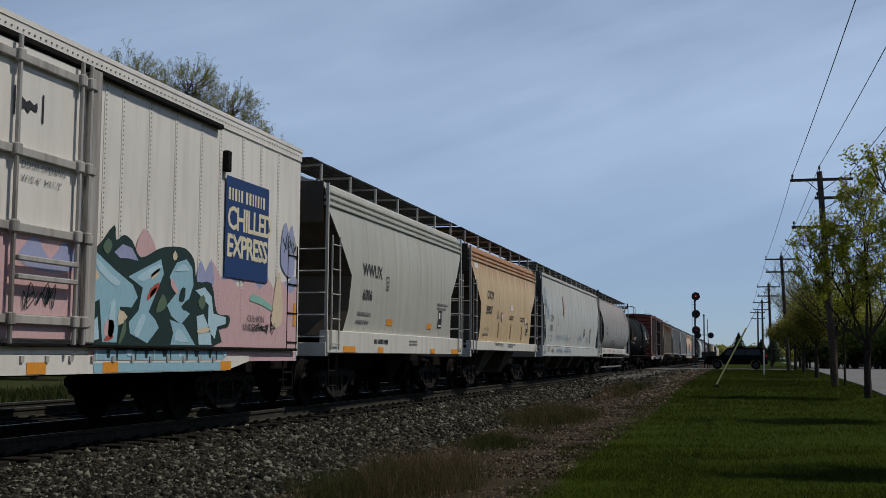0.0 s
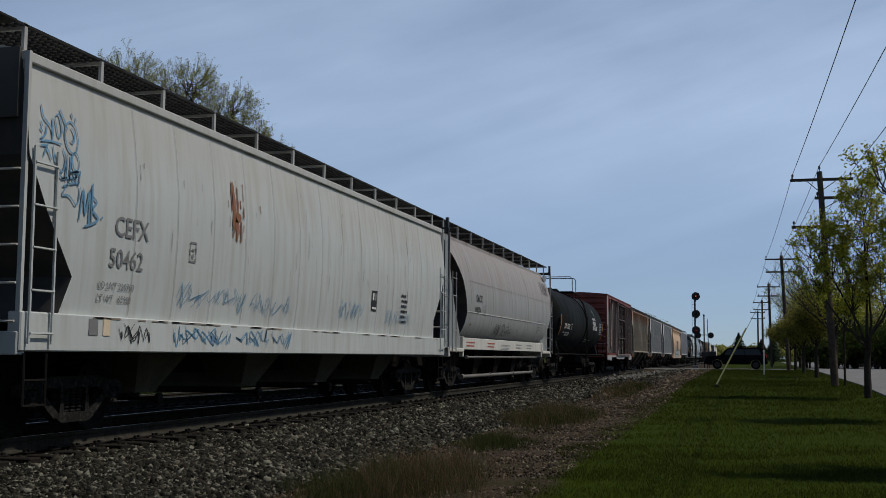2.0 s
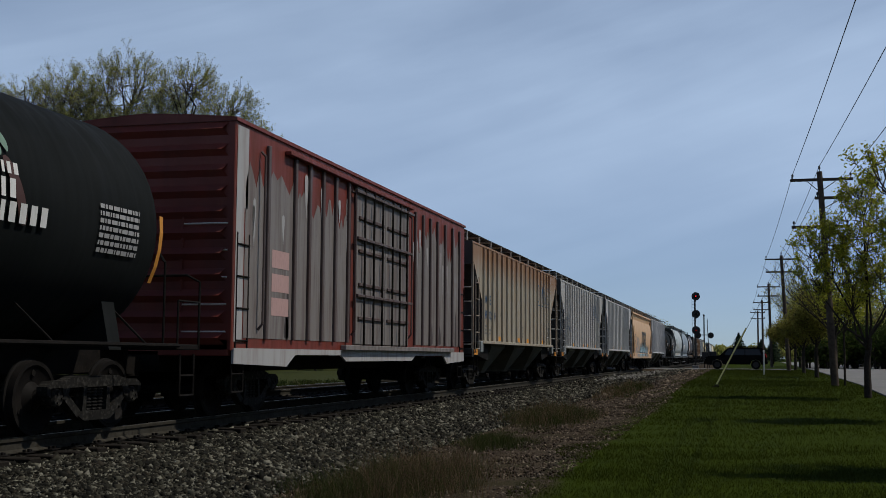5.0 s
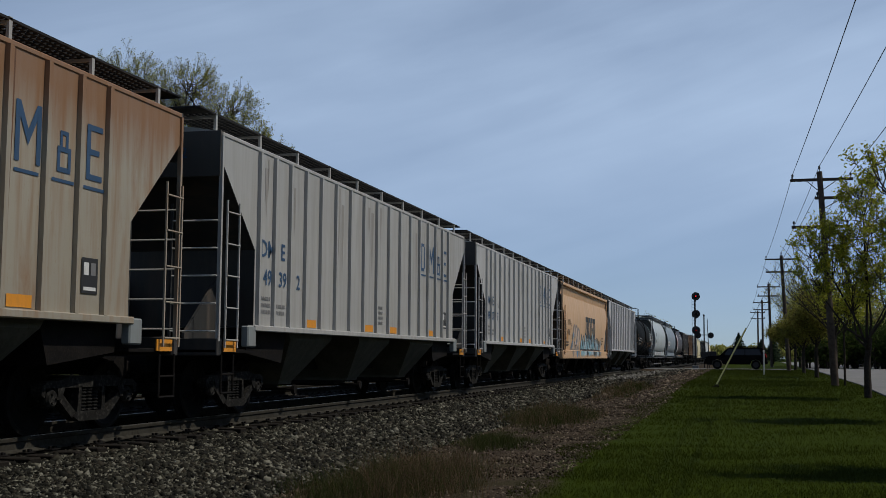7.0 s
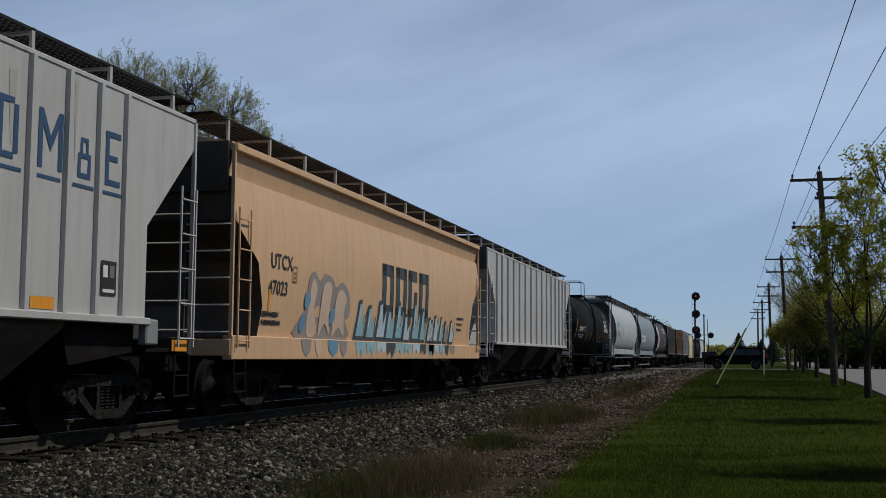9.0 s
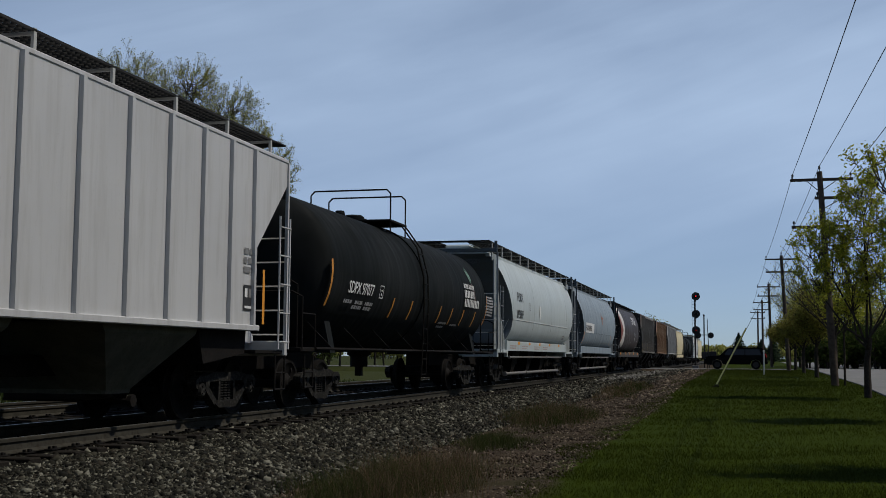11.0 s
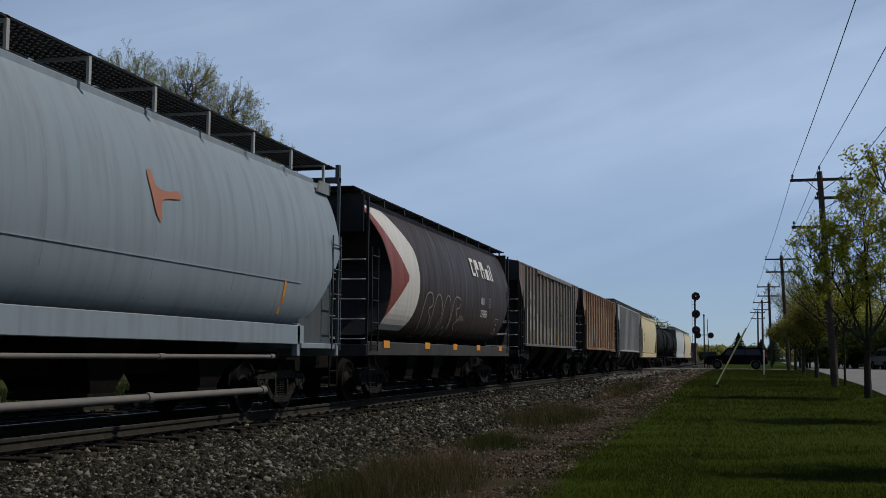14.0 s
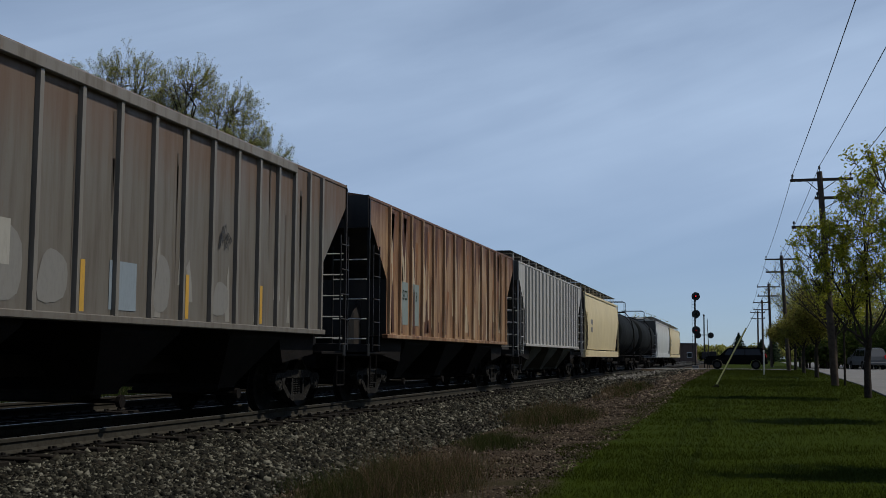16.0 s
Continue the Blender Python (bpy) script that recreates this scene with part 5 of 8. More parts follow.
# street trees along the lawn
M_RUSSET = leafy("russet_spring_leaf", [(0.17, 0.15, 0.036), (0.28, 0.24, 0.05), (0.22, 0.22, 0.042), (0.14, 0.115, 0.04), (0.32, 0.31, 0.07)])
tree("small street tree with fresh yellow-green leaves", 4.4, 16.5, 7.0, 0.72, 0.12, 1.9, 3, 3, 13, 0.045, 0.10, 41, M_LEAF, "street trees", first=0.36)
lobed_tree("street tree with bright yellow-green spring leaves", 4.3, 28.5, [(-1.05, 0, 5.7, 0.6), (0.7, 0, 5.4, 1.2), (1.1, 0.3, 4.4, 1.2), (-0.3, -0.3, 4.2, 0.9), (0.2, 0.2, 3.4, 0.9)], 42, M_LEAF, "street trees", 0.11, 0.34, 8, 0.050)
lobed_tree("round-crowned street tree in full spring leaf beside the road", 4.05, 40.8, [(0.1, 0, 5.6, 1.25), (-1.25, 0.1, 4.9, 1.05), (1.3, 0, 5.0, 1.1), (-0.6, 0.5, 3.9, 1.1), (0.8, -0.4, 4.0, 1.15), (0.0, 0, 6.7, 0.75), (-1.6, 0, 4.0, 0.7)], 43, M_LEAF, "street trees", 0.11, 0.30, 8, 0.058)
tree("bare-limbed street tree with a few opening buds", 4.5, 60, 8.2, 0.8, 0.10, 2.2, 3, 3, 2, 0.05, 0.12, 45, M_LEAF, "street trees", first=0.42)
for x, y, h, seed in ((4.2, 70, 5.8, 46), (4.3, 86, 5.6, 47), (4.4, 101, 5.8, 48), (4.7, 120, 6.2, 49), (5.2, 140, 6.8, 50)):
    tree("low street tree with russet-green young leaves", x, y, h, 0.85, 0.12, 1.7, 3, 3, 12, 0.07, 0.2, seed, M_RUSSET, "street trees", first=0.40)
for x, y, h, seed in ((6.2, 131, 10.5, 52), (7.6, 147, 11.5, 53), (9.6, 138, 11.0, 54)):
    tree("tall budding tree beyond the crossing", x, y, h, 0.55, 0.16, 2.5, 3, 3, 4, 0.10, 0.25, seed, M_BUD, "street trees", first=0.45)
tree("thin young street tree with few leaves", 4.3, 52.5, 5.2, 0.5, 0.045, 2.2, 3, 2, 4, 0.07, 0.2, 44, M_LEAF, "street trees", first=0.42)


# ---------------------------------------------------------------- loose stone, grass and weeds
def rocks(rng, n, xr, yr, size, lift, mat, name, label, category, flat=0.7):
    """Broken stones with hard facets, scattered over the ground."""
    base = np.array([(a, b, c) for c in (-1, 1) for b in (-1, 1) for a in (-1, 1)]) * 0.78
    tri = np.array([(0, 2, 1), (1, 2, 3), (4, 5, 6), (5, 7, 6), (0, 1, 4), (1, 5, 4), (2, 6, 3), (3, 6, 7), (0, 4, 2), (2, 4, 6), (1, 3, 5), (3, 7, 5)])
    x = rng.uniform(*xr, n)
    y = yr[0] * (yr[1] / yr[0]) ** rng.uniform(0, 1, n)
    z = np.array([bed(a, b) for a, b in zip(x, y)])
    s = size * np.exp(rng.normal(0, 0.28, n)) * (1 + 0.35 * (y - yr[0]) / (yr[1] - yr[0]))
    V = base[None] * rng.uniform(0.35, 1.25, (n, 8, 3))
    V = V * np.stack([rng.uniform(0.7, 1.25, n), rng.uniform(0.6, 1.1, n), rng.uniform(0.45, 0.85, n) * flat / 0.7], 1)[:, None, :]
    q = rng.normal(0, 1, (n, 4)); q[:, 0] += 1.2
    q /= np.linalg.norm(q, axis=1)[:, None]
    w, a, b, c = q.T
    R = np.stack([1 - 2 * (b * b + c * c), 2 * (a * b - c * w), 2 * (a * c + b * w), 2 * (a * b + c * w), 1 - 2 * (a * a + c * c), 2 * (b * c - a * w), 2 * (a * c - b * w), 2 * (b * c + a * w), 1 - 2 * (a * a + b * b)], 1).reshape(n, 3, 3)
    V = np.einsum("nij,nkj->nki", R, V) * s[:, None, None]
    V += np.stack([x, y, z + lift * s], 1)[:, None, :]
    F = tri[None] + (np.arange(n) * 8)[:, None, None]
    bulk(name, V.reshape(-1, 3), F.reshape(-1, 3), mat, label, category, "stuff")


def bed(x, y):
    """Top of the ballast or of the ground, whichever is higher."""
    return max(gz(x, y), interp(x, [(-17.2, -0.6), (-15.9, -0.235), (-8.35, -0.235), (-7.55, -0.30), (-6.5, -0.38), (-5.55, -0.49), (-5.0, -0.62)]) if not 101 < y < 113 else -1)


def blades(rng, n, xr, yr, height, width, bend, mat, name, label, category, edge=None, clump=None, segs=1):
    y = yr[0] * (yr[1] / yr[0]) ** rng.uniform(0, 1, n)
    x = rng.uniform(0, 1, n)
    if clump:
        c = np.clip(rng.normal(0.5, 0.22, (clump, 2)), 0, 1)
        k = rng.integers(0, clump, n)
        wide = rng.uniform(0.4, 1.8, clump)[k]
        x = np.clip(c[k, 0] + rng.normal(0, 0.05, n) * wide, 0, 1)
        y = yr[0] + (yr[1] - yr[0]) * np.clip(c[k, 1] + rng.normal(0, 0.035, n) * wide, 0, 1)
        rim = np.hypot(c[:, 0] - 0.5, c[:, 1] - 0.5)
        height = height * (rng.uniform(0.35, 1.15, clump) * np.clip(1.25 - 1.6 * rim, 0.3, 1.0))[k]
    lo = xr[0] if edge is None else edge(y, rng)
    hi = xr[1] if not callable(xr[1]) else xr[1](y)
    x = lo + (hi - lo) * x
    z = np.array([bed(a, b) for a, b in zip(x, y)]) - 0.01
    h = height * rng.uniform(0.45, 1.2, n) * (1 + 0.02 * (y - yr[0]))
    w = width * rng.uniform(0.7, 1.3, n) * (1 + 0.05 * (y - yr[0]))
    a = rng.uniform(0, 2 * np.pi, n)
    d = np.stack([np.cos(a), np.sin(a), 0 * a], 1)
    lean = np.stack([rng.normal(0, bend, n), rng.normal(0, bend, n), 0 * a], 1)
    P = np.stack([x, y, z], 1)
    up = np.array([[0, 0, 1.0]])
    mid = P + up * (h * 0.55)[:, None] + lean * (h * 0.3)[:, None]
    tip = P + up * h[:, None] * 0.95 + lean * h[:, None]
    W = d * w[:, None]
    V = np.stack([P - W, P + W, mid + W * 0.7, mid - W * 0.7, tip + W * 0.12, tip - W * 0.12], 1).reshape(-1, 3)
    F = (np.array([(0, 1, 2, 3), (3, 2, 4, 5)])[None] + (np.arange(n) * 6)[:, None, None]).reshape(-1, 4)
    bulk(name, V, F, mat, label, category, "stuff")


rng = np.random.default_rng(11)
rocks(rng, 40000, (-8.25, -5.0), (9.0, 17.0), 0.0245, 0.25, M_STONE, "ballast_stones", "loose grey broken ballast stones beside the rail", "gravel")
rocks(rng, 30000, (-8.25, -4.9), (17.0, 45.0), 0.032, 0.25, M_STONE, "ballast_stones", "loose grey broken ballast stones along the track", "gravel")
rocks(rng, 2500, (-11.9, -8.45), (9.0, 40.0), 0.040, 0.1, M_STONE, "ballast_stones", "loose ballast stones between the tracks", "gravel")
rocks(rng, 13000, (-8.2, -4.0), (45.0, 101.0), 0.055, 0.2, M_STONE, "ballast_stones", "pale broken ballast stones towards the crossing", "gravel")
rocks(rng, 15000, (-5.4, -2.2), (9.5, 40.0), 0.019, 0.1, M_CLOD, "dirt_clods", "crumbled dirt and pebbles on the bare strip", "dirt")
rocks(rng, 6000, (-4.8, -2.4), (40.0, 100.0), 0.045, 0.1, M_CLOD, "dirt_clods", "crumbled dirt along the strip towards the crossing", "dirt")
PALESTONE = pieces("pale_gravel", [(0.10, 0.098, 0.09), (0.17, 0.165, 0.15), (0.24, 0.235, 0.22), (0.13, 0.125, 0.115), (0.07, 0.067, 0.06)])
rocks(np.random.default_rng(19), 7000, (-7.6, -5.3), (62.0, 101.0), 0.055, 0.45, PALESTONE, "pale_gravel", "pale loose gravel beside the rails near the crossing", "gravel")
ragged = lambda y, r: EDGE - 0.1 + 0.45 * np.sin(y * 0.9) * np.cos(y * 0.37) - 0.012 * (y - 10)
right = lambda y: np.minimum(0.135 * y + 0.6, 3.93 + 0.018 * y)
blades(rng, 60000, (0, right), (9.0, 20.0), 0.045, 0.0030, 0.5, M_BLADE, "lawn_grass", "short mown green grass", "grass", edge=ragged)
blades(rng, 45000, (0, right), (20.0, 60.0), 0.050, 0.0045, 0.5, M_BLADE, "lawn_grass", "short mown green grass further along the lawn", "grass", edge=ragged)
blades(rng, 26000, (0, right), (60.0, 101.0), 0.055, 0.006, 0.5, M_BLADE, "lawn_grass", "short mown green grass near the crossing", "grass", edge=ragged)
blades(rng, 4600, (-4.9, -2.7), (10.6, 16.5), 0.52, 0.0016, 0.42, M_STRAW, "dry_weeds", "tall dry brown and green weed stalks", "weeds", clump=170)
blades(rng, 6500, (-5.3, -3.0), (10.3, 16.0), 0.30, 0.0022, 0.5, M_WEED, "green_weeds", "low ragged green weeds in the dirt", "weeds", clump=150)
blades(rng, 4200, (-5.5, -3.2), (23.5, 31.0), 0.46, 0.0022, 0.34, M_STRAW, "dry_weeds", "patch of tall brown weeds at the ballast foot", "weeds", clump=150)
blades(rng, 5200, (-5.5, -3.2), (23.0, 31.0), 0.34, 0.0030, 0.4, M_WEED, "green_weeds", "green growth among the tall weeds", "weeds", clump=130)
blades(rng, 2600, (-5.2, -3.4), (37.0, 52.0), 0.34, 0.0045, 0.28, M_STRAW, "dry_weeds", "low brown weeds further along the ballast", "weeds", clump=60)
blades(rng, 2600, (-5.0, -3.4), (37.0, 54.0), 0.26, 0.0060, 0.35, M_WEED, "green_weeds", "green weeds further along the ballast", "weeds", clump=60)
blades(rng, 4200, (-5.0, -3.4), (17.5, 22.5), 0.18, 0.0035, 0.5, M_WEED, "green_weeds", "green weed patch at the ballast edge", "weeds", clump=50)
blades(rng, 9000, (-27.0, -17.5), (14.0, 60.0), 0.28, 0.010, 0.3, M_WEED, "verge_grass", "rough green and straw-coloured grass beyond the tracks", "grass", clump=300)

# ---------------------------------------------------------------- crossing, vehicles, distance
def signal_mast():
    s = thing("railway_signal", "tall black three-head railway signal showing red", "railway signal", at=(-4.2, 113.2, 0.0))
    part("mast", Solid().tube((0, 0, -0.2), (0, 0, 7.1), 0.075, 8), M_SIGNAL, s)
    for z, lit in ((6.85, True), (5.15, False), (3.6, True)):
        head = part("signal_head", Solid().lathe([(0.0, 0.22), (0.12, 0.2), (0.14, 0.02), (0.40, 0.02), (0.40, 0.0), (0.0, 0.0)], 20, "y", (0.1, -0.02, z)).tube((0.1, 0.12, z - 0.5), (0.1, 0.12, z + 0.2), 0.04), M_SIGNAL, s, "round black backboard")
        hood = Solid().lathe([(0.13, -0.32), (0.14, 0.0)], 14, "y", (0.1, -0.03, z), caps=False)
        part("hood", hood, M_SIGNAL, head)
        lens = Solid().lathe([(0.0, -0.02), (0.055, -0.005), (0.06, 0.0), (0.0, 0.01)], 12, "y", (0.1, -0.20, z))
        part("lens", lens, (M_RED if z > 6 else M_REDDIM) if lit else M_SIGNAL, head, "red lamp" if lit else "dark lamp")
    la = Solid()
    for k in (-0.17, 0.17):
        la.tube((k - 0.1, 0.25, 0.4), (k - 0.1, 0.25, 6.6), 0.018, 4)
    for i in range(20):
        la.tube((-0.27, 0.25, 0.5 + 0.31 * i), (0.07, 0.25, 0.5 + 0.31 * i), 0.012, 4)
    part("ladder", la, M_SIGNAL, s)
    part("base", Solid().box(-0.3, 0.3, -0.3, 0.3, -0.2, 0.25, 0.04), M_CONCRETE, s)


def flasher_mast():
    s = thing("crossing_signal", "crossing flasher mast with paired black lamps", "crossing signal", at=(-3.35, 112.8, 0.0))
    part("mast", Solid().tube((0, 0, -0.2), (0, 0, 5.0), 0.06, 8), M_SIGNAL, s)
    part("lamp_arm", Solid().tube((-0.6, -0.1, 3.15), (0.75, -0.1, 3.15), 0.035, 6), M_SIGNAL, s)
    for x in (-0.55, 0.62):
        lamp = part("flasher_lamp", Solid().lathe([(0.0, 0.12), (0.1, 0.1), (0.12, 0.0), (0.29, 0.0), (0.29, -0.02), (0.0, -0.02)], 16, "y", (x, -0.16, 3.1)), M_SIGNAL, s)
        part("visor", Solid().lathe([(0.11, -0.25), (0.12, -0.02)], 12, "y", (x, -0.16, 3.1), caps=False), M_SIGNAL, lamp)
    part("bell", Solid().lathe([(0.0, 0.12), (0.1, 0.06), (0.12, 0.0)], 10, "z", (0, 0, 5.0)), M_SIGNAL, s)
    part("gate_mechanism", Solid().box(-0.25, 0.25, -0.2, 0.25, 0.9, 1.55, 0.03), M_SIGNAL, s)
    g = thing("crossing_gate", "raised thin crossing gate arm", "crossing gate", at=(-2.9, 112.8, 0.0))
    part("gate_arm", Solid().tube((0, 0, 0), (-0.15, 0, 4.7), 0.05, 6, 0.03), M_SIGNAL, g)
    c = thing("relay_case", "dark metal relay case on legs", "relay case", at=(-2.75, 114.5, 0.0))
    part("case", Solid().box(-0.45, 0.45, -0.35, 0.35, 0.3, 1.6, 0.03), M_SIGNAL, c)
    for sx in (-0.35, 0.35):
        part("leg", Solid().box(sx - 0.04, sx + 0.04, -0.3, 0.3, -0.05, 0.32), M_SIGNAL, c)


def sport_utility(label, x, y, turn, body, lights):
    """A boxy four-door wagon, 5.2 m long, nose towards -x."""
    car = thing("sport_utility_vehicle", label, "car", at=pose(x, y, 0.006, 0, 0, turn))
    prof = [(-2.62, 0.48), (-2.66, 0.72), (-2.60, 1.02), (-2.35, 1.13), (-1.35, 1.20), (-0.72, 1.80), (-0.45, 1.90), (1.8, 1.93), (2.25, 1.86), (2.55, 1.20), (2.62, 0.85), (2.60, 0.48)]
    low = [(2.15, 0.42), (2.05, 0.75), (1.7, 0.88), (1.35, 0.75), (1.22, 0.42), (-1.10, 0.42), (-1.22, 0.75), (-1.58, 0.88), (-1.95, 0.75), (-2.06, 0.42)]
    so = Solid()
    ring = prof + low
    n = len(ring)
    vs = []
    for k in (-1, 1):
        for (a, z) in ring:
            w = 0.98 if z < 1.15 else 0.98 - (z - 1.15) * 0.26
            vs.append((a, k * w, z))
    fs = [(i, (i + 1) % n, n + (i + 1) % n, n + i) for i in range(n)] + [tuple(range(n - 1, -1, -1)), tuple(range(n, 2 * n))]
    so.add(vs, fs)
    part("body", so, body, car)
    for k in (-1, 1):
        for a0, a1, b0, b1 in ((-1.02, -0.28, -0.62, -0.28), (-0.2, 0.75, -0.2, 0.75), (0.83, 2.2, 0.83, 2.0)):
            w0, w1 = 0.98 - (1.24 - 1.15) * 0.26 + 0.006, 0.98 - (1.74 - 1.15) * 0.26 + 0.006
            part("side_window", Solid().add([(a0, k * w0, 1.24), (a1, k * w0, 1.24), (b1, k * w1, 1.76), (b0, k * w1, 1.76)], [(0, 1, 2, 3)]), GLASS, car)
        for a in (-1.58, 1.70):
            wh = part("wheel", Solid().lathe([(0.15, k * 0.74), (0.37, k * 0.74), (0.40, k * 0.78), (0.40, k * 0.94), (0.37, k * 0.97), (0.25, k * 0.95)], 22, "y", (a, 0, 0.40)), TYRE, car)
            part("rim", Solid().lathe([(0.0, k * 0.962), (0.06, k * 0.966), (0.08, k * 0.93), (0.22, k * 0.94), (0.25, k * 0.965)], 14, "y", (a, 0, 0.40)), RIM, wh, "alloy rim")
        part("headlight", Solid().box(-2.63, -2.50, k * 0.75 - 0.14, k * 0.75 + 0.14, 0.84, 1.0, 0.02), lights, car)
        part("tail_light", Solid().box(2.50, 2.60, k * 0.84 - 0.06, k * 0.84 + 0.06, 1.0, 1.35, 0.015), TAIL, car)
        part("mirror", Solid().box(-1.05, -0.9, k * 1.05 - 0.1, k * 1.05 + 0.1, 1.2, 1.36, 0.02), body, car)
    part("windscreen", Solid().add([(-1.33, -0.85, 1.235), (-1.33, 0.85, 1.235), (-0.78, 0.74, 1.765), (-0.78, -0.74, 1.765)], [(0, 1, 2, 3)]), GLASS, car, at=(-0.012, 0, 0.01))
    part("front_bumper", Solid().box(-2.72, -2.5, -0.95, 0.95, 0.45, 0.68, 0.04), body, car)
    part("rear_bumper", Solid().box(2.45, 2.70, -0.95, 0.95, 0.45, 0.70, 0.04), body, car)
    part("roof_rail", Solid().tube((-0.2, 0.62, 1.98), (1.9, 0.62, 1.98), 0.025), body, car)
    part("roof_rail", Solid().tube((-0.2, -0.62, 1.98), (1.9, -0.62, 1.98), 0.025), body, car)
    return car


GLASS, _t, _s = material("tinted_car_glass", 0.06)
_s.inputs["Base Color"].default_value = (0.012, 0.014, 0.016, 1)
TYRE, _t, _s = material("tyre_rubber", 0.85)
_s.inputs["Base Color"].default_value = (0.006, 0.006, 0.006, 1)
RIM, _t, _s = material("alloy_rim", 0.5, 0.0)
_s.inputs["Base Color"].default_value = (0.014, 0.014, 0.015, 1)
BLACKCAR, _t, _s = material("black_car_paint", 0.5)
_s.inputs["Base Color"].default_value = (0.003, 0.003, 0.0032, 1)
_s.inputs["Specular IOR Level"].default_value = 0.05
SILVERCAR, _t, _s = material("silver_car_paint", 0.3)
_s.inputs["Base Color"].default_value = (0.13, 0.135, 0.14, 1)
LAMP, _t, _s = material("headlight_glass", 0.1)
_s.inputs["Base Color"].default_value = (0.6, 0.6, 0.6, 1)
TAIL = glow("tail_lamp_red", (0.5, 0.01, 0.01), 0.25)

signal_mast()
flasher_mast()
sport_utility("black sport utility vehicle waiting at the crossing", -0.45, 106.0, 0, BLACKCAR, LAMP)
SILVERSUV = sport_utility("silver sport utility vehicle turning off the street near the crossing", 13, 113.0, -78, SILVERCAR, LAMP)

# guy wire of the nearest pole with its pale yellow guard
GUY = material("guard_yellow", 0.6)[0]
GUY.node_tree.nodes["Principled BSDF"].inputs["Base Color"].default_value = (0.38, 0.38, 0.16, 1)
g0 = Vector((-1.05, 48.8, gz(-1.05, 48.8)))
g1 = Vector((3.35, 52.0, 8.2))
gw = thing("guy_wire", "slanting guy wire with a pale yellow plastic guard", "guy wire", at=tuple(g0))
part("wire", Solid().tube((0, 0, -0.1), tuple(g1 - g0), 0.010, 5), M_WIRE, gw)
part("guard", Solid().tube(tuple((g1 - g0) * 0.01), tuple((g1 - g0) * 0.29), 0.028, 8), GUY, gw, "pale yellow plastic sleeve")
part("anchor_rod", Solid().tube((0, 0, -0.2), (0.06, 0.04, 0.12), 0.05, 6).tube((-0.1, 0, 0.0), (0.16, 0, 0.05), 0.05, 6), M_STEEL, gw)
WHITEP = material("white_post", 0.6)[0]
WHITEP.node_tree.nodes["Principled BSDF"].inputs["Base Color"].default_value = (0.6, 0.6, 0.58, 1)
mp = thing("marker_post", "slim white plastic marker post in the lawn", "marker post", at=(1.42, 77, gz(1.42, 77)))
part("post", Solid().box(-0.05, 0.05, -0.04, 0.04, -0.1, 1.45, 0.015), WHITEP, mp)
part("cap", Solid().box(-0.06, 0.06, -0.05, 0.05, 1.45, 1.56, 0.02), WHITEP, mp)


def far_building(label, x0, x1, y0, y1, h, mat, roof, bays):
    b = thing("building", label, "building", at=(x0, y0, 0))
    w, d = x1 - x0, y1 - y0
    part("wall", Solid().box(0, w, 0, d, -0.2, h, 0.02), mat, b)
    part("roof", Solid().box(-0.3, w + 0.3, -0.3, d + 0.3, h, h + 0.35, 0.05), roof, b)
    for i in range(bays):
        a = w * (i + 0.5) / bays
        wi = part("window", Solid().box(a - 0.7, a + 0.7, -0.06, 0.0, 1.0, 2.4, 0.02), WHITEP, b)
        part("pane", Solid().box(a - 0.6, a + 0.6, -0.08, -0.06, 1.1, 2.3), GLASS, wi)
    part("chimney", Solid().box(w * 0.62, w * 0.62 + 0.8, d * 0.4, d * 0.4 + 0.8, h, h + 1.4, 0.03), mat, b)


BRICK = earthy("far_brick", (0.09, 0.06, 0.05), (0.13, 0.09, 0.075), 1.0, 0.9, 0.1, (0.16, 0.12, 0.1), 8.0)
SHED = earthy("far_siding", (0.12, 0.12, 0.125), (0.17, 0.17, 0.175), 0.6, 0.8, 0.1, None, 5.0)
far_building("low dark brick building beyond the crossing", -31, -11.9, 322, 334, 4.6, BRICK, SHED, 6)
far_building("low grey building beyond the trees", 14, 34, 150, 162, 4.2, SHED, BRICK, 6)
far_building("small house beyond the street", 22, 33, 96, 106, 3.4, SHED, BRICK, 4)

# woods that close the view beyond the street and the crossing
EVER = pieces("evergreen_needle", [(0.012, 0.026, 0.012), (0.022, 0.04, 0.018), (0.03, 0.05, 0.02)], 0.8)


def conifer(x, y, h, r, seed):
    rg = np.random.default_rng(seed)
    th = thing("conifer", "dark pointed evergreen tree far off", "tree", at=(x, y, 0), group="far evergreens")
    part("trunk", Solid().tube((0, 0, -0.2), (0, 0, h * 0.95), 0.16, 6, 0.03), M_BARK, th)
    n = 2600
    u = rg.uniform(0.06, 1, n) ** 0.8
    rr = r * (1 - u) * rg.uniform(0.3, 1.1, n)
    a = rg.uniform(0, 2 * np.pi, n)
    C = np.stack([rr * np.cos(a), rr * np.sin(a), h * u], 1)
    d = np.stack([np.cos(a), np.sin(a), -0.35 + 0 * a], 1) * (0.35 * (1.1 - u))[:, None]
    w = np.stack([-np.sin(a), np.cos(a), 0 * a], 1) * 0.16
    V = np.stack([C - d, C + w, C + d, C - w], 1).reshape(-1, 3)
    bulk("crown", V, np.arange(n * 4).reshape(n, 4), EVER, parent=th)


for x, y, h, r, seed in ((-0.3, 190, 5.0, 2.7, 1), (3.4, 205, 4.2, 2.4, 2), (5.2, 200, 4.6, 2.4, 3)):
    conifer(x, y, h, r, seed)


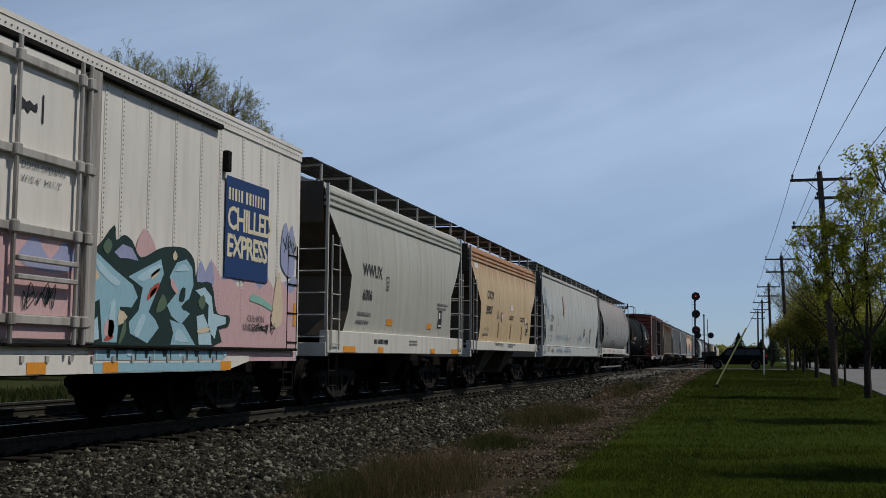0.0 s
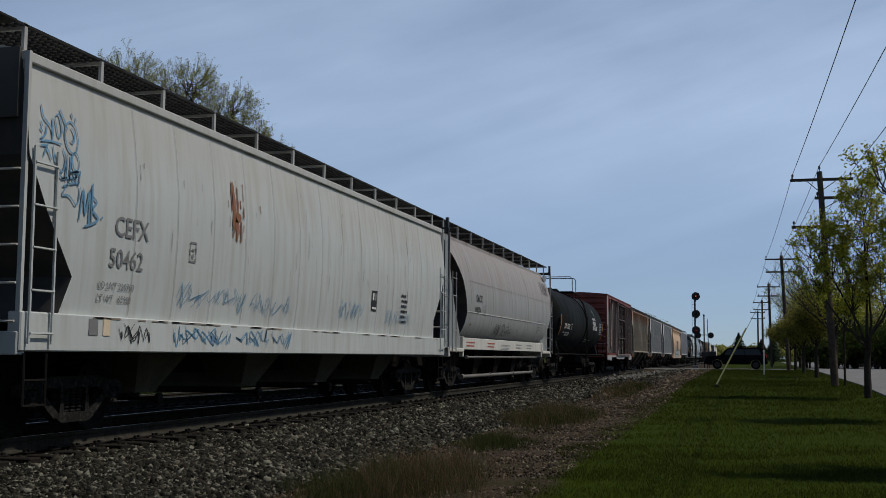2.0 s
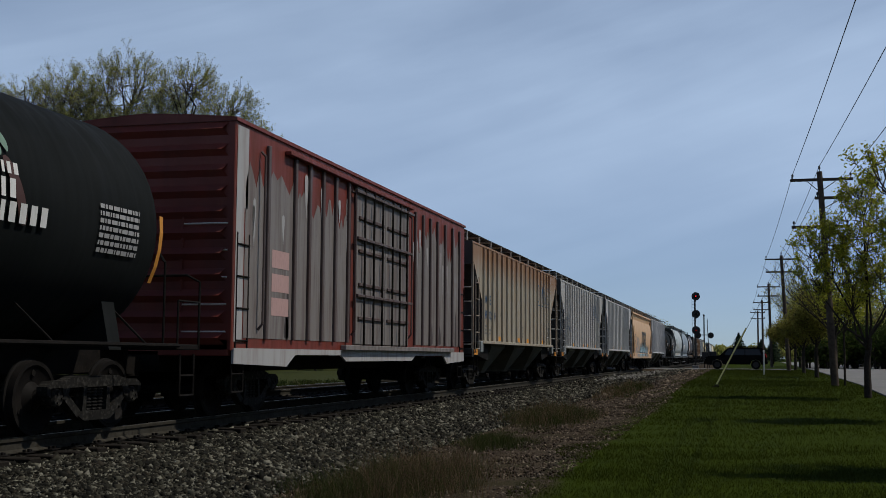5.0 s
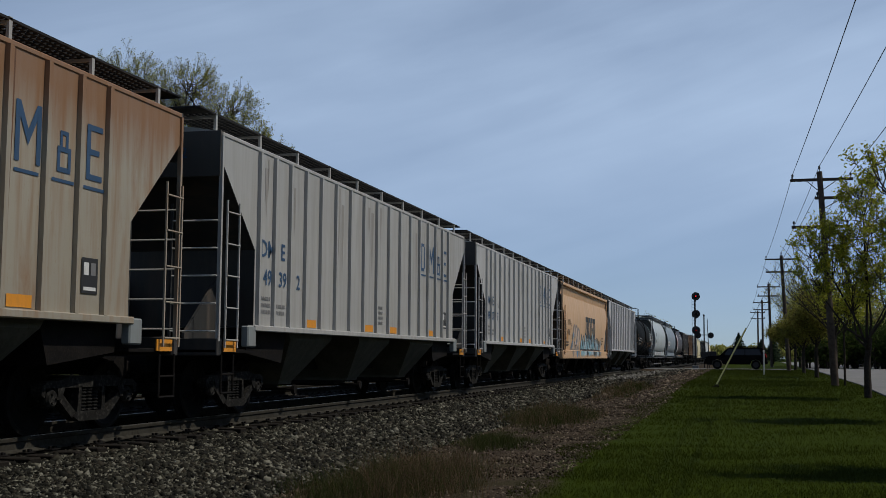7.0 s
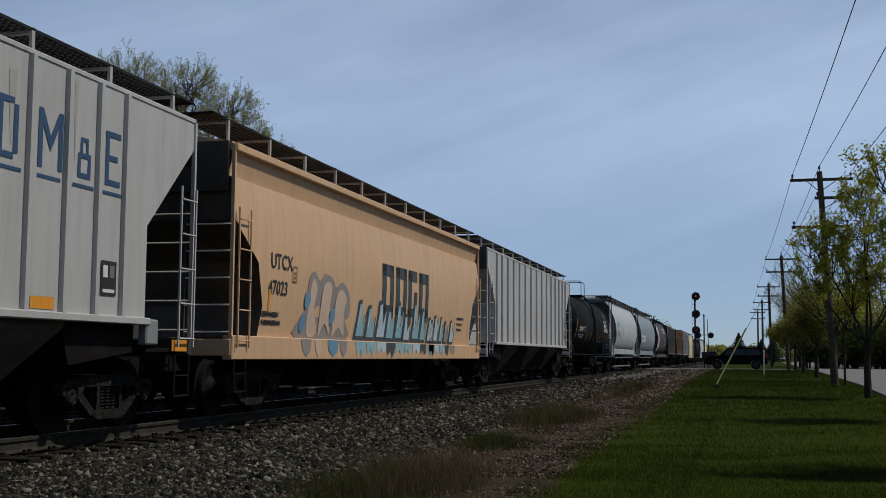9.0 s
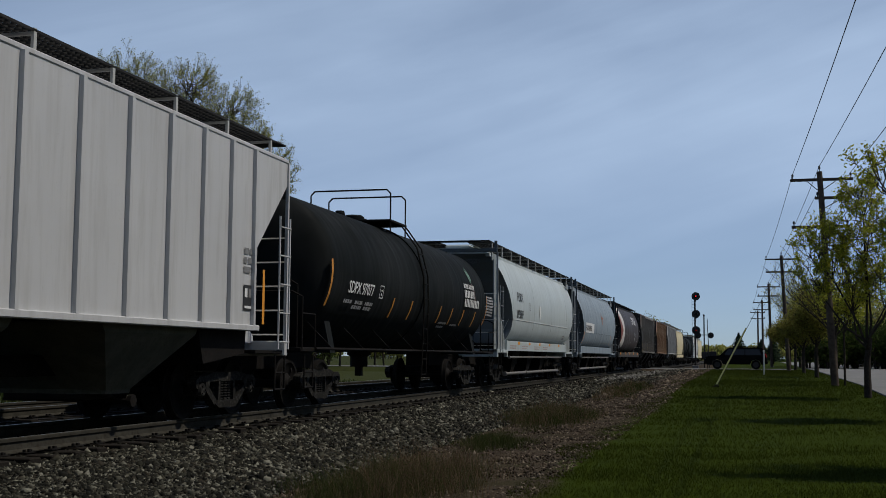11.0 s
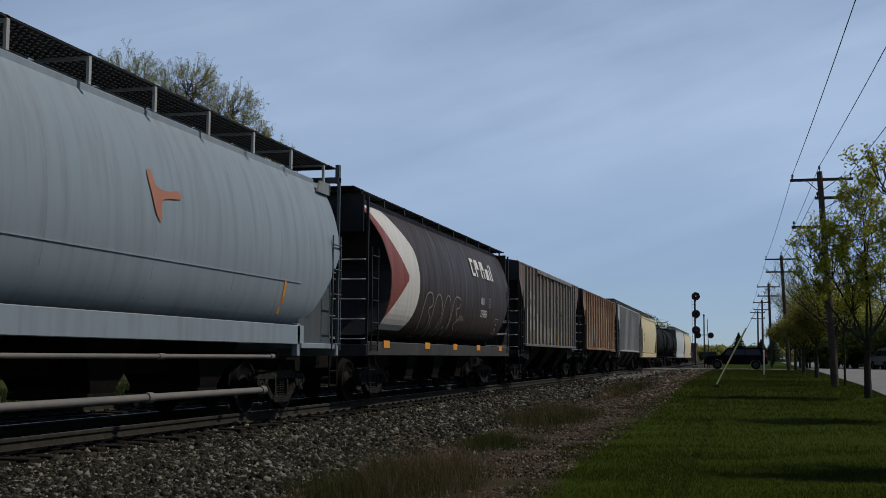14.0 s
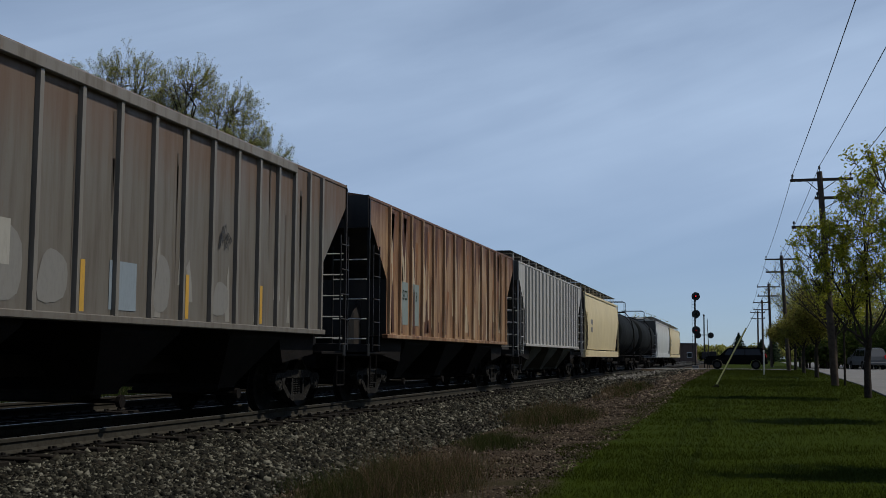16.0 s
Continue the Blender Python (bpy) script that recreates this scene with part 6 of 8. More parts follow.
M_BRUSH = leafy("brush_leaf", [(0.035, 0.055, 0.012), (0.05, 0.075, 0.018), (0.07, 0.09, 0.025)])


def woodland(name, label, x0, x1, y0, y1, count, hmin, hmax, leaf, seed, mat):
    """A far belt of trees: stems, rising twigs and loose leaf clumps, too many to count."""
    rd, rg = random.Random(seed), np.random.default_rng(seed)
    segs, tips = [], []
    for _ in range(count):
        x, y, h = rd.uniform(x0, x1), rd.uniform(y0, y1), rd.uniform(hmin, hmax)
        segs.append(((x, y, -0.3), (x + rd.uniform(-0.3, 0.3), y, h * 0.5), 0.13, 0.09))
        for _ in range(16):
            a, z0 = rd.uniform(0, 6.283), h * rd.uniform(0.15, 0.6)
            e = (x + math.cos(a) * h * rd.uniform(0.08, 0.28), y + math.sin(a) * h * 0.2, z0 + h * rd.uniform(0.15, 0.45))
            segs.append(((x, y, z0), e, 0.04, 0.015))
            for _ in range(3):
                q = (e[0] + rd.gauss(0, 0.5), e[1] + rd.gauss(0, 0.5), e[2] + rd.uniform(0, 0.9))
                segs.append((e, q, 0.018, 0.008))
                tips.append((q, (0, 0, 1)))
                tips.append((e, (0, 0, 1)))
    V, F = limb_tubes(segs, 3)
    wd = thing(name, label, "woods", kind="stuff")
    bulk("stems", V, F, M_BARK, parent=wd, kind="stuff")
    V, F = leaves(rg, tips, 5, leaf, 0.42)
    bulk("foliage", V, F, mat, parent=wd, kind="stuff")


woodland("far_woods", "belt of budding trees beyond the street", 7, 60, 126, 150, 130, 5.0, 9.5, 0.20, 5, M_BUD)
woodland("far_hedge", "dark scrubby hedge beyond the street", 6.5, 50, 116, 124, 170, 2.0, 4.4, 0.22, 6, M_BRUSH)
woodland("horizon_woods", "low line of far trees on the horizon", -160, 120, 420, 470, 330, 2.6, 5.2, 0.6, 7, M_BUD)
woodland("verge_thicket", "thicket of budding saplings beyond the tracks", -60, -34, 56, 120, 70, 4.0, 7.0, 0.14, 8, M_BUD)
woodland("verge_brush", "dense green brush beyond the far track", -52, -40, 2, 115, 420, 1.3, 2.8, 0.12, 9, M_BRUSH)
# unseen tree belts, added to hold back low sky light from the cars
woodland("unseen_street_woods", "unseen tree belt across the street, added to block low sky", 20, 38, -70, 92, 190, 9.0, 14.0, 0.42, 10, M_BUD)
woodland("unseen_back_woods", "unseen trees behind the roadside, added to block low sky", -60, 20, -75, -50, 110, 9.0, 14.0, 0.42, 11, M_BUD)

# ---------------------------------------------------------------- lettering and fittings on the cars
def put(c, s, y, z, size, mat, bold=0.0, off=0.012, spread=1.0):
    car, L, px = c
    decal(car, text_mesh(s, size, spread, bold), -L / 2 + y, z, px, mat, off)


def patch(c, y, z, w, h, mat, off=0.010, name="patch", label=""):
    car, L, px = c
    n = max(1, round(h / 0.25))
    polys = [rect(0, h * i / n, w, h / n) for i in range(n)]
    decal(car, flat(polys), -L / 2 + y, z, px, mat, off, name, label)


def print_lines(c, y, z, rows, mat, seed=1, off=0.013):
    car, L, px = c
    decal(car, bars(rows, seed), -L / 2 + y, z, px, mat, off, "fine_print")


def scrawl(c, y, z, w, h, mat, seed, strokes=7, thick=0.03, off=0.016):
    """A quick marker tag: a run of loose, broken hooks and ticks, no letters."""
    car, L, px = c
    rnd = random.Random(seed)
    polys = []
    pitch = w / strokes
    for k in range(strokes):
        x0, n = pitch * (k + 0.5), rnd.choice((4, 5, 6, 7))
        up = rnd.choice((0, 1))
        key = [(x0 + pitch * rnd.uniform(-0.9, 0.9) + 0.15 * h * ((i + up) % 2), h * (rnd.uniform(0.5, 1.0) if (i + up) % 2 else rnd.uniform(0.0, 0.4))) for i in range(n)]
        pts = []
        for i in range(n - 1):
            p0, p1, p2, p3 = (np.array(key[min(max(i + j, 0), n - 1)]) for j in (-1, 0, 1, 2))
            for q in range(4):
                u = q / 4
                pts.append(tuple(0.5 * (2 * p1 + (p2 - p0) * u + (2 * p0 - 5 * p1 + 4 * p2 - p3) * u * u + (3 * p1 - p0 - 3 * p2 + p3) * u ** 3)))
        pts.append(key[-1])
        m = len(pts) - 1
        side = []
        for i, (a, b) in enumerate(pts):
            (p, q), (r, s) = pts[max(0, i - 1)], pts[min(m, i + 1)]
            d = math.hypot(r - p, s - q) or 1
            t = 0.62 * thick * (0.4 + 0.6 * math.sin(math.pi * (i + 0.5) / (m + 1))) / 2
            side.append(((a + (s - q) / d * t, b - (r - p) / d * t), (a - (s - q) / d * t, b + (r - p) / d * t)))
        polys += [[side[i][0], side[i + 1][0], side[i + 1][1], side[i][1]] for i in range(m)]
    decal(car, flat(polys), -L / 2 + y, z, px, mat, off, "scrawled_tag")


def sprayed(c, y, z, lines, mat, thick=0.03, off=0.016):
    """Freehand strokes on a car's side; each line is a run of knots, rounded off."""
    car, L, px = c
    polys = []
    for key in lines:
        n = len(key)
        pts = []
        for i in range(n - 1):
            p0, p1, p2, p3 = (np.array(key[min(max(i + j, 0), n - 1)]) for j in (-1, 0, 1, 2))
            for q in range(4):
                u = q / 4
                pts.append(tuple(0.5 * (2 * p1 + (p2 - p0) * u + (2 * p0 - 5 * p1 + 4 * p2 - p3) * u * u + (3 * p1 - p0 - 3 * p2 + p3) * u ** 3)))
        pts.append(key[-1])
        m = len(pts) - 1
        side = []
        for i, (a, b) in enumerate(pts):
            (p, q), (r, w) = pts[max(0, i - 1)], pts[min(m, i + 1)]
            d = math.hypot(r - p, w - q) or 1
            t = thick * (0.55 + 0.45 * math.sin(math.pi * (i + 0.5) / (m + 1))) / 2
            side.append(((a + (w - q) / d * t, b - (r - p) / d * t), (a - (w - q) / d * t, b + (r - p) / d * t)))
        polys += [[side[i][0], side[i + 1][0], side[i + 1][1], side[i][1]] for i in range(m)]
    decal(car, flat(polys), -L / 2 + y, z, px, mat, off, "scrawled_tag")


def ring_of(a, b, ra, rb, n=8):
    return [(a + ra * math.cos(6.2832 * i / n), b + rb * math.sin(6.2832 * i / n)) for i in range(n + 1)]


def bubbles(c, y, z, w, h, mat, thick=0.03, off=0.03, n=4):
    """Thin outlines of swollen spray shapes in a row."""
    car, L, px = c
    polys = []
    shapes = ([(0.1, 0.1), (0.0, 0.5), (0.25, 0.95), (0.75, 1.0), (0.95, 0.75), (0.6, 0.6), (0.9, 0.35), (0.7, 0.0), (0.35, -0.05)],
              [(0.2, 0.05), (0.02, 0.45), (0.2, 0.92), (0.6, 1.0), (0.95, 0.7), (0.9, 0.25), (0.6, 0.0)],
              [(0.15, 0.0), (0.05, 0.6), (0.3, 1.0), (0.7, 0.95), (1.0, 0.5), (0.8, 0.05), (0.5, 0.25)],
              [(0.1, 0.0), (0.15, 0.95), (0.9, 1.0), (0.85, 0.78), (0.5, 0.7), (0.8, 0.45), (0.55, 0.3), (0.95, 0.05)])
    for k in range(n):
        loop = smooth_loop(shapes[k % 4], 4)
        pts = [((k + 0.95 * a) * w / n + 0.12 * h * b, b * h) for a, b in loop]
        m = len(pts)
        side = []
        for i, (a, b) in enumerate(pts):
            (p, q), (r, s) = pts[i - 1], pts[(i + 1) % m]
            d = math.hypot(r - p, s - q) or 1
            side.append(((a + (s - q) / d * thick / 2, b - (r - p) / d * thick / 2), (a - (s - q) / d * thick / 2, b + (r - p) / d * thick / 2)))
        polys += [[side[i][0], side[(i + 1) % m][0], side[(i + 1) % m][1], side[i][1]] for i in range(m)]
    decal(car, flat(polys), -L / 2 + y, z, px, mat, off, "scrawled_tag")


def blob(c, pts, mat, y=0.0, z=0.0, sx=1.0, sz=1.0, off=0.014, name="sprayed_shape", k=3):
    car, L, px = c
    decal(car, flat([[(a * sx, b * sz) for a, b in smooth_loop(pts, k)]]), -L / 2 + y, z, px, mat, off, name)


def panel_text(c, n, chars, first, z, size, mat, bold=0.0):
    """One character or two to a panel between the stakes."""
    car, L, px = c
    ys = rib_rows(L, n)
    for i, s in enumerate(chars):
        if s.strip():
            me = text_mesh(s, size, 1.0, bold)
            xs = [v.co.x for v in me.vertices]
            mid = (ys[first + i] + ys[first + i + 1]) / 2
            decal(car, me, mid + 0.09 - (min(xs) + max(xs)) / 2, z, px, mat, 0.008)


def panel_box(c, n, k, z, h, mat, share=0.7):
    car, L, px = c
    ys = rib_rows(L, n)
    w = (ys[k + 1] - ys[k] - 0.16) * share
    decal(car, flat([rect(0, 0, w, h)]), (ys[k] + ys[k + 1]) / 2 - w / 2, z, px, mat, 0.008, "patch")


def plate_box(c, y, z, s=0.42):
    """The black-and-white stencil block with its two white cells."""
    patch(c, y, z, s, s * 1.2, INK, 0.012, "stencil_block")
    patch(c, y + s * 0.12, z + s * 0.62, s * 0.3, s * 0.42, WHITE, 0.016)
    patch(c, y + s * 0.55, z + s * 0.62, s * 0.3, s * 0.42, INKGREY, 0.016)
    patch(c, y + s * 0.12, z + s * 0.1, s * 0.76, s * 0.12, WHITE, 0.016)


def frame_box(c, y, z, w, h, mat, t=0.02):
    car, L, px = c
    decal(car, flat([rect(0, 0, w, t), rect(0, h - t, w, t), rect(0, t, t, h - 2 * t), rect(w - t, t, t, h - 2 * t), rect(w * 0.3, h * 0.55, w * 0.4, h * 0.1), rect(w * 0.38, h * 0.2, w * 0.24, h * 0.2)]), -L / 2 + y, z, px, mat, 0.012, "stencil_frame")


def block_words(words, h, gap=0.28):
    """Words of a company's mark as letter-sized plain blocks."""
    rnd = random.Random(len(words) * 7 + sum(words))
    out, x = [], 0.0
    for n in words:
        for _ in range(n):
            w = h * rnd.choice((0.22, 0.30, 0.34))
            out.append(rect(x, 0, w, h))
            x += w + h * 0.22
        x += h * gap
    return out, x


def company(c, y, z, words, h, mat, off, width=None):
    car, L, px = c
    polys, w = block_words(words, h)
    k = (width or w) / w
    decal(car, flat([[(a * k, b) for a, b in p] for p in polys]), -L / 2 + y, z, px, mat, off, "company_mark")


# --- refrigerator car
def reefer_details(c):
    car, L, px = c
    lo = -L / 2
    hw = px(0)
    steel = paint("door_gear_grey", (0.42, 0.40, 0.37), dirt=(0.10, 0.08, 0.065), wash=0.9, seed=30)
    for i, y in enumerate((9.70, 10.12, 10.82, 11.55, 12.33, 12.96, 13.78, 14.49, 15.22)):
        part("sheet_lap", Solid().box(hw, hw + 0.008, lo + y - 0.05, lo + y + 0.05, 1.2, 4.42), P_REEFER, car)
        rv = Solid()
        for k in range(52):
            z = 1.25 + k * 0.061
            rv.add([(hw + 0.008, lo + y - 0.030, z), (hw + 0.008, lo + y - 0.006, z), (hw + 0.008, lo + y - 0.018, z + 0.024), (hw + 0.022, lo + y - 0.018, z + 0.010)], [(0, 1, 3), (1, 2, 3), (2, 0, 3)])
        tagged(part("rivet_row", rv, INKGREY, car), kind="stuff")
    part("eave_lap", Solid().box(hw, hw + 0.02, lo, -lo, 4.42, 4.60, 0.006), P_REEFER, car)
    tr = Solid()
    for k in range(150):
        y = lo + 0.1 + k * (L - 0.2) / 150
        tr.box(hw + 0.02, hw + 0.032, y, y + 0.02, 4.50, 4.52)
    tagged(part("rivet_row", tr, INKGREY, car), kind="stuff")
    part("door_track", Solid().box(hw, hw + 0.10, lo + 3.0, lo + 12.85, 4.36, 4.43, 0.01), M_STEEL, car, "dark upper door track")
    part("lower_track", Solid().box(hw, hw + 0.09, lo + 0.4, lo + 16.0, 1.07, 1.11, 0.008), M_STEEL, car)
    # plug door with lock rods and cross rails
    door = part("door", Solid().box(hw, hw + 0.07, lo + 5.3, lo + 9.15, 1.14, 4.34, 0.02), P_REEFER, car, "white plug door with lock rods")
    for z in (4.18, 3.16, 2.34, 1.36):
        part("door_rail", Solid().box(hw + 0.07, hw + 0.13, lo + 5.3, lo + 9.3, z - 0.05, z + 0.05, 0.01), steel, door)
    for y in (5.6, 6.8, 7.72, 8.93, 9.12):
        part("lock_rod", Solid().tube((hw + 0.14, lo + y, 1.1), (hw + 0.14, lo + y, 4.4), 0.028, 8), steel, door)
        for z in (4.18, 3.16, 2.34, 1.36):
            part("rod_bracket", Solid().box(hw + 0.1, hw + 0.18, lo + y - 0.06, lo + y + 0.06, z - 0.07, z + 0.07, 0.015), steel, door)
    part("door_post", Solid().box(hw, hw + 0.11, lo + 9.22, lo + 9.42, 1.12, 4.40, 0.012), steel, car)
    part("lever", Solid().box(hw + 0.14, hw + 0.2, lo + 7.75, lo + 8.9, 1.98, 2.04, 0.01), steel, door)
    part("lever", Solid().box(hw + 0.14, hw + 0.2, lo + 7.75, lo + 8.9, 1.78, 1.84, 0.01), steel, door)
    part("vent_cover", Solid().box(hw, hw + 0.10, lo + 13.02, lo + 13.15, 3.76, 4.08, 0.015), M_STEEL, car)
    # deep sill that steps up towards the truck
    for s in (-1, 1):
        part("sill_skirt", Solid().prism([(lo + 2.1, 0.98), (lo + 2.1, 0.90), (lo + 2.95, 0.76), (lo + 13.25, 0.76), (lo + 14.1, 0.90), (lo + 14.1, 0.98)], s * hw - 0.03, s * hw + 0.03), P_REEFER, car)
    for y in (7.0, 8.2, 9.75, 13.05):
        patch(c, y, 0.77, 0.36, 0.13, ORANGE, 0.036, "reflector")
    for k in range(22):
        y = lo + 2.9 + k * 0.47
        part("skirt_tab", Solid().box(hw + 0.03, hw + 0.05, y, y + 0.06, 0.90, 0.97), steel, car)
    # blue sign with cream words
    patch(c, 13.12, 2.17, 1.64, 1.55, NAVY, 0.030, "sign_panel", "dark blue sign panel")
    cream = plain("cream_words", (0.72, 0.66, 0.48))
    company(c, 13.2, 3.36, (5, 7), 0.19, cream, 0.034, 1.5)
    put(c, "CHILLED", 13.17, 2.92, 0.50, cream, 0.010, 0.034, 0.86)
    put(c, "EXPRESS", 13.17, 2.50, 0.48, cream, 0.014, 0.034, 0.84)
    # sprayed lower side: pink ground with a ragged top, then letters
    rnd = random.Random(4)
    def ground(y0, y1, base, amp, mat, off, seed):
        r = random.Random(seed)
        ph = [r.uniform(0, 6.28) for _ in range(4)]
        n = 46
        top = []
        for i in range(n + 1):
            a = y0 + (y1 - y0) * i / n
            f = abs(math.sin(2.3 * a + ph[0])) * 0.6 + 0.3 * math.sin(5.1 * a + ph[1]) + 0.2 * math.sin(9 * a + ph[2])
            top.append((a, base + amp * f))
        polys = [[(top[i][0], 1.115), (top[i + 1][0], 1.115), top[i + 1], top[i]] for i in range(n)]
        decal(car, flat(polys), lo, 0, px, mat, off, "sprayed_ground")
        decal(car, flat([[(top[i][0], 0.90), (top[i + 1][0], 0.90), (top[i + 1][0], 1.06), (top[i][0], 1.06)] for i in range(n)]), lo, 0, px, mat, off, "sprayed_ground")
    ground(9.45, 16.1, 2.0, 0.42, PINK, 0.012, 2)
    ground(12.4, 16.15, 1.95, 0.5, LILAC, 0.0105, 9)
    for y0, y1 in ((5.4, 9.1),):
        decal(car, flat([rect(y0, 1.16, y1 - y0, 0.15), rect(y0, 1.42, y1 - y0, 0.86)]), lo, 0, (lambda z: hw + 0.07), PINK, 0.004, "sprayed_ground")
        decal(car, flat([smooth_loop([(7.9, 2.0), (8.2, 2.28), (8.5, 2.05), (8.8, 2.28), (9.05, 2.0), (8.5, 1.9)], 3)]), lo, 0, (lambda z: hw + 0.07), LILAC, 0.007, "sprayed_shape")
    # dark outline behind, pale blue letters in front, accents last
    def spray(pts, mat, off, k=2, name="sprayed_shape"):
        blob(c, pts, mat, 9.5, 1.14, 1.0, 1.0, off, name, k)
    spray([(0.97, 1.15), (1.18, 1.50), (1.48, 1.32), (1.52, 1.12), (1.13, 1.05)], PINK, 0.0165)
    spray([(2.72, 0.85), (2.85, 1.22), (3.02, 1.05), (3.2, 1.26), (3.3, 0.9), (3.0, 0.8)], LILAC, 0.0165)
    spray([(-0.17, 1.18), (-0.04, 1.3), (0.07, 1.16), (0.44, 1.46), (0.5, 1.28), (0.69, 1.36), (0.9, 1.3), (1.13, 1.11), (1.58, 1.26), (1.89, 1.32), (2.35, 1.34), (2.64, 1.2), (2.75, 0.9), (3.22, 0.9), (3.42, 0.48), (3.85, 0.45), (3.82, 0.28), (3.5, 0.22), (3.32, -0.02), (-0.07, -0.02)], DEEPGREEN, 0.018, 3, "sprayed_outline")
    bright = plain("bright_sky_spray", (0.44, 0.63, 0.72))
    for pts, mat in (([(-0.08, 1.14), (0.44, 0.92), (0.94, 0.74), (1.07, 0.59), (0.92, 0.45), (0.64, 0.45), (0.58, 0.0), (0.24, 0.0), (0.15, 0.52), (-0.03, 0.45)], TEAL),
                     ([(0.82, 0.84), (1.66, 1.13), (1.75, 0.94), (1.36, 0.41), (1.54, 0.32), (1.65, 0.21), (1.35, 0.0), (0.9, 0.12), (0.86, 0.26), (1.1, 0.42), (1.19, 0.72)], TEAL),
                     ([(1.91, 0.91), (2.11, 1.12), (2.4, 1.19), (2.58, 1.08), (2.63, 0.84), (2.5, 0.63), (2.31, 0.5), (2.54, 0.43), (2.28, 0.27), (1.99, 0.38), (1.86, 0.52), (2.11, 0.69)], TEAL),
                     ([(1.95, 0.33), (2.36, 0.27), (2.73, -0.01), (1.99, -0.01), (2.06, 0.15)], TEAL),
                     ([(2.70, 0.77), (2.99, 0.83), (3.22, 0.71), (3.3, 0.46), (3.73, 0.42), (3.72, 0.32), (3.43, 0.27), (3.36, 0.09), (3.12, 0.21), (3.13, 0.58)], bright),
                     ([(2.75, 0.4), (2.97, 0.44), (3.2, 0.21), (3.26, 0.0), (2.84, 0.0)], bright),
                     ([(0.46, 1.12), (0.66, 1.24), (0.89, 1.21), (1.06, 1.06), (0.81, 1.07), (0.6, 1.06)], LILAC),
                     ([(-0.04, 0.2), (0.12, 0.31), (0.17, 0.04), (-0.05, 0.0)], bright)):
        spray(pts, mat, 0.022, 1)
    olive = plain("olive_spray", (0.10, 0.16, 0.10))
    for pts, mat in (([(0.03, 1.02), (0.4, 0.84), (0.62, 0.76), (0.5, 0.70), (0.12, 0.86)], bright), ([(1.05, 0.86), (1.6, 1.06), (1.64, 0.98), (1.2, 0.80)], bright), ([(2.06, 1.0), (2.3, 1.12), (2.5, 1.04), (2.3, 1.02)], bright),
                     ([(0.36, 0.1), (0.42, 0.5), (0.52, 0.5), (0.5, 0.1)], bright), ([(1.0, 0.14), (1.2, 0.38), (1.28, 0.32), (1.1, 0.08)], bright), ([(2.1, 0.05), (2.2, 0.22), (2.4, 0.12), (2.5, 0.03)], bright),
                     ([(1.3, 0.55), (1.38, 0.71), (1.62, 0.82), (1.57, 0.7)], REDSPRAY), ([(1.37, 0.60), (1.42, 0.69), (1.55, 0.75), (1.52, 0.68)], TEAL), ([(2.25, 0.76), (2.38, 0.78), (2.35, 0.6), (2.19, 0.6)], DEEPGREEN),
                     ([(0.61, 0.41), (0.82, 0.33), (0.61, 0.21)], CREAMSPRAY), ([(-0.04, 0.91), (0.12, 0.82), (0.09, 0.75), (-0.04, 0.78)], CREAMSPRAY), ([(1.40, 0.91), (1.63, 1.01), (1.59, 0.93), (1.43, 0.84)], CREAMSPRAY),
                     ([(1.98, 0.9), (2.17, 0.73), (2.11, 0.69), (1.95, 0.8)], PINK), ([(2.80, 0.22), (3.12, 0.25), (3.15, 0.19), (2.81, 0.16)], CREAMSPRAY), ([(0.30, 0.25), (0.48, 0.27), (0.49, 0.11), (0.28, 0.08)], PINK),
                     ([(0.8, 0.16), (0.67, 0.0), (0.62, 0.0), (0.75, 0.3)], olive), ([(1.73, 0.67), (1.86, 0.52), (1.66, 0.42), (1.55, 0.44)], olive), ([(2.44, 0.47), (2.27, 0.52), (2.53, 0.65)], DEEPGREEN),
                     ([(0.18, 1.16), (0.3, 1.28), (0.4, 1.2), (0.3, 1.08)], olive), ([(2.78, 0.62), (2.95, 0.72), (3.02, 0.6), (2.9, 0.5)], olive), ([(1.98, 1.2), (2.05, 1.28), (2.12, 1.2), (2.04, 1.14)], CREAMSPRAY), ([(0.3, 0.06), (0.46, 0.1), (0.48, 0.05), (0.3, 0.01)], REDSPRAY)):
        spray(pts, mat, 0.026, 2, "spray_highlight")
    # runs of paint over the sill
    for i in range(16):
        a, w, h = 9.58 + i * 0.235, (0.03, 0.10, 0.05, 0.16)[i % 4], (0.13, 0.08, 0.13, 0.10)[(i * 3) % 4]
        decal(car, flat([[(a, 1.05), (a + w, 1.05), (a + w * 0.8, 1.05 - h), (a + w * 0.3, 1.05 - h)]]), lo, 0, px, DEEPGREEN if i % 3 else bright, 0.040, "paint_run")
    decal(car, flat([rect(9.55, 0.77, 3.6, 0.12), rect(9.55, 0.92, 3.6, 0.12)]), lo, 0, px, TEAL, 0.035, "sprayed_ground")
    blob(c, [(0.0, 0.0), (0.05, 0.5), (0.2, 0.72), (0.35, 0.55), (0.5, 0.7), (0.62, 0.3), (0.6, -0.15), (0.3, -0.2)], LILAC, 15.35, 2.55, 1, 1, 0.016)
    scrawl(c, 15.4, 2.7, 0.6, 0.4, DEEPGREEN, 5, 4, 0.03, 0.020)
    scrawl(c, 14.2, 1.32, 0.9, 0.22, DEEPGREEN, 6, 5, 0.025, 0.020)
    scrawl(c, 7.95, 1.45, 0.7, 0.4, DEEPGREEN, 7, 4, 0.03, 0.09)
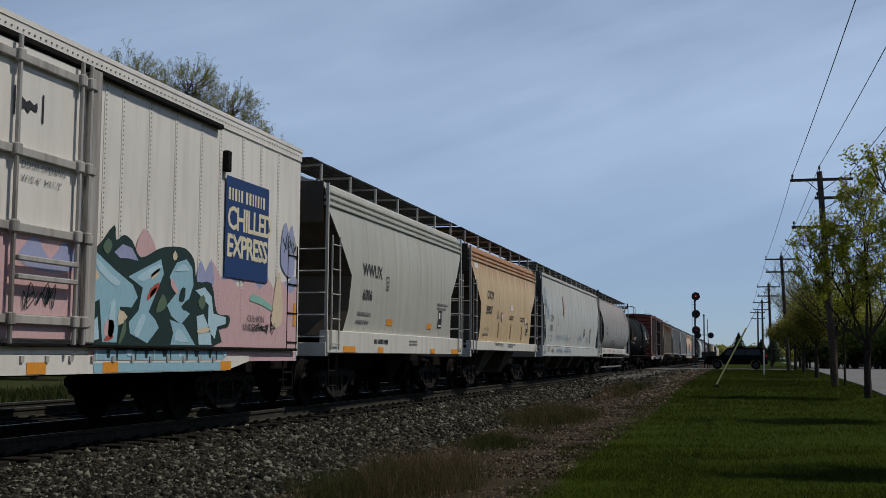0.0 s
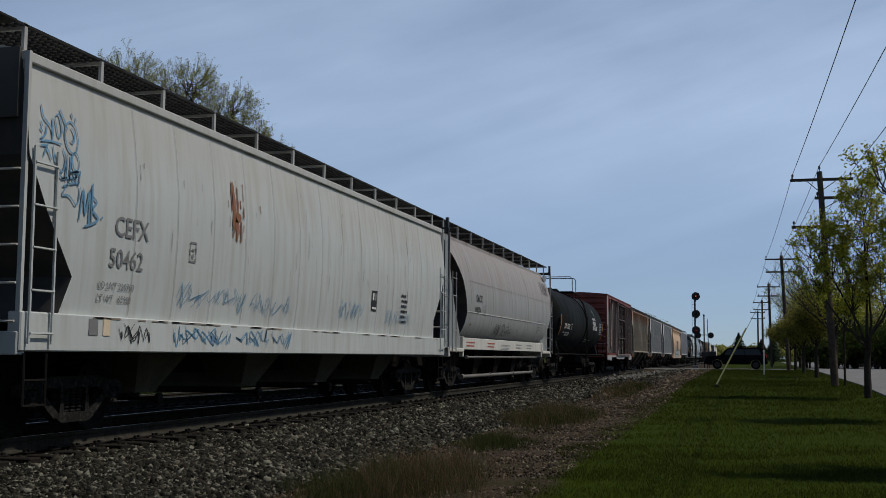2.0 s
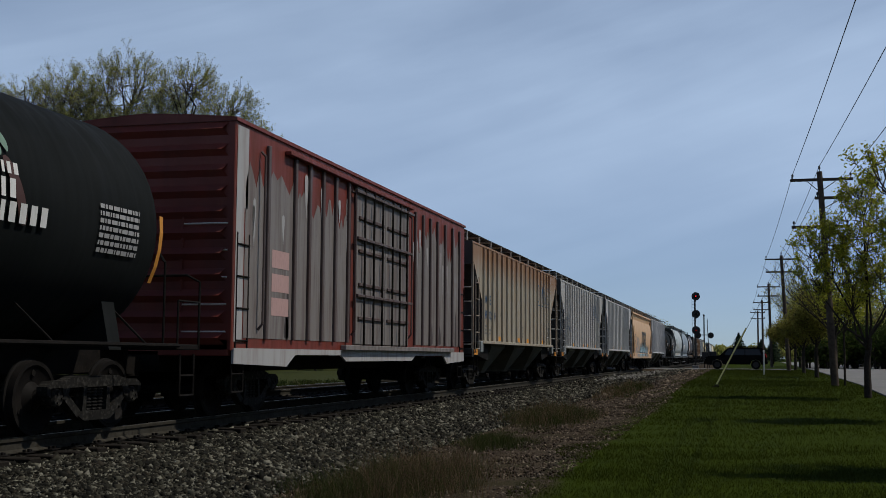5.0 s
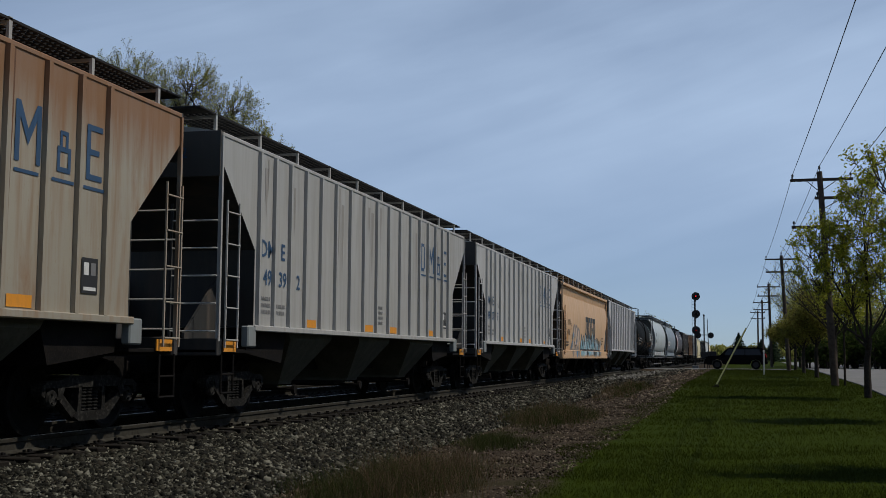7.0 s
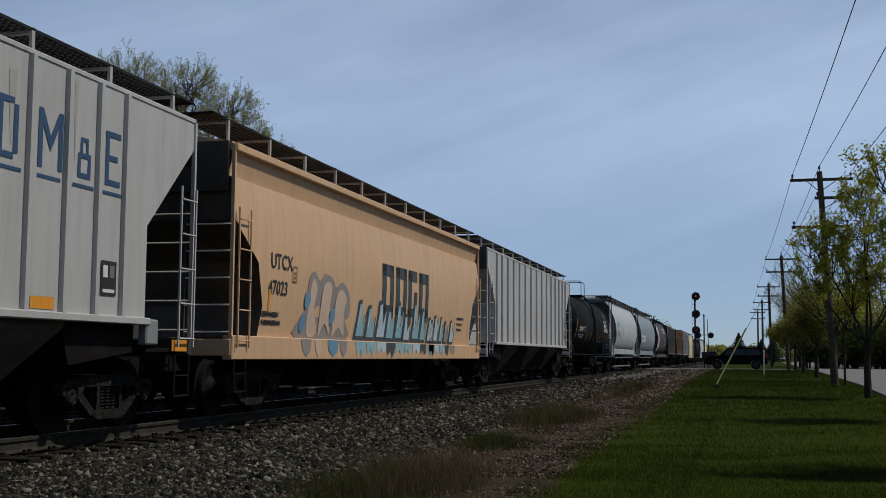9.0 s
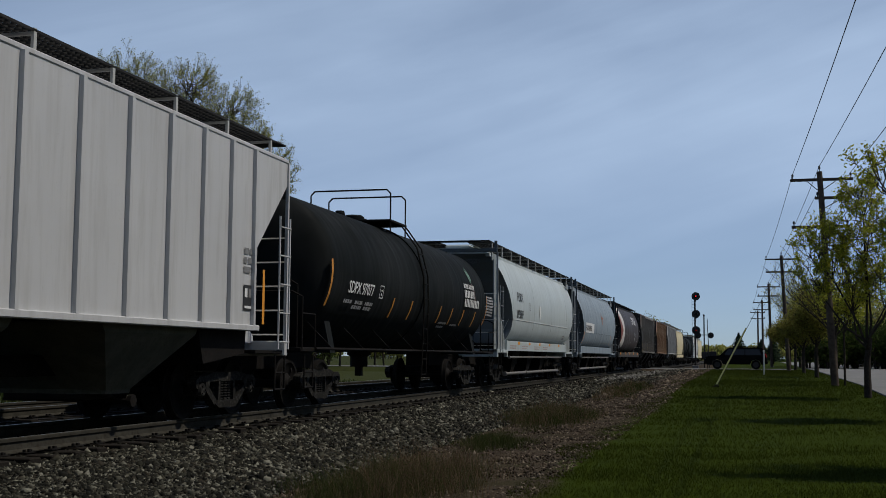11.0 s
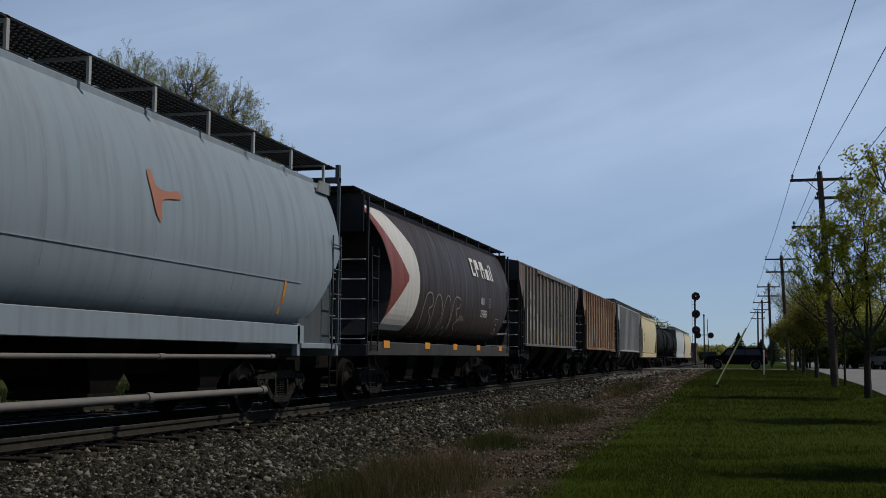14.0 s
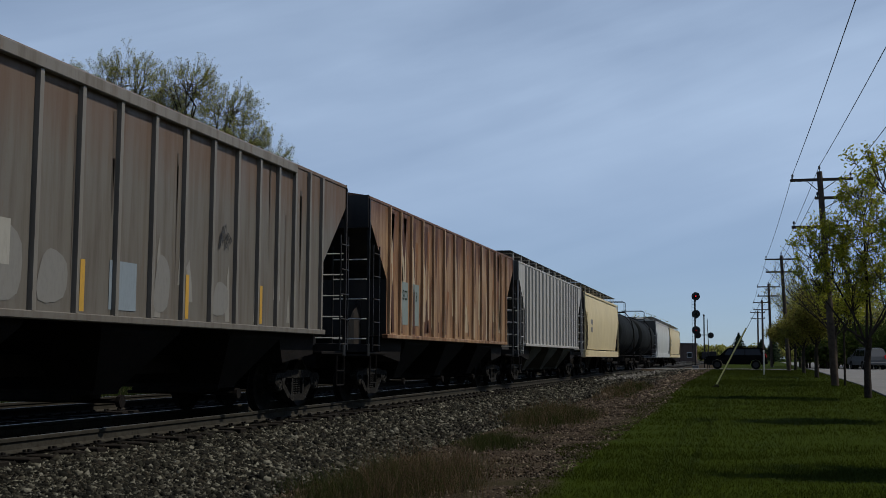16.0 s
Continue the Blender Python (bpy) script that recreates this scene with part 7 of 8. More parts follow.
    # a slender green figure-like squiggle of spray
    blob(c, [(0, 0.08), (0.1, 0.18), (0.55, 0.12), (0.9, 0.02), (0.9, -0.06), (0.5, 0.02), (0.15, 0.06)], plain("mint_spray", (0.25, 0.5, 0.42)), 14.1, 1.78, 1, 1, 0.02)
    blob(c, [(0, 0), (0.1, 0.5), (0.28, 0.85), (0.42, 0.5), (0.45, 0.05), (0.22, -0.1)], CREAMSPRAY, 15.0, 1.55, 1, 1, 0.02)
    put(c, "CUSHION", 14.0, 1.52, 0.15, INK, 0, 0.024)
    put(c, "UNDERFRAME", 13.85, 1.38, 0.15, INK, 0, 0.024)
    plate_box(c, 14.95, 1.42, 0.2)
    put(c, "DOOR OPENING", 7.9, 3.0, 0.11, INKGREY, 0, 0.08)
    put(c, "W10'-6\"  H11'-2\"", 7.9, 2.85, 0.11, INKGREY, 0, 0.08)
    blob(c, [(0.0, 0.06), (0.04, 0.16), (0.12, 0.12), (0.18, 0.15), (0.26, 0.11), (0.32, 0.15), (0.32, 0.04), (0.22, 0.06), (0.16, 0.0), (0.10, 0.05), (0.03, 0.02)], INK, 7.82, 3.6, 1, 1, 0.08, "latch_plate", 2)
    for y in (7.72, 8.24):
        patch(c, y, 3.54, 0.03, 0.32, INK, 0.08, "latch_bar")
    patch(c, 15.95, 1.5, 0.12, 0.4, ORANGE, 0.02, "reflector")


reefer_details(R0)

SL2, SL3, SL4, SL11 = ((c[0], c[1], lambda z: 1.552) for c in (C2, C3, C4, C11))
# --- short hoppers
put(C2, "WWUX", 2.05, 2.66, 0.38, INK, 0.004)
put(C2, "6006", 2.1, 2.16, 0.32, INK, 0.004)
frame_box(C2, 3.7, 2.44, 0.2, 0.30, INK)
print_lines(C2, 1.85, 1.66, [(0, 0.17, 0.85, 0.07), (-0.08, 0, 0.85, 0.07)], INKGREY, 2)
patch(C2, 3.9, 1.67, 0.45, 0.14, ORANGE)
patch(C2, 7.35, 1.67, 0.42, 0.14, ORANGE)
plate_box(C2, 8.35, 1.72, 0.38)
print_lines(C2, 8.2, 2.2, [(0, 0.1, 1.1, 0.06), (0, 0, 0.9, 0.06)], INKGREY, 3)
for y, w in ((0.9, 0.75), (3.15, 0.4), (7.55, 0.4), (9.7, 0.75)):
    patch(SL2, y, 1.06, w, 0.12, ORANGE, 0.006, "reflector")
company(SL2, 2.9, 1.25, (3, 6, 4), 0.1, INK, 0.006, 1.05)
print_lines(SL2, 5.6, 1.25, [(0, 0.07, 0.7, 0.04), (0, 0, 0.7, 0.04)], INKGREY, 5, 0.006)
put(C3, "CRDX", 2.12, 2.79, 0.36, INK, 0.004)
put(C3, "20807", 2.0, 2.32, 0.36, INK, 0.004)
patch(C3, 0.5, 3.63, 0.5, 0.14, WHITE)
plate_box(C3, 8.9, 1.78, 0.36)
patch(C3, 5.85, 2.55, 0.42, 0.18, WHITE)
for y in (4.47, 8.68):
    car, L, px = C3
    ring = [(0.11 * math.cos(a / 12 * 6.283), 0.16 * math.sin(a / 12 * 6.283)) for a in range(12)]
    decal(car, flat([ring]), -L / 2 + y, 2.28, px, REDSPRAY, 0.012, "roundel")
    decal(car, flat([[(p * 0.75, q * 0.75) for p, q in ring]]), -L / 2 + y, 2.28, px, WHITE, 0.016, "roundel")
print_lines(C3, 5.75, 2.24, [(0, 0.09, 0.7, 0.05), (0, 0, 0.6, 0.05)], INK, 6)
print_lines(C3, 7.7, 2.24, [(0, 0.09, 0.8, 0.05), (0, 0, 0.7, 0.05)], INK, 7)
put(C3, "LD LMT 233200", 1.75, 1.80, 0.12, INKGREY)
print_lines(C3, 1.75, 1.64, [(0, 0, 0.75, 0.07)], INKGREY, 8)
for y in (3.95, 6.0, 8.05):
    patch(C3, y, 1.6, 0.10, 0.48, plain("rust_strip", (0.26, 0.14, 0.05)), 0.012)
company(SL3, 3.4, 1.33, (3,), 0.11, INK, 0.006, 0.22)
put(SL3, "THROUGH SILL", 3.66, 1.33, 0.15, INK, 0.002, 0.006)
print_lines(SL3, 5.4, 1.30, [(0, 0.07, 1.4, 0.05), (0, 0, 0.9, 0.05)], INKGREY, 10, 0.006)
scrawl(C3, 3.6, 2.1, 0.7, 0.4, plain("faded_ink", (0.14, 0.15, 0.18)), 21, 4, 0.03)

# --- long white hopper with tags
put(C4, "CEFX", 1.88, 2.48, 0.36, INKGREY, 0.004)
put(C4, "50462", 1.8, 2.08, 0.34, INKGREY, 0.004)
put(C4, "LD LMT 220700", 1.6, 1.80, 0.13, INKGREY)
put(C4, "LT WT   65300", 1.6, 1.64, 0.13, INKGREY)
frame_box(C4, 3.94, 2.31, 0.2, 0.29, INKGREY)
plate_box(C4, 12.4, 1.95, 0.36)
sprayed(C4, 0.25, 2.75, [
    [(0.05, 1.06), (0.08, 0.92), (0.22, 0.82), (0.24, 0.66)], [(0.14, 0.84), (0.10, 0.72), (0.0, 0.66)], [(0.0, 0.63), (0.2, 0.66), (0.42, 0.66)], [(0.0, 0.58), (0.14, 0.60)],
    [(0.14, 0.62), (0.04, 0.46)], [(0.1, 0.60), (0.2, 0.44)], [(0.26, 0.94), (0.25, 0.72)], [(0.31, 0.96), (0.36, 0.74), (0.44, 0.82), (0.40, 1.0), (0.33, 0.98)], [(0.42, 1.08), (0.56, 0.86)],
    ring_of(0.64, 0.78, 0.14, 0.19), [(0.64, 0.90), (0.70, 0.82), (0.66, 0.72), (0.61, 0.74)], [(0.24, 0.62), (0.28, 0.42), (0.42, 0.34), (0.48, 0.50), (0.44, 0.62)], [(0.26, 0.5), (0.32, 0.34), (0.46, 0.26), (0.50, 0.44)],
    [(0.52, 0.58), (0.50, 0.24)], [(0.60, 0.56), (0.56, 0.22)], ring_of(0.70, 0.50, 0.075, 0.11), [(0.40, 0.26), (0.74, 0.32)], [(0.44, 0.18), (0.56, 0.20)],
    [(0.60, 0.36), (0.76, 0.38), (0.68, 0.30)]], BLUEMARK, 0.026)
sprayed(C4, 0.25, 2.75, [
    [(0.58, 0.36), (0.56, 0.24)], [(0.56, 0.22), (0.78, 0.26)], [(0.58, 0.36), (0.80, 0.40)], [(0.80, 0.40), (0.76, 0.22)], [(0.66, 0.38), (0.64, 0.24)], [(0.73, 0.39), (0.70, 0.24)],
    [(0.56, 0.24), (0.44, 0.08), (0.58, 0.08), (0.72, -0.02)], [(0.80, 0.22), (0.78, 0.06), (0.72, -0.02)], [(0.02, 0.86), (0.06, 0.80)], [(0.0, 0.78), (0.05, 0.74)], [(0.66, 1.08), (0.68, 1.02)], [(0.74, 1.04), (0.75, 0.99)]], BLUEMARK, 0.024)
sprayed(C4, 1.05, 2.53, [[(0.0, 0.04), (0.08, 0.42), (0.13, 0.12), (0.22, 0.44), (0.21, 0.02)], [(0.28, 0.52), (0.27, 0.04)], [(0.28, 0.36), (0.38, 0.30), (0.29, 0.20), (0.42, 0.10), (0.27, 0.02), (0.12, -0.02)], [(0.5, 0.14), (0.52, 0.12)]], BLUEMARK, 0.038)
scrawl(C4, 3.5, 1.62, 4.4, 0.42, BLUEMARK, 33, 16, 0.022)
scrawl(C4, 10.3, 1.68, 1.5, 0.45, BLUEMARK, 34, 7, 0.025)
scrawl(C4, 13.4, 1.65, 1.8, 0.4, BLUEMARK, 35, 8, 0.02)
scrawl(SL4, 3.3, 1.10, 4.5, 0.32, BLUEMARK, 36, 16, 0.035, 0.006)
scrawl(SL4, 2.0, 1.12, 0.9, 0.3, INK, 37, 5, 0.03, 0.006)
print_lines(C4, 14.6, 1.75, [(0, 0.6, 0.4, 0.06), (0, 0.48, 0.5, 0.06), (0, 0.36, 0.45, 0.06), (0, 0.24, 0.5, 0.06), (0, 0.12, 0.45, 0.06), (0, 0, 0.5, 0.06)], INK, 12)
rustrun = plain("rust_run", (0.27, 0.12, 0.06))
for a, b, w, h in ((5.33, 3.0, 0.10, 0.66), (5.30, 3.5, 0.04, 0.18), (5.40, 3.06, 0.24, 0.14), (5.62, 2.76, 0.05, 0.32), (5.46, 2.78, 0.09, 0.30), (5.42, 2.92, 0.05, 0.2), (5.6, 2.9, 0.03, 0.14), (6.4, 3.3, 0.03, 0.12)):
    blob(C4, [(0, 0), (w * 0.2, h * 0.5), (w * 0.1, h), (w * 0.8, h * 0.92), (w, h * 0.4), (w * 0.6, -h * 0.1)], rustrun, a, b, k=2)
drip = plain("grey_drip", (0.25, 0.25, 0.25))
rd = random.Random(14)
for i in range(60):
    y, z, h = rd.uniform(2.2, 16.5), rd.uniform(2.4, 3.9), rd.choice((0.08, 0.12, 0.2, 0.3))
    patch(C4, y, z - h, rd.choice((0.008, 0.012, 0.016)), h, drip, 0.011, "drip")
# dirty weld lines, and rust in short ragged runs round the patch
oldweld = plain("grey_weld", (0.36, 0.36, 0.35))
for i in range(13):
    patch(C4, 2.4 + (C4[1] - 4.8) * i / 12, 1.5, 0.012, 2.7, oldweld, 0.010, "dirty_seam")
for i in range(26):
    h = rd.uniform(0.08, 0.34)
    patch(C4, rd.gauss(5.48, 0.13), rd.uniform(2.75, 3.4), rd.choice((0.012, 0.02, 0.03)), h, rustrun, 0.012, "rust_run")
sillgrime = plain("sill_grime", (0.30, 0.25, 0.20))
for i in range(40):
    patch(SL4, rd.uniform(0.6, 18.0), 1.425, rd.uniform(0.1, 0.5), 0.02, sillgrime, 0.006, "grime")
patch(SL4, 1.38, 1.22, 0.2, 0.2, INKGREY, 0.006)
patch(SL4, 1.7, 1.22, 0.16, 0.2, CREAMSPRAY, 0.006)

# --- round-sided hoppers
PL5, PL14 = ((c[0], c[1], lambda z: 1.46) for c in (C5, C14))
put(C5, "GACX", 3.05, 2.61, 0.30, INK, 0.003, 0.011)
put(C5, "10074", 2.95, 2.25, 0.30, INK, 0.003, 0.011)
frame_box(C5, 4.15, 2.25, 0.24, 0.28, INKGREY)
sprayed(C5, 6.05, 1.68, [
    [(0.04, 0.02), (0.12, 0.32), (0.26, 0.30), (0.12, 0.18), (0.26, 0.08), (0.04, 0.02)], [(0.34, 0.04), (0.40, 0.30), (0.52, 0.28), (0.50, 0.18), (0.38, 0.16)], [(0.40, 0.16), (0.56, 0.02)], ring_of(0.68, 0.2, 0.09, 0.11), [(0.80, 0.34), (0.74, 0.06), (0.62, -0.06)], [(0.44, -0.1), (0.50, -0.12)],
    [(1.04, 0.22), (1.2, 0.34), (1.5, 0.36)], [(1.30, 0.34), (1.24, -0.04)], [(1.44, 0.34), (1.40, 0.0)], [(1.42, 0.28), (1.56, 0.30), (1.54, 0.16), (1.42, 0.14), (1.66, -0.04)], [(1.84, 0.30), (1.72, 0.18), (1.86, 0.10), (1.74, -0.02), (1.64, 0.02)],
    [(2.04, 0.44), (1.96, -0.04)], [(1.86, 0.10), (2.12, 0.16)], [(2.12, 0.44), (2.22, 0.20), (2.36, 0.22)], [(2.20, 0.0), (2.32, 0.24), (2.46, 0.16), (2.30, 0.10)], [(2.52, 0.02), (2.60, 0.26)], [(2.56, 0.12), (2.70, 0.14)], [(2.66, -0.02), (2.78, 0.28)],
    [(1.02, -0.12), (1.62, -0.16)], [(1.32, -0.08), (1.14, -0.30)]], INK, 0.036, 0.03)
faint = plain("faint_logo_grey", (0.22, 0.205, 0.195))
def slanted(c, y, z, h, strokes, mat, off=0.016):
    """Leaning strokes of a company's mark, each laid up the curved sheet in short steps: (start, end, foot, top, width)."""
    car, L, px = c
    polys = []
    for x0, x1, b0, b1, w in strokes:
        for i in range(6):
            p, q = i / 6, (i + 1) / 6
            polys.append([(x0 + (x1 - x0) * p, h * (b0 + (b1 - b0) * p)), (x0 + (x1 - x0) * p + w, h * (b0 + (b1 - b0) * p)), (x0 + (x1 - x0) * q + w, h * (b0 + (b1 - b0) * q)), (x0 + (x1 - x0) * q, h * (b0 + (b1 - b0) * q))])
    decal(car, flat(polys), -L / 2 + y, z, px, mat, off, "company_mark")


slanted(C5, 15.2, 3.46, 0.5, ((0.12, 0.0, 0.1, 1.0, 0.14), (0.16, 0.12, 0.86, 1.0, 0.30), (0.20, 0.18, 0.0, 0.14, 0.24), (0.42, 0.40, 0.1, 0.45, 0.10), (0.62, 0.50, 0.0, 0.95, 0.13), (0.80, 0.66, 0.0, 0.95, 0.13), (1.10, 0.98, 0.0, 1.0, 0.14), (0.92, 0.90, 0.84, 1.0, 0.40), (1.42, 1.18, 0.0, 1.0, 0.14), (1.22, 1.44, 0.0, 1.0, 0.12)), faint)
for y in (2.3, 5.2, 9.95, 12.0):
    print_lines(PL5, y, 1.28, [(0, 0.1, 1.1, 0.04), (0, 0, 1.0, 0.04)], REDSPRAY if y < 6 else INKGREY, int(y), 0.006)
weld = plain("weld_line", (0.62, 0.62, 0.60))
for y, h in ((2.6, 0.3), (6.75, 0.4), (9.9, 0.3), (13.9, 0.35)):
    patch(C5, y, 1.95 - h, 0.12, h, plain("brown_run", (0.20, 0.125, 0.06)), 0.010, "rust_run")
print_lines(C5, 13.9, 2.0, [(0, 0.32, 0.7, 0.04), (0, 0.22, 0.6, 0.04), (0, 0.10, 0.75, 0.04), (0, 0, 0.7, 0.04)], INKGREY, 15)
grime = plain("dirty_weld", (0.20, 0.195, 0.185))
for y in (2.4, 6.88, 11.64):
    patch(C5, y, 1.62, 0.016, 2.5, grime, 0.009, "dirty_seam")
for a in range(12):
    patch(C5, 2.2 + a * 1.2, 3.17, 1.17, 0.010, grime, 0.009, "dirty_seam")
put(PL5, "CLOSE ALL VALVES AND HATCHCOVERS", 7.24, 1.33, 0.085, INKGREY, 0.001, 0.006)
put(PL5, "SECURE DUST CAPS BEFORE DRIVING CAR", 7.24, 1.22, 0.085, INKGREY, 0.001, 0.006)
for c, a, b in ((C5, 2.05, 15.4), (C14, 2.45, 15.0), (C15, 2.45, 15.0)):
    car, L, px = c
    part("longitudinal_seam", Solid().box(px(2.28) - 0.01, px(2.28) + 0.012, -L / 2 + a, L / 2 - (L - b) + 0.35, 2.27, 2.29), weld if c is not C15 else P_FURB, car)
put(C14, "FURX", 3.17, 2.93, 0.46, INK, 0.004, 0.011, 0.95)
put(C14, "893869", 3.1, 2.35, 0.42, INK, 0.004, 0.011, 0.95)
frame_box(C14, 5.5, 2.69, 0.22, 0.29, INKGREY)
for y in (3.85, 6.02, 8.27, 10.7, 13.2):
    patch(PL14, y, 1.42, 0.36, 0.1, ORANGE, 0.006, "reflector")
for y in (2.4, 4.6, 7.2, 9.2):
    print_lines(PL14, y, 1.27, [(0, 0.08, 1.2, 0.035), (0, 0, 1.1, 0.035)], plain("red_print", (0.42, 0.30, 0.27)), int(y) + 2, 0.006)
blob(C14, [(0, 0), (-0.12, 0.25), (0.05, 0.5), (0.2, 0.3), (0.12, -0.1)], plain("bright_scuff", (0.74, 0.75, 0.72)), 7.8, 2.5, 1, 1, 0.014)
print_lines(C14, 14.2, 1.75, [(0, 0.12, 0.5, 0.06), (0, 0, 0.5, 0.06)], INKGREY, 15, 0.03)
patch(C15, 2.97, 2.24, 3.3, 0.5, WHITE, 0.018, "number_panel", "white number panel")
put(C15, "FURX 893985", 3.02, 2.34, 0.40, INK, 0.004, 0.024, 0.95)
blob(C15, [(-0.05, 0.6), (0.08, 0.68), (0.2, 0.40), (0.6, 0.36), (0.95, 0.42), (1.0, 0.28), (0.55, 0.22), (0.36, 0.12), (0.32, -0.22), (0.16, -0.1), (0.05, 0.2)], plain("red_scribble", (0.40, 0.17, 0.11)), 9.85, 2.95, 0.85, 0.75, 0.016)
for c, y in ((C15, 1.9), (C5, 1.6)):
    car, L, px = c
for y in (0.9, 15.6):
    patch(C15, y + 1.6 if y < 2 else y - 1.0, 1.7, 0.10, 0.6, ORANGE, 0.012, "reflector")

FADEDSILVER = plain("faded_silver_spray", (0.27, 0.26, 0.25))
# --- dark maroon car with its white curve and red tip
def maroon_details(c):
    car, L, px = c
    red = paint("faded_red_segment", (0.23, 0.055, 0.04), dirt=(0.14, 0.06, 0.05), wash=0.5, seed=40)
    wht = paint("dirty_white_curve", (0.62, 0.60, 0.56), dirt=(0.35, 0.30, 0.26), wash=0.5, seed=41)
    zs = [1.47 + i * (4.30 - 1.47) / 24 for i in range(25)]
    tip = 2.82
    def inner(z):
        return 0.55 + 2.5 * (1 - abs(z - tip) / 1.45) if z < tip else 0.55 + 2.5 * (1 - ((z - tip) / 1.5) ** 1.1)
    def outer(z):
        return 3.92 - 1.15 * abs((z - tip) / 1.4) ** 2.2 - (0.9 * max(0, z - 3.6))
    e = lambda z: CUT_CP(z) + 0.02
    for f0, f1, mat in ((e, lambda z: max(e(z) + 0.01, inner(z)), red), (lambda z: max(e(z) + 0.01, inner(z)), outer, wht)):
        polys = [[(f0(a), a), (f1(a), a), (f1(b), b), (f0(b), b)] for a, b in zip(zs, zs[1:])]
        decal(car, flat(polys), -L / 2, 0, px, mat, 0.012, "painted_segment")
    wt_ = plain("white_words", (0.70, 0.69, 0.66))
    decal(car, flat([rect(0.0, 0.0, 0.42, 0.1), rect(0.0, 0.1, 0.14, 0.32), rect(0.0, 0.42, 0.42, 0.1), rect(0.6, 0, 0.14, 0.52), rect(0.74, 0.24, 0.3, 0.28), rect(1.3, 0, 0.14, 0.52), rect(1.44, 0.26, 0.32, 0.26), rect(1.62, 0, 0.14, 0.22), rect(1.95, 0, 0.4, 0.34), rect(2.5, 0, 0.13, 0.34), rect(2.5, 0.4, 0.13, 0.1), rect(2.78, 0, 0.13, 0.52)]), -L / 2 + 9.85, 3.36, px, wt_, 0.03, "company_mark")
    put(c, "334863", 10.7, 2.17, 0.32, wt_, 0.0, 0.025)
    print_lines(c, 10.75, 2.55, [(0, 0, 0.42, 0.2)], SILVER, 3, 0.025)
    frame_box(c, 11.9, 2.5, 0.22, 0.28, SILVER)
    bubbles(c, 4.2, 1.52, 3.9, 1.05, FADEDSILVER, 0.035)
    scrawl(c, 7.9, 1.9, 0.8, 0.25, FADEDSILVER, 52, 4, 0.025, 0.03)
    frame_box(c, 13.0, 1.7, 0.5, 0.5, SILVER, 0.03)
    for y in (1.1, 4.55, 7.45, 10.35, 13.6):
        patch(c, y, 1.17, 0.45, 0.16, ORANGE, 0.56, "reflector")


maroon_details(C16)
both(C16[0], "roof_lip", (1.02, 1.12, -7.2, 7.2, 4.36, 4.44, 0.01), P_ENDBLACK)

# --- peach hopper
put(C11, "UTCX", 1.45, 2.46, 0.36, INK, 0.004)
put(C11, "47023", 1.4, 2.02, 0.34, INK, 0.004)
frame_box(C11, 2.45, 2.27, 0.2, 0.28, plain("brown_print", (0.3, 0.15, 0.08)))
slate = plain("slate_spray", (0.06, 0.075, 0.085))
aqua = plain("aqua_spray", (0.27, 0.47, 0.55))
greyspray = plain("grey_spray", (0.30, 0.27, 0.25))
for k, (a, b) in enumerate(((7.7, 0.85), (8.75, 0.85), (9.75, 0.75), (10.7, 0.85))):
    for (p, q, w, h) in ((0, 0, 0.28, 1.7), (0, 1.45, b, 0.25), (b - 0.26, 0.5 if k != 2 else 0.0, 0.26, 1.2), (0, 0.6, b, 0.2)):
        patch(C11, a + p, 1.32 + q, w, h, slate, 0.012, "block_stroke")
def spiky(c, sill, x0, x1, n, h, fills, seed):
    """A run of leaning, spiky spray strokes that goes on over the sill: dark edge, coloured body, pale glint."""
    rnd = random.Random(seed)
    for k in range(n):
        x, w = x0 + (x1 - x0) * k / n, (x1 - x0) / n * rnd.uniform(0.85, 1.2)
        t, lean, dip = h * rnd.uniform(0.62, 1.05), rnd.uniform(0.05, 0.28), rnd.uniform(0.25, 0.6)
        shape = [(0, 0), (lean, t), (lean + 0.30 * w, t * 1.04), (lean * 0.6 + 0.5 * w, t * dip), (lean + 0.78 * w, t * rnd.uniform(0.7, 1.0)), (0.95 * w, t * 0.4), (0.9 * w, 0)]
        blob(c, shape, slate, x, 1.31, 1.0, 1.0, 0.015 + 0.001 * (k % 2), "sprayed_outline", 1)
        mx, mz = sum(p for p, q in shape) / 7, sum(q for p, q in shape) / 7
        blob(c, [(mx + (p - mx) * 0.72, max(0.01, mz + (q - mz) * 0.80)) for p, q in shape], fills[k % len(fills)], x, 1.31, 1.0, 1.0, 0.019 + 0.001 * (k % 2), "sprayed_shape", 1)
        blob(c, [(lean * 0.5 + 0.12 * w, t * 0.35), (lean * 0.9 + 0.14 * w, t * 0.85), (lean * 0.9 + 0.24 * w, t * 0.8), (lean * 0.5 + 0.22 * w, t * 0.35)], paleblue, x, 1.31, 1.0, 1.0, 0.023, "spray_highlight", 1)
        d = rnd.uniform(0.24, 0.34)
        blob(sill, [(0.0, 0.34), (0.9 * w, 0.34), (0.8 * w, 0.34 - d * 0.7), (0.55 * w, 0.34 - d), (0.4 * w, 0.34 - d * 0.5), (0.1 * w, 0.34 - d * 0.9)], (fills + (slate,))[k % (len(fills) + 1)], x, 0.945, 1.0, 1.0, 0.006, "sprayed_shape", 1)


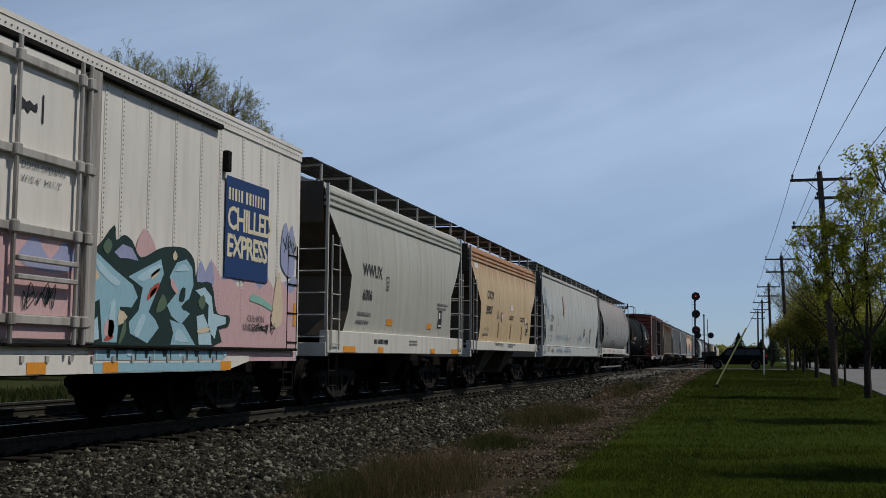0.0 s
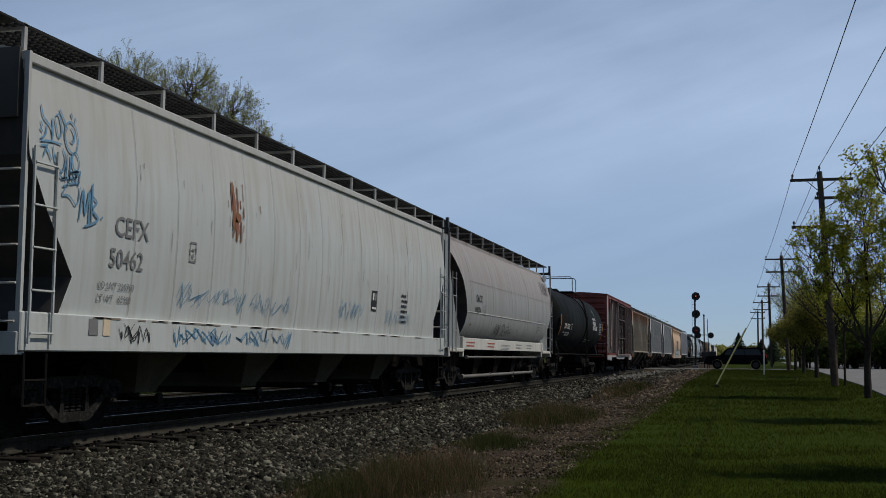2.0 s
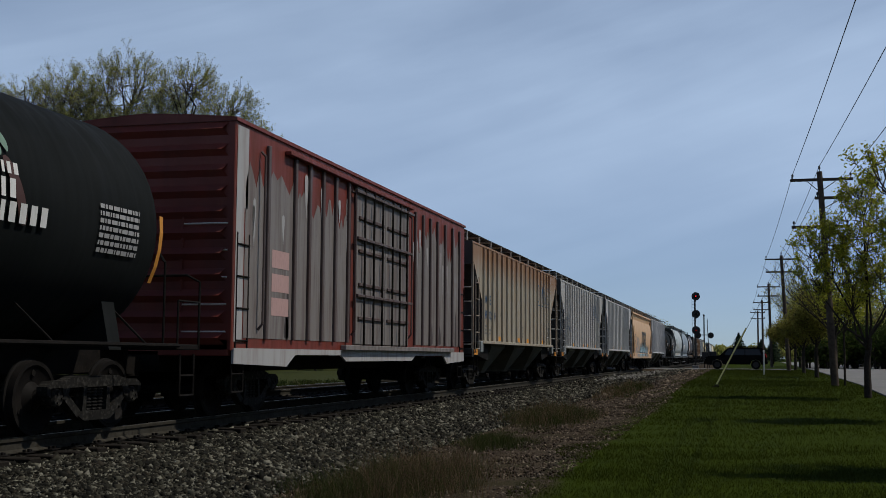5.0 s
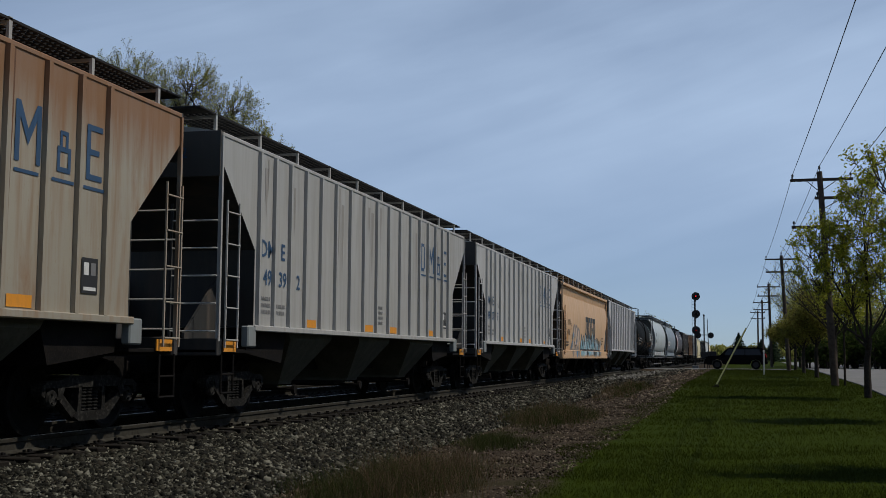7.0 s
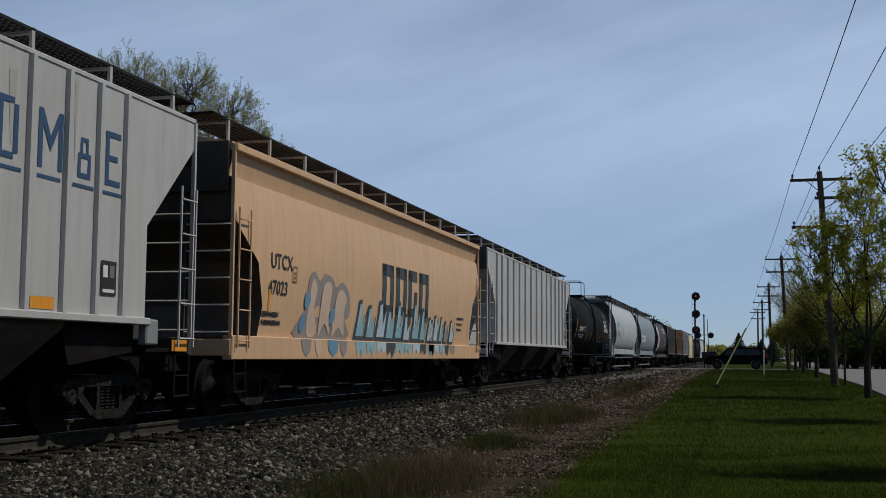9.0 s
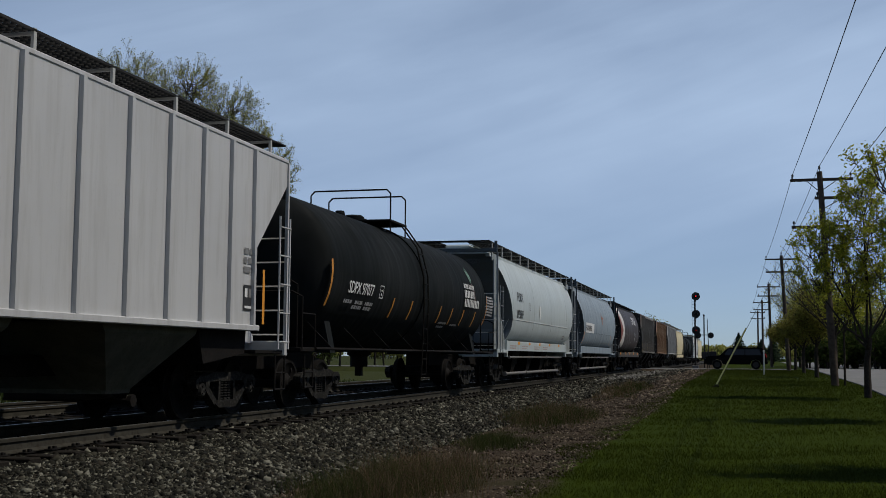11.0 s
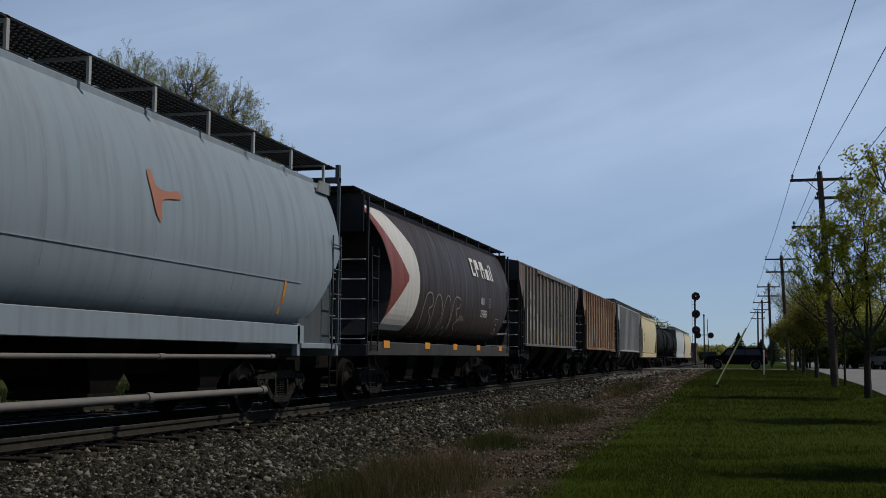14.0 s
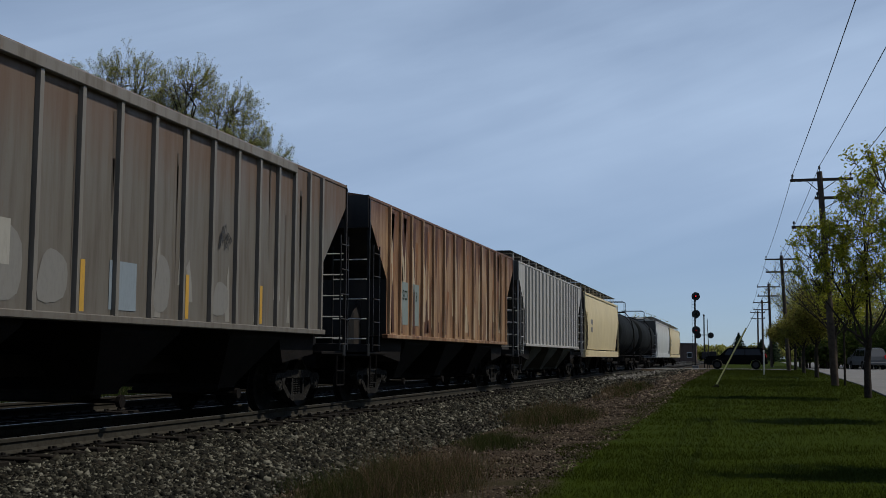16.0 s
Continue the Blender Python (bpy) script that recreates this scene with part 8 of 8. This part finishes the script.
paleblue = plain("pale_blue_spray", (0.48, 0.60, 0.66))
spiky(C11, SL11, 5.9, 12.2, 9, 0.95, (aqua, aqua, paleblue), 61)
spiky(C11, SL11, 11.6, 14.3, 5, 0.85, (greyspray, paleblue, aqua), 62)
peachfill = plain("pale_peach_spray", (0.62, 0.47, 0.36))
blob(C11, [(0.0, 0.0), (0.12, 0.35), (0.42, 0.62), (0.5, 1.1), (0.75, 1.3), (1.05, 1.12), (1.3, 1.28), (1.75, 1.22), (1.95, 1.05), (2.3, 1.18), (2.75, 0.95), (2.8, 0.5), (2.55, 0.4), (2.75, 0.0)], greyspray, 2.75, 1.31, 1.0, 0.95, 0.012, "sprayed_outline")
for a, pts in ((0.5, [(0.0, 0.08), (0.08, 0.9), (0.25, 1.15), (0.42, 0.95), (0.3, 0.6), (0.5, 0.1)]), (1.1, [(0.0, 0.05), (0.1, 0.9), (0.3, 1.12), (0.62, 1.05), (0.5, 0.5), (0.62, 0.08), (0.3, 0.3)]), (1.85, [(0.0, 0.06), (0.12, 0.8), (0.4, 1.02), (0.75, 0.85), (0.6, 0.55), (0.7, 0.06), (0.35, 0.25)])):
    blob(C11, pts, peachfill, 2.75 + a, 1.31, 1.0, 0.95, 0.017)
for a, b in ((0.3, 0.55), (0.12, 0.12), (1.65, 0.3)):
    blob(C11, [(0, 0), (0.05, 0.22), (0.2, 0.28), (0.3, 0.12), (0.15, -0.04)], BLUEMARK, 2.75 + a, 1.33 + b, 1.0, 1.0, 0.021)
for k, w in enumerate((0.5, 0.35, 0.6, 0.45)):
    blob(SL11, [(0, 0.34), (w, 0.34), (w * 0.9, 0.12), (w * 0.5, 0.02), (w * 0.1, 0.15)], (greyspray, peachfill, BLUEMARK, greyspray)[k], 2.9 + k * 0.68, 0.945, 1, 1, 0.006, k=1)
print_lines(C11, 1.2, 1.5, [(0, 0.14, 0.7, 0.08), (0, 0, 0.8, 0.08)], INK, 22)
print_lines(C11, 14.6, 1.7, [(0, 0.3, 0.8, 0.06), (0, 0.15, 0.7, 0.06), (0, 0, 0.6, 0.06)], INK, 23)
patch(C11, 1.42, 1.7, 0.08, 0.5, ORANGE)

# --- ribbed hoppers: numbers in the panels, blue initials as plain blocks, fittings
def initials(c, n, first, z):
    """The four large blue letters of the line's mark, kept as plain blocks over a bar."""
    car, L, px = c
    ys = rib_rows(L, n)
    t = 0.085
    shapes = [[rect(0.02, 0, t, 0.68), rect(0.02 + t, 0.61, 0.2, 0.07), rect(0.02 + t, 0, 0.2, 0.07), rect(0.30, 0.07, t, 0.54)],
              [rect(0, 0, t, 0.68), rect(0.40, 0, t, 0.68), [(t, 0.68), (t, 0.5), (0.2425, 0.2), (0.2425, 0.38)], [(0.40, 0.68), (0.2425, 0.38), (0.2425, 0.2), (0.40, 0.5)]],
              [rect(0.1, 0.0, 0.28, 0.06), rect(0.1, 0.06, 0.06, 0.18), rect(0.1, 0.24, 0.28, 0.06), rect(0.32, 0.06, 0.06, 0.18), rect(0.15, 0.3, 0.05, 0.14), rect(0.27, 0.3, 0.05, 0.14), rect(0.15, 0.44, 0.17, 0.05)],
              [rect(0.05, 0, t, 0.68), rect(0.05 + t, 0.61, 0.27, 0.07), rect(0.05 + t, 0.31, 0.2, 0.07), rect(0.05 + t, 0, 0.27, 0.07)]]
    for i, sh in enumerate(shapes):
        mid = (ys[first + i] + ys[first + i + 1]) / 2 - 0.19
        decal(car, flat(sh + [rect(0.0, -0.12, 0.46, 0.04)]), mid, z, px, BLUE, 0.008, "company_mark")


for c, num in ((H8, ["49", "02", "0"]), (H9, ["49", "39", "2"]), (H10, ["49", "07", "7"])):
    panel_text(c, 17, ["DM", "E"], 0, 2.62, 0.40, BLUE, 0.006)
    panel_text(c, 17, num, 0, 2.16, 0.36, BLUE, 0.006)
    initials(c, 17, 12, 3.10)
    for k in (3, 7, 9, 13):
        panel_box(c, 17, k, 1.5, 0.14, ORANGE, 0.8)
    for k, rows in ((0, 3), (1, 2), (8, 4)):
        car, L, px = c
        y = rib_rows(L, 17)[k] + 0.14
        decal(car, bars([(0, 0.11 * r, 0.4, 0.06) for r in range(rows)], k + 3), y, 1.68, px, INKGREY, 0.008, "fine_print")
    car, L, px = c
    plate_box((car, L, px), rib_rows(L, 17)[15] + L / 2 + 0.15, 1.72, 0.36)
    for k in (-1, 1):
        part("reflector", Solid().box(1.52, 1.535, k * (L / 2 - 0.42) - 0.22, k * (L / 2 - 0.42) + 0.22, 1.04, 1.2), ORANGE, car)
        part("pull_bracket", Solid().box(1.42, 1.55, k * (L / 2 - 1.22) - 0.16, k * (L / 2 - 1.22) + 0.16, 1.12, 1.46, 0.02), P_WEB, car)
        part("end_deck", Solid().box(-1.5, 1.5, min(k * L / 2, k * (L / 2 - 1.3)), max(k * L / 2, k * (L / 2 - 1.3)), 1.02, 1.08, 0.01), M_STEEL, car)
PALEPATCH, YELLOWSTRIP = plain("pale_panel", (0.36, 0.35, 0.31)), plain("yellow_strip", (0.55, 0.32, 0.05))
for k, z, h, share in ((0, 2.05, 0.75, 0.55), (1, 2.0, 1.45, 0.75), (2, 2.0, 1.35, 0.7), (3, 2.0, 0.65, 0.5), (4, 1.95, 0.5, 0.45)):
    panel_box(H17, 17, k, z, h, PALEPATCH, share)
STENCILDARK = plain("dark_stencil", (0.07, 0.065, 0.058))
car, L, px = H17
ROWS17 = rib_rows(L, 17, 1.5)
for k, top, low in ((1, "NI", "175"), (2, "RX", "840")):
    for word, z in ((top, 2.92), (low, 2.38)):
        me = text_mesh(word, 0.36 if len(word) == 2 else 0.30)
        decal(car, me, ROWS17[k] + 0.13, z, px, STENCILDARK, 0.014)
panel_box(H17, 17, 7, 1.55, 0.62, plain("pale_blue_patch", (0.24, 0.29, 0.33)), 0.95)
for k in (0, 3, 6, 9, 12):
    patch(H17, ROWS17[k] + L / 2 + 0.02, 1.5, 0.10, 0.62, YELLOWSTRIP, 0.068, "reflector")
scrawl(H17, 9.95, 2.55, 0.45, 0.45, INK, 61, 3, 0.03, 0.02)
for k, (w, h) in enumerate(((0.5, 0.8), (0.55, 0.6), (0.4, 0.75), (0.5, 0.5))):
    blob(H17, [(0, 0), (0.03, h * 0.7), (w * 0.4, h), (w, h * 0.75), (w * 0.9, 0.05)], plain("worn_grey_scuff", (0.215, 0.21, 0.195)), ROWS17[(4, 5, 8, 10)[k]] + L / 2 + 0.15, 1.6, 1, 1, 0.006)
both(car, "side_chord", (1.50, 1.585, -L / 2 + 3.55, L / 2 - 2.9, 4.20, 4.36, 0.012), P_RIBSOO)
panel_text(H18, 14, ["SO", "13"], 1, 2.3, 0.34, plain("green_stencil", (0.02, 0.12, 0.06)), 0.006)
for k in (1, 2):
    panel_box(H18, 14, k, 1.72, 1.0, plain("grey_green_panel", (0.22, 0.27, 0.26)), 0.95)
print_lines(H12, 16.2, 2.3, [(0, 0.3, 0.5, 0.1), (0, 0.15, 0.45, 0.1), (0, 0, 0.5, 0.1)], INKGREY, 33)
plate_box(H12, 16.2, 1.7, 0.34)
patch(H12, 16.95, 1.5, 0.09, 0.9, ORANGE, 0.012, "reflector")
for c in (H12, H17, H18, H19):
    car, L, px = c
    for k in (-1, 1):
        part("end_deck", Solid().box(-1.5, 1.5, min(k * L / 2, k * (L / 2 - 1.3)), max(k * L / 2, k * (L / 2 - 1.3)), 1.02, 1.08, 0.01), M_STEEL, car)

# --- rust and grime that has run down the sheets between the stakes
def streaks(c, n, mat, seed, per, z0, z1, length, width, down=True, off=0.005, beside=False):
    car, L, px = c
    rnd = random.Random(seed)
    ys = rib_rows(L, n)
    ys = [-L / 2 + 0.15] + ys + [L / 2 - 0.15]
    polys = []
    for a, b in zip(ys[1:-2], ys[2:-1]):
        for _ in range(rnd.choice((max(0, per - 1), per, per + 1))):
            w, h = width * rnd.uniform(0.4, 1.5), length * rnd.uniform(0.25, 1.1)
            y = a + 0.05 + (0.03 if beside else rnd.uniform(0.0, max(0.05, b - a - 0.12 - w)))
            top = rnd.uniform(z0, z1)
            if down:
                pts = [(y, top), (y + w, top), (y + w * 0.9, top - h * 0.35), (y + w * 0.62, top - h * 0.7), (y + w * 0.5, top - h), (y + w * 0.34, top - h * 0.8), (y + w * 0.12, top - h * 0.4)]
            else:
                pts = [(y, top), (y + w, top), (y + w * 0.85, top + h * 0.5), (y + w * 0.6, top + h), (y + w * 0.25, top + h * 0.8), (y + w * 0.1, top + h * 0.4)]
            polys.append([(p, min(max(q, 1.48), 4.34)) for p, q in pts])
    decal(car, flat(polys), 0, 0, px, mat, off, "weather_streak")


RUSTDARK, RUSTORANGE = plain("dark_rust_run", (0.075, 0.028, 0.014)), plain("orange_rust_run", (0.24, 0.10, 0.038))
CREAMRUN = plain("bare_cream_run", (0.46, 0.37, 0.25))
streaks(H18, 14, RUSTDARK, 71, 2, 4.2, 4.34, 2.2, 0.30, off=0.004)
streaks(H18, 14, CREAMRUN, 72, 2, 1.48, 2.2, 1.9, 0.22, down=False, off=0.006)
streaks(H18, 14, RUSTORANGE, 73, 2, 2.6, 4.2, 1.6, 0.20, off=0.008)
streaks(H18, 14, RUSTDARK, 74, 1, 1.48, 1.6, 1.2, 0.22, down=False, off=0.010)
streaks(H8, 17, plain("brown_rust_edge", (0.15, 0.07, 0.033)), 76, 1, 4.2, 4.33, 3.0, 0.06, off=0.006, beside=True)
GRIME = plain("grime_run", (0.10, 0.08, 0.065))
streaks(H17, 17, GRIME, 79, 1, 3.4, 4.3, 2.4, 0.07, off=0.005, beside=True)
streaks(H17, 17, plain("pale_scuff_run", (0.26, 0.25, 0.225)), 80, 1, 1.48, 2.0, 1.1, 0.24, down=False, off=0.0045)
streaks(H9, 17, plain("grey_run", (0.31, 0.295, 0.27)), 81, 1, 3.9, 4.33, 1.6, 0.12, off=0.004)
streaks(H10, 17, plain("pale_grey_run", (0.40, 0.39, 0.365)), 82, 1, 3.9, 4.33, 1.4, 0.10, off=0.004)
for k, (y, z, w) in enumerate(((3.2, 2.55, 0.35), (5.0, 2.2, 0.3), (4.2, 1.75, 0.3), (9.4, 2.6, 0.2))):
    scrawl(H10, y, z, w, 0.16, GRIME, 90 + k, 2, 0.018, 0.008)
    scrawl(H8, y + 0.9, z - 0.3, w, 0.3, GRIME, 94 + k, 2, 0.02, 0.008)

# --- tank cars
def tank_details(c, num):
    car, L, px = c
    put(c, num, 2.42, 2.26, 0.34, WHITE, 0.004, 0.02, 0.92)
    frame_box(c, 4.5, 2.24, 0.26, 0.28, WHITE)
    print_lines(c, 2.3, 1.95, [(0, 0.1, 0.5, 0.07), (0.7, 0.1, 0.5, 0.07), (1.35, 0.1, 0.5, 0.07), (0.6, 0, 0.6, 0.07), (1.35, 0, 0.5, 0.07)], SILVER, 3, 0.03)
    mk = plain("white_block_words", (0.70, 0.70, 0.68))
    company(c, 12.35, 2.92, (5, 6), 0.13, mk, 0.03, 1.35)
    company(c, 12.35, 2.66, (7,), 0.21, mk, 0.03, 1.35)
    company(c, 12.35, 2.40, (10,), 0.22, mk, 0.035, 1.95)
    leafm = plain("pale_green_mark", (0.16, 0.26, 0.20))
    for a, b in ((0.0, 0.0), (0.14, 0.06)):
        blob(c, [(a, b + 0.42), (a + 0.02, b + 0.2), (a + 0.16, b), (a + 0.2, b + 0.12), (a + 0.1, b + 0.3)], leafm, 13.15, 3.1, 1, 1, 0.03)
    blob(c, [(0, 0.45), (0.1, 0.5), (0.28, 0.25), (0.42, -0.15), (0.3, -0.2), (0.18, 0.1)], plain("dark_red_mark", (0.07, 0.03, 0.025)), 13.35, 2.6, 1, 1, 0.026)
    grid = [(0.0, 0.09 * r, 0.95, 0.055) for r in range(7)]
    print_lines(c, 15.25, 2.24, grid, SILVER, 9, 0.02)
    for y in (1.35, L - 1.45):
        patch(c, y, 1.95, 0.09, 0.9, plain("amber_strip", (0.62, 0.26, 0.04)), 0.015, "reflector")
    for y in (5.6, 7.1, 9.85, 11.1, 12.4, 13.85) if num.endswith("77") else ():
        patch(c, y, 1.86, 0.09, 0.44, plain("amber_strip", (0.62, 0.26, 0.04)), 0.02, "reflector")
    print_lines(c, 10.1, 1.75, [(0, 0.1, 0.8, 0.05), (0, 0, 0.7, 0.05), (1.3, 0.08, 0.7, 0.05)], SILVER, 12, 0.04)
    for k, y in ((-1, -L / 2 + 0.55), (1, L / 2 - 0.55)):
        part("end_grab", Solid().path([(1.2, y, 1.14), (1.2, y, 2.3), (1.0, y + 0.2 * k, 2.45)], 0.018), M_STEEL, car)


tank_details(T6, "SDPX 97092")
tank_details(T13, "SDPX 97077")

# --- red boxcar: ribs, doors, door rods
def boxcar_details(c):
    car, L, px = c
    lo, hw = -L / 2, 1.58
    grey = paint("worn_primer_grey", (0.215, 0.195, 0.185), dirt=(0.075, 0.045, 0.04), wash=1.0, rust=0.1, seed=44)
    ribgrey = paint("worn_rib_grey", (0.10, 0.075, 0.07), dirt=(0.06, 0.02, 0.015), wash=0.9, seed=45)
    rg = random.Random(9)
    for s in (-1, 1):
        for y in (1.25, 2.45, 3.15, 3.85, 4.55, 5.3, 10.2, 10.9, 11.6, 12.3, 13.1, 13.9, 14.7):
            part("side_rib", Solid().box(min(s * hw, s * (hw + 0.06)), max(s * hw, s * (hw + 0.06)), lo + y - 0.05, lo + y + 0.05, 1.25, 4.45, 0.012), ribgrey, car)
    for a, b in ((0.4, 1.2), (1.3, 2.4), (2.5, 3.1), (3.2, 3.8), (3.9, 4.5), (4.6, 5.25), (5.75, 7.6), (7.7, 9.4), (10.25, 10.85), (10.95, 11.55), (11.65, 12.25), (12.35, 13.05), (13.15, 13.85), (13.95, 14.65)):
        top = 3.85 + rg.uniform(-0.25, 0.4)
        n = 6
        pts = [(a, 1.26), (b, 1.26)] + [(b - (b - a) * i / n, top + rg.uniform(-0.22, 0.22)) for i in range(n + 1)]
        decal(car, flat([pts]), lo, 0, px, grey, 0.008, "worn_patch")
    for a, b in ((5.7, 7.62), (7.66, 9.5)):
        d = part("door", Solid().box(hw, hw + 0.07, lo + a, lo + b, 1.22, 4.42, 0.015), grey, car, "worn grey-red sliding door")
        for i in range(4):
            z = 1.75 + i * 0.68
            part("door_bar", Solid().box(hw + 0.07, hw + 0.11, lo + a + 0.1, lo + b - 0.1, z - 0.035, z + 0.035, 0.01), ribgrey, d)
        for y in (a + 0.35, (a + b) / 2, b - 0.35):
            part("lock_rod", Solid().tube((hw + 0.13, lo + y, 1.2), (hw + 0.13, lo + y, 4.42), 0.026, 6), M_STEEL, d)
    part("door_track", Solid().box(hw, hw + 0.12, lo + 2.0, lo + 9.8, 4.43, 4.5, 0.01), P_REDBOX, car)
    part("lower_track", Solid().box(hw, hw + 0.12, lo + 5.0, lo + 13.8, 1.1, 1.2, 0.01), grey, car)
    pale = paint("scuffed_pale_grey", (0.42, 0.42, 0.42), dirt=(0.2, 0.12, 0.1), wash=0.7, seed=46)
    for s in (-1, 1):
        part("sill_skirt", Solid().prism([(lo + 0.05, 1.1), (lo + 0.05, 0.86), (lo + 2.2, 0.8), (lo + 2.6, 1.0), (lo + 5.0, 1.0), (lo + 5.3, 0.88), (lo + 10.0, 0.88), (lo + 10.3, 1.0), (lo + 13, 1.0), (lo + 13.4, 0.8), (lo + 15.3, 0.86), (lo + 15.3, 1.1)], s * hw - 0.02, s * hw + 0.02), pale, car)
    patch(c, 0.06, 3.3, 0.42, 1.28, pale, 0.008)
    patch(c, 0.06, 1.2, 0.3, 2.1, pale, 0.008)
    pk = plain("pale_pink_panel", (0.5, 0.32, 0.30))
    for z in (1.65, 2.05, 2.45):
        patch(c, 1.5, z, 0.75, 0.3, pk, 0.012)
    for i in range(26):
        y, z, w, h = rg.uniform(0.5, 14.6), rg.uniform(3.3, 4.25), rg.uniform(0.05, 0.16), rg.uniform(0.35, 1.1)
        if not 5.6 < y < 9.5:
            blob(c, [(0, 0), (w * 0.9, 0.02), (w, -h * 0.3), (w * 0.55, -h), (w * 0.3, -h * 0.7), (0.01, -h * 0.35)], pale, y, z, 1, 1, 0.013, "drip", 2)
    for i in range(10):
        y, w, h = rg.uniform(0.6, 14.6), rg.uniform(0.12, 0.3), rg.uniform(0.3, 1.1)
        blob(c, [(0, 0), (w, 0), (w * 0.85, h * 0.6), (w * 0.4, h), (w * 0.1, h * 0.5)], plain("dark_scuff", (0.05, 0.04, 0.04)), y, 1.3, 1, 1, 0.011, "scuff", 2)
    for a, b, zz in ((5.5, 9.7, 4.30), (5.6, 9.6, 3.36), (5.6, 9.6, 2.2)):
        part("door_rail", Solid().box(hw + 0.09, hw + 0.15, lo + a, lo + b, zz - 0.03, zz + 0.03, 0.008), ribgrey, car)
    for y in (0.95, 5.55, 9.65):
        part("grab_bar", Solid().path([(hw + 0.02, lo + y, 4.3), (hw + 0.1, lo + y, 4.22), (hw + 0.1, lo + y, 1.5), (hw + 0.02, lo + y, 1.4)], 0.022), ribgrey, car)


boxcar_details(B7)
# cream cars and pale tail cars carry faint print
for c in (C20, C24):
    print_lines(c, 2.0, 2.2, [(0, 0.5, 0.8, 0.26), (0, 0.1, 0.8, 0.26)], INKGREY, 3)

# numbers on the end panels that face the camera
def end_number(c, s, z, size, mat, x=-1.2, off=0.02):
    car, L, px = c
    me = text_mesh(s, size)
    co = [v.co.copy() for v in me.vertices]
    for v, p in zip(me.vertices, co):
        v.co = (x + p.x, -L / 2 - off, z + p.y)
    part("end_number", me, mat, car)


end_number(C2, "WWUX", 4.0, 0.26, INK, 0.1)
end_number(C2, "6006", 3.75, 0.26, INK, 0.1)
end_number(C3, "CRDX", 3.95, 0.26, INK, 0.3)
end_number(C3, "20807", 3.68, 0.26, INK, 0.3)
end_number(C4, "50462", 3.85, 0.26, INK, 0.3)
end_number(C15, "FURX", 3.95, 0.28, INK, 0.35)
end_number(C15, "893985", 3.62, 0.28, INK, 0.25)
end_number(C14, "FURX 893869", 4.0, 0.24, INK, -0.45)
for c, s in ((H8, "DME 49020"), (H9, "DME 49392"), (H10, "DME 49077")):
    end_number(c, s, 4.0, 0.24, BLUE, -0.2)

# ---------------------------------------------------------------- movement
def motions():
    times = [0.5 * i for i in range(33)]
    for car, mid in TRAIN:
        walk(car, [(t, pose(XT, mid - SPEED * t, 0)) for t in times])
    walk(SILVERSUV, [(t, pose(interp(t, [(0, 31), (9, 22), (11.5, 16.6), (13, 14.4), (14, 13.1), (15, 12.2), (16, 11.2)]), 113.0, 0.006, 0, 0, -78)) for t in (0, 4, 8, 9, 10, 11, 11.5, 12, 13, 14, 14.5, 15, 16)])
    turn = math.degrees(SPEED / WR / FPS)
    for ws, yy in WHEELSETS:
        walk(ws, [(k / FPS, pose(0, yy, WR, turn * k)) for k in range(481)])


motions()
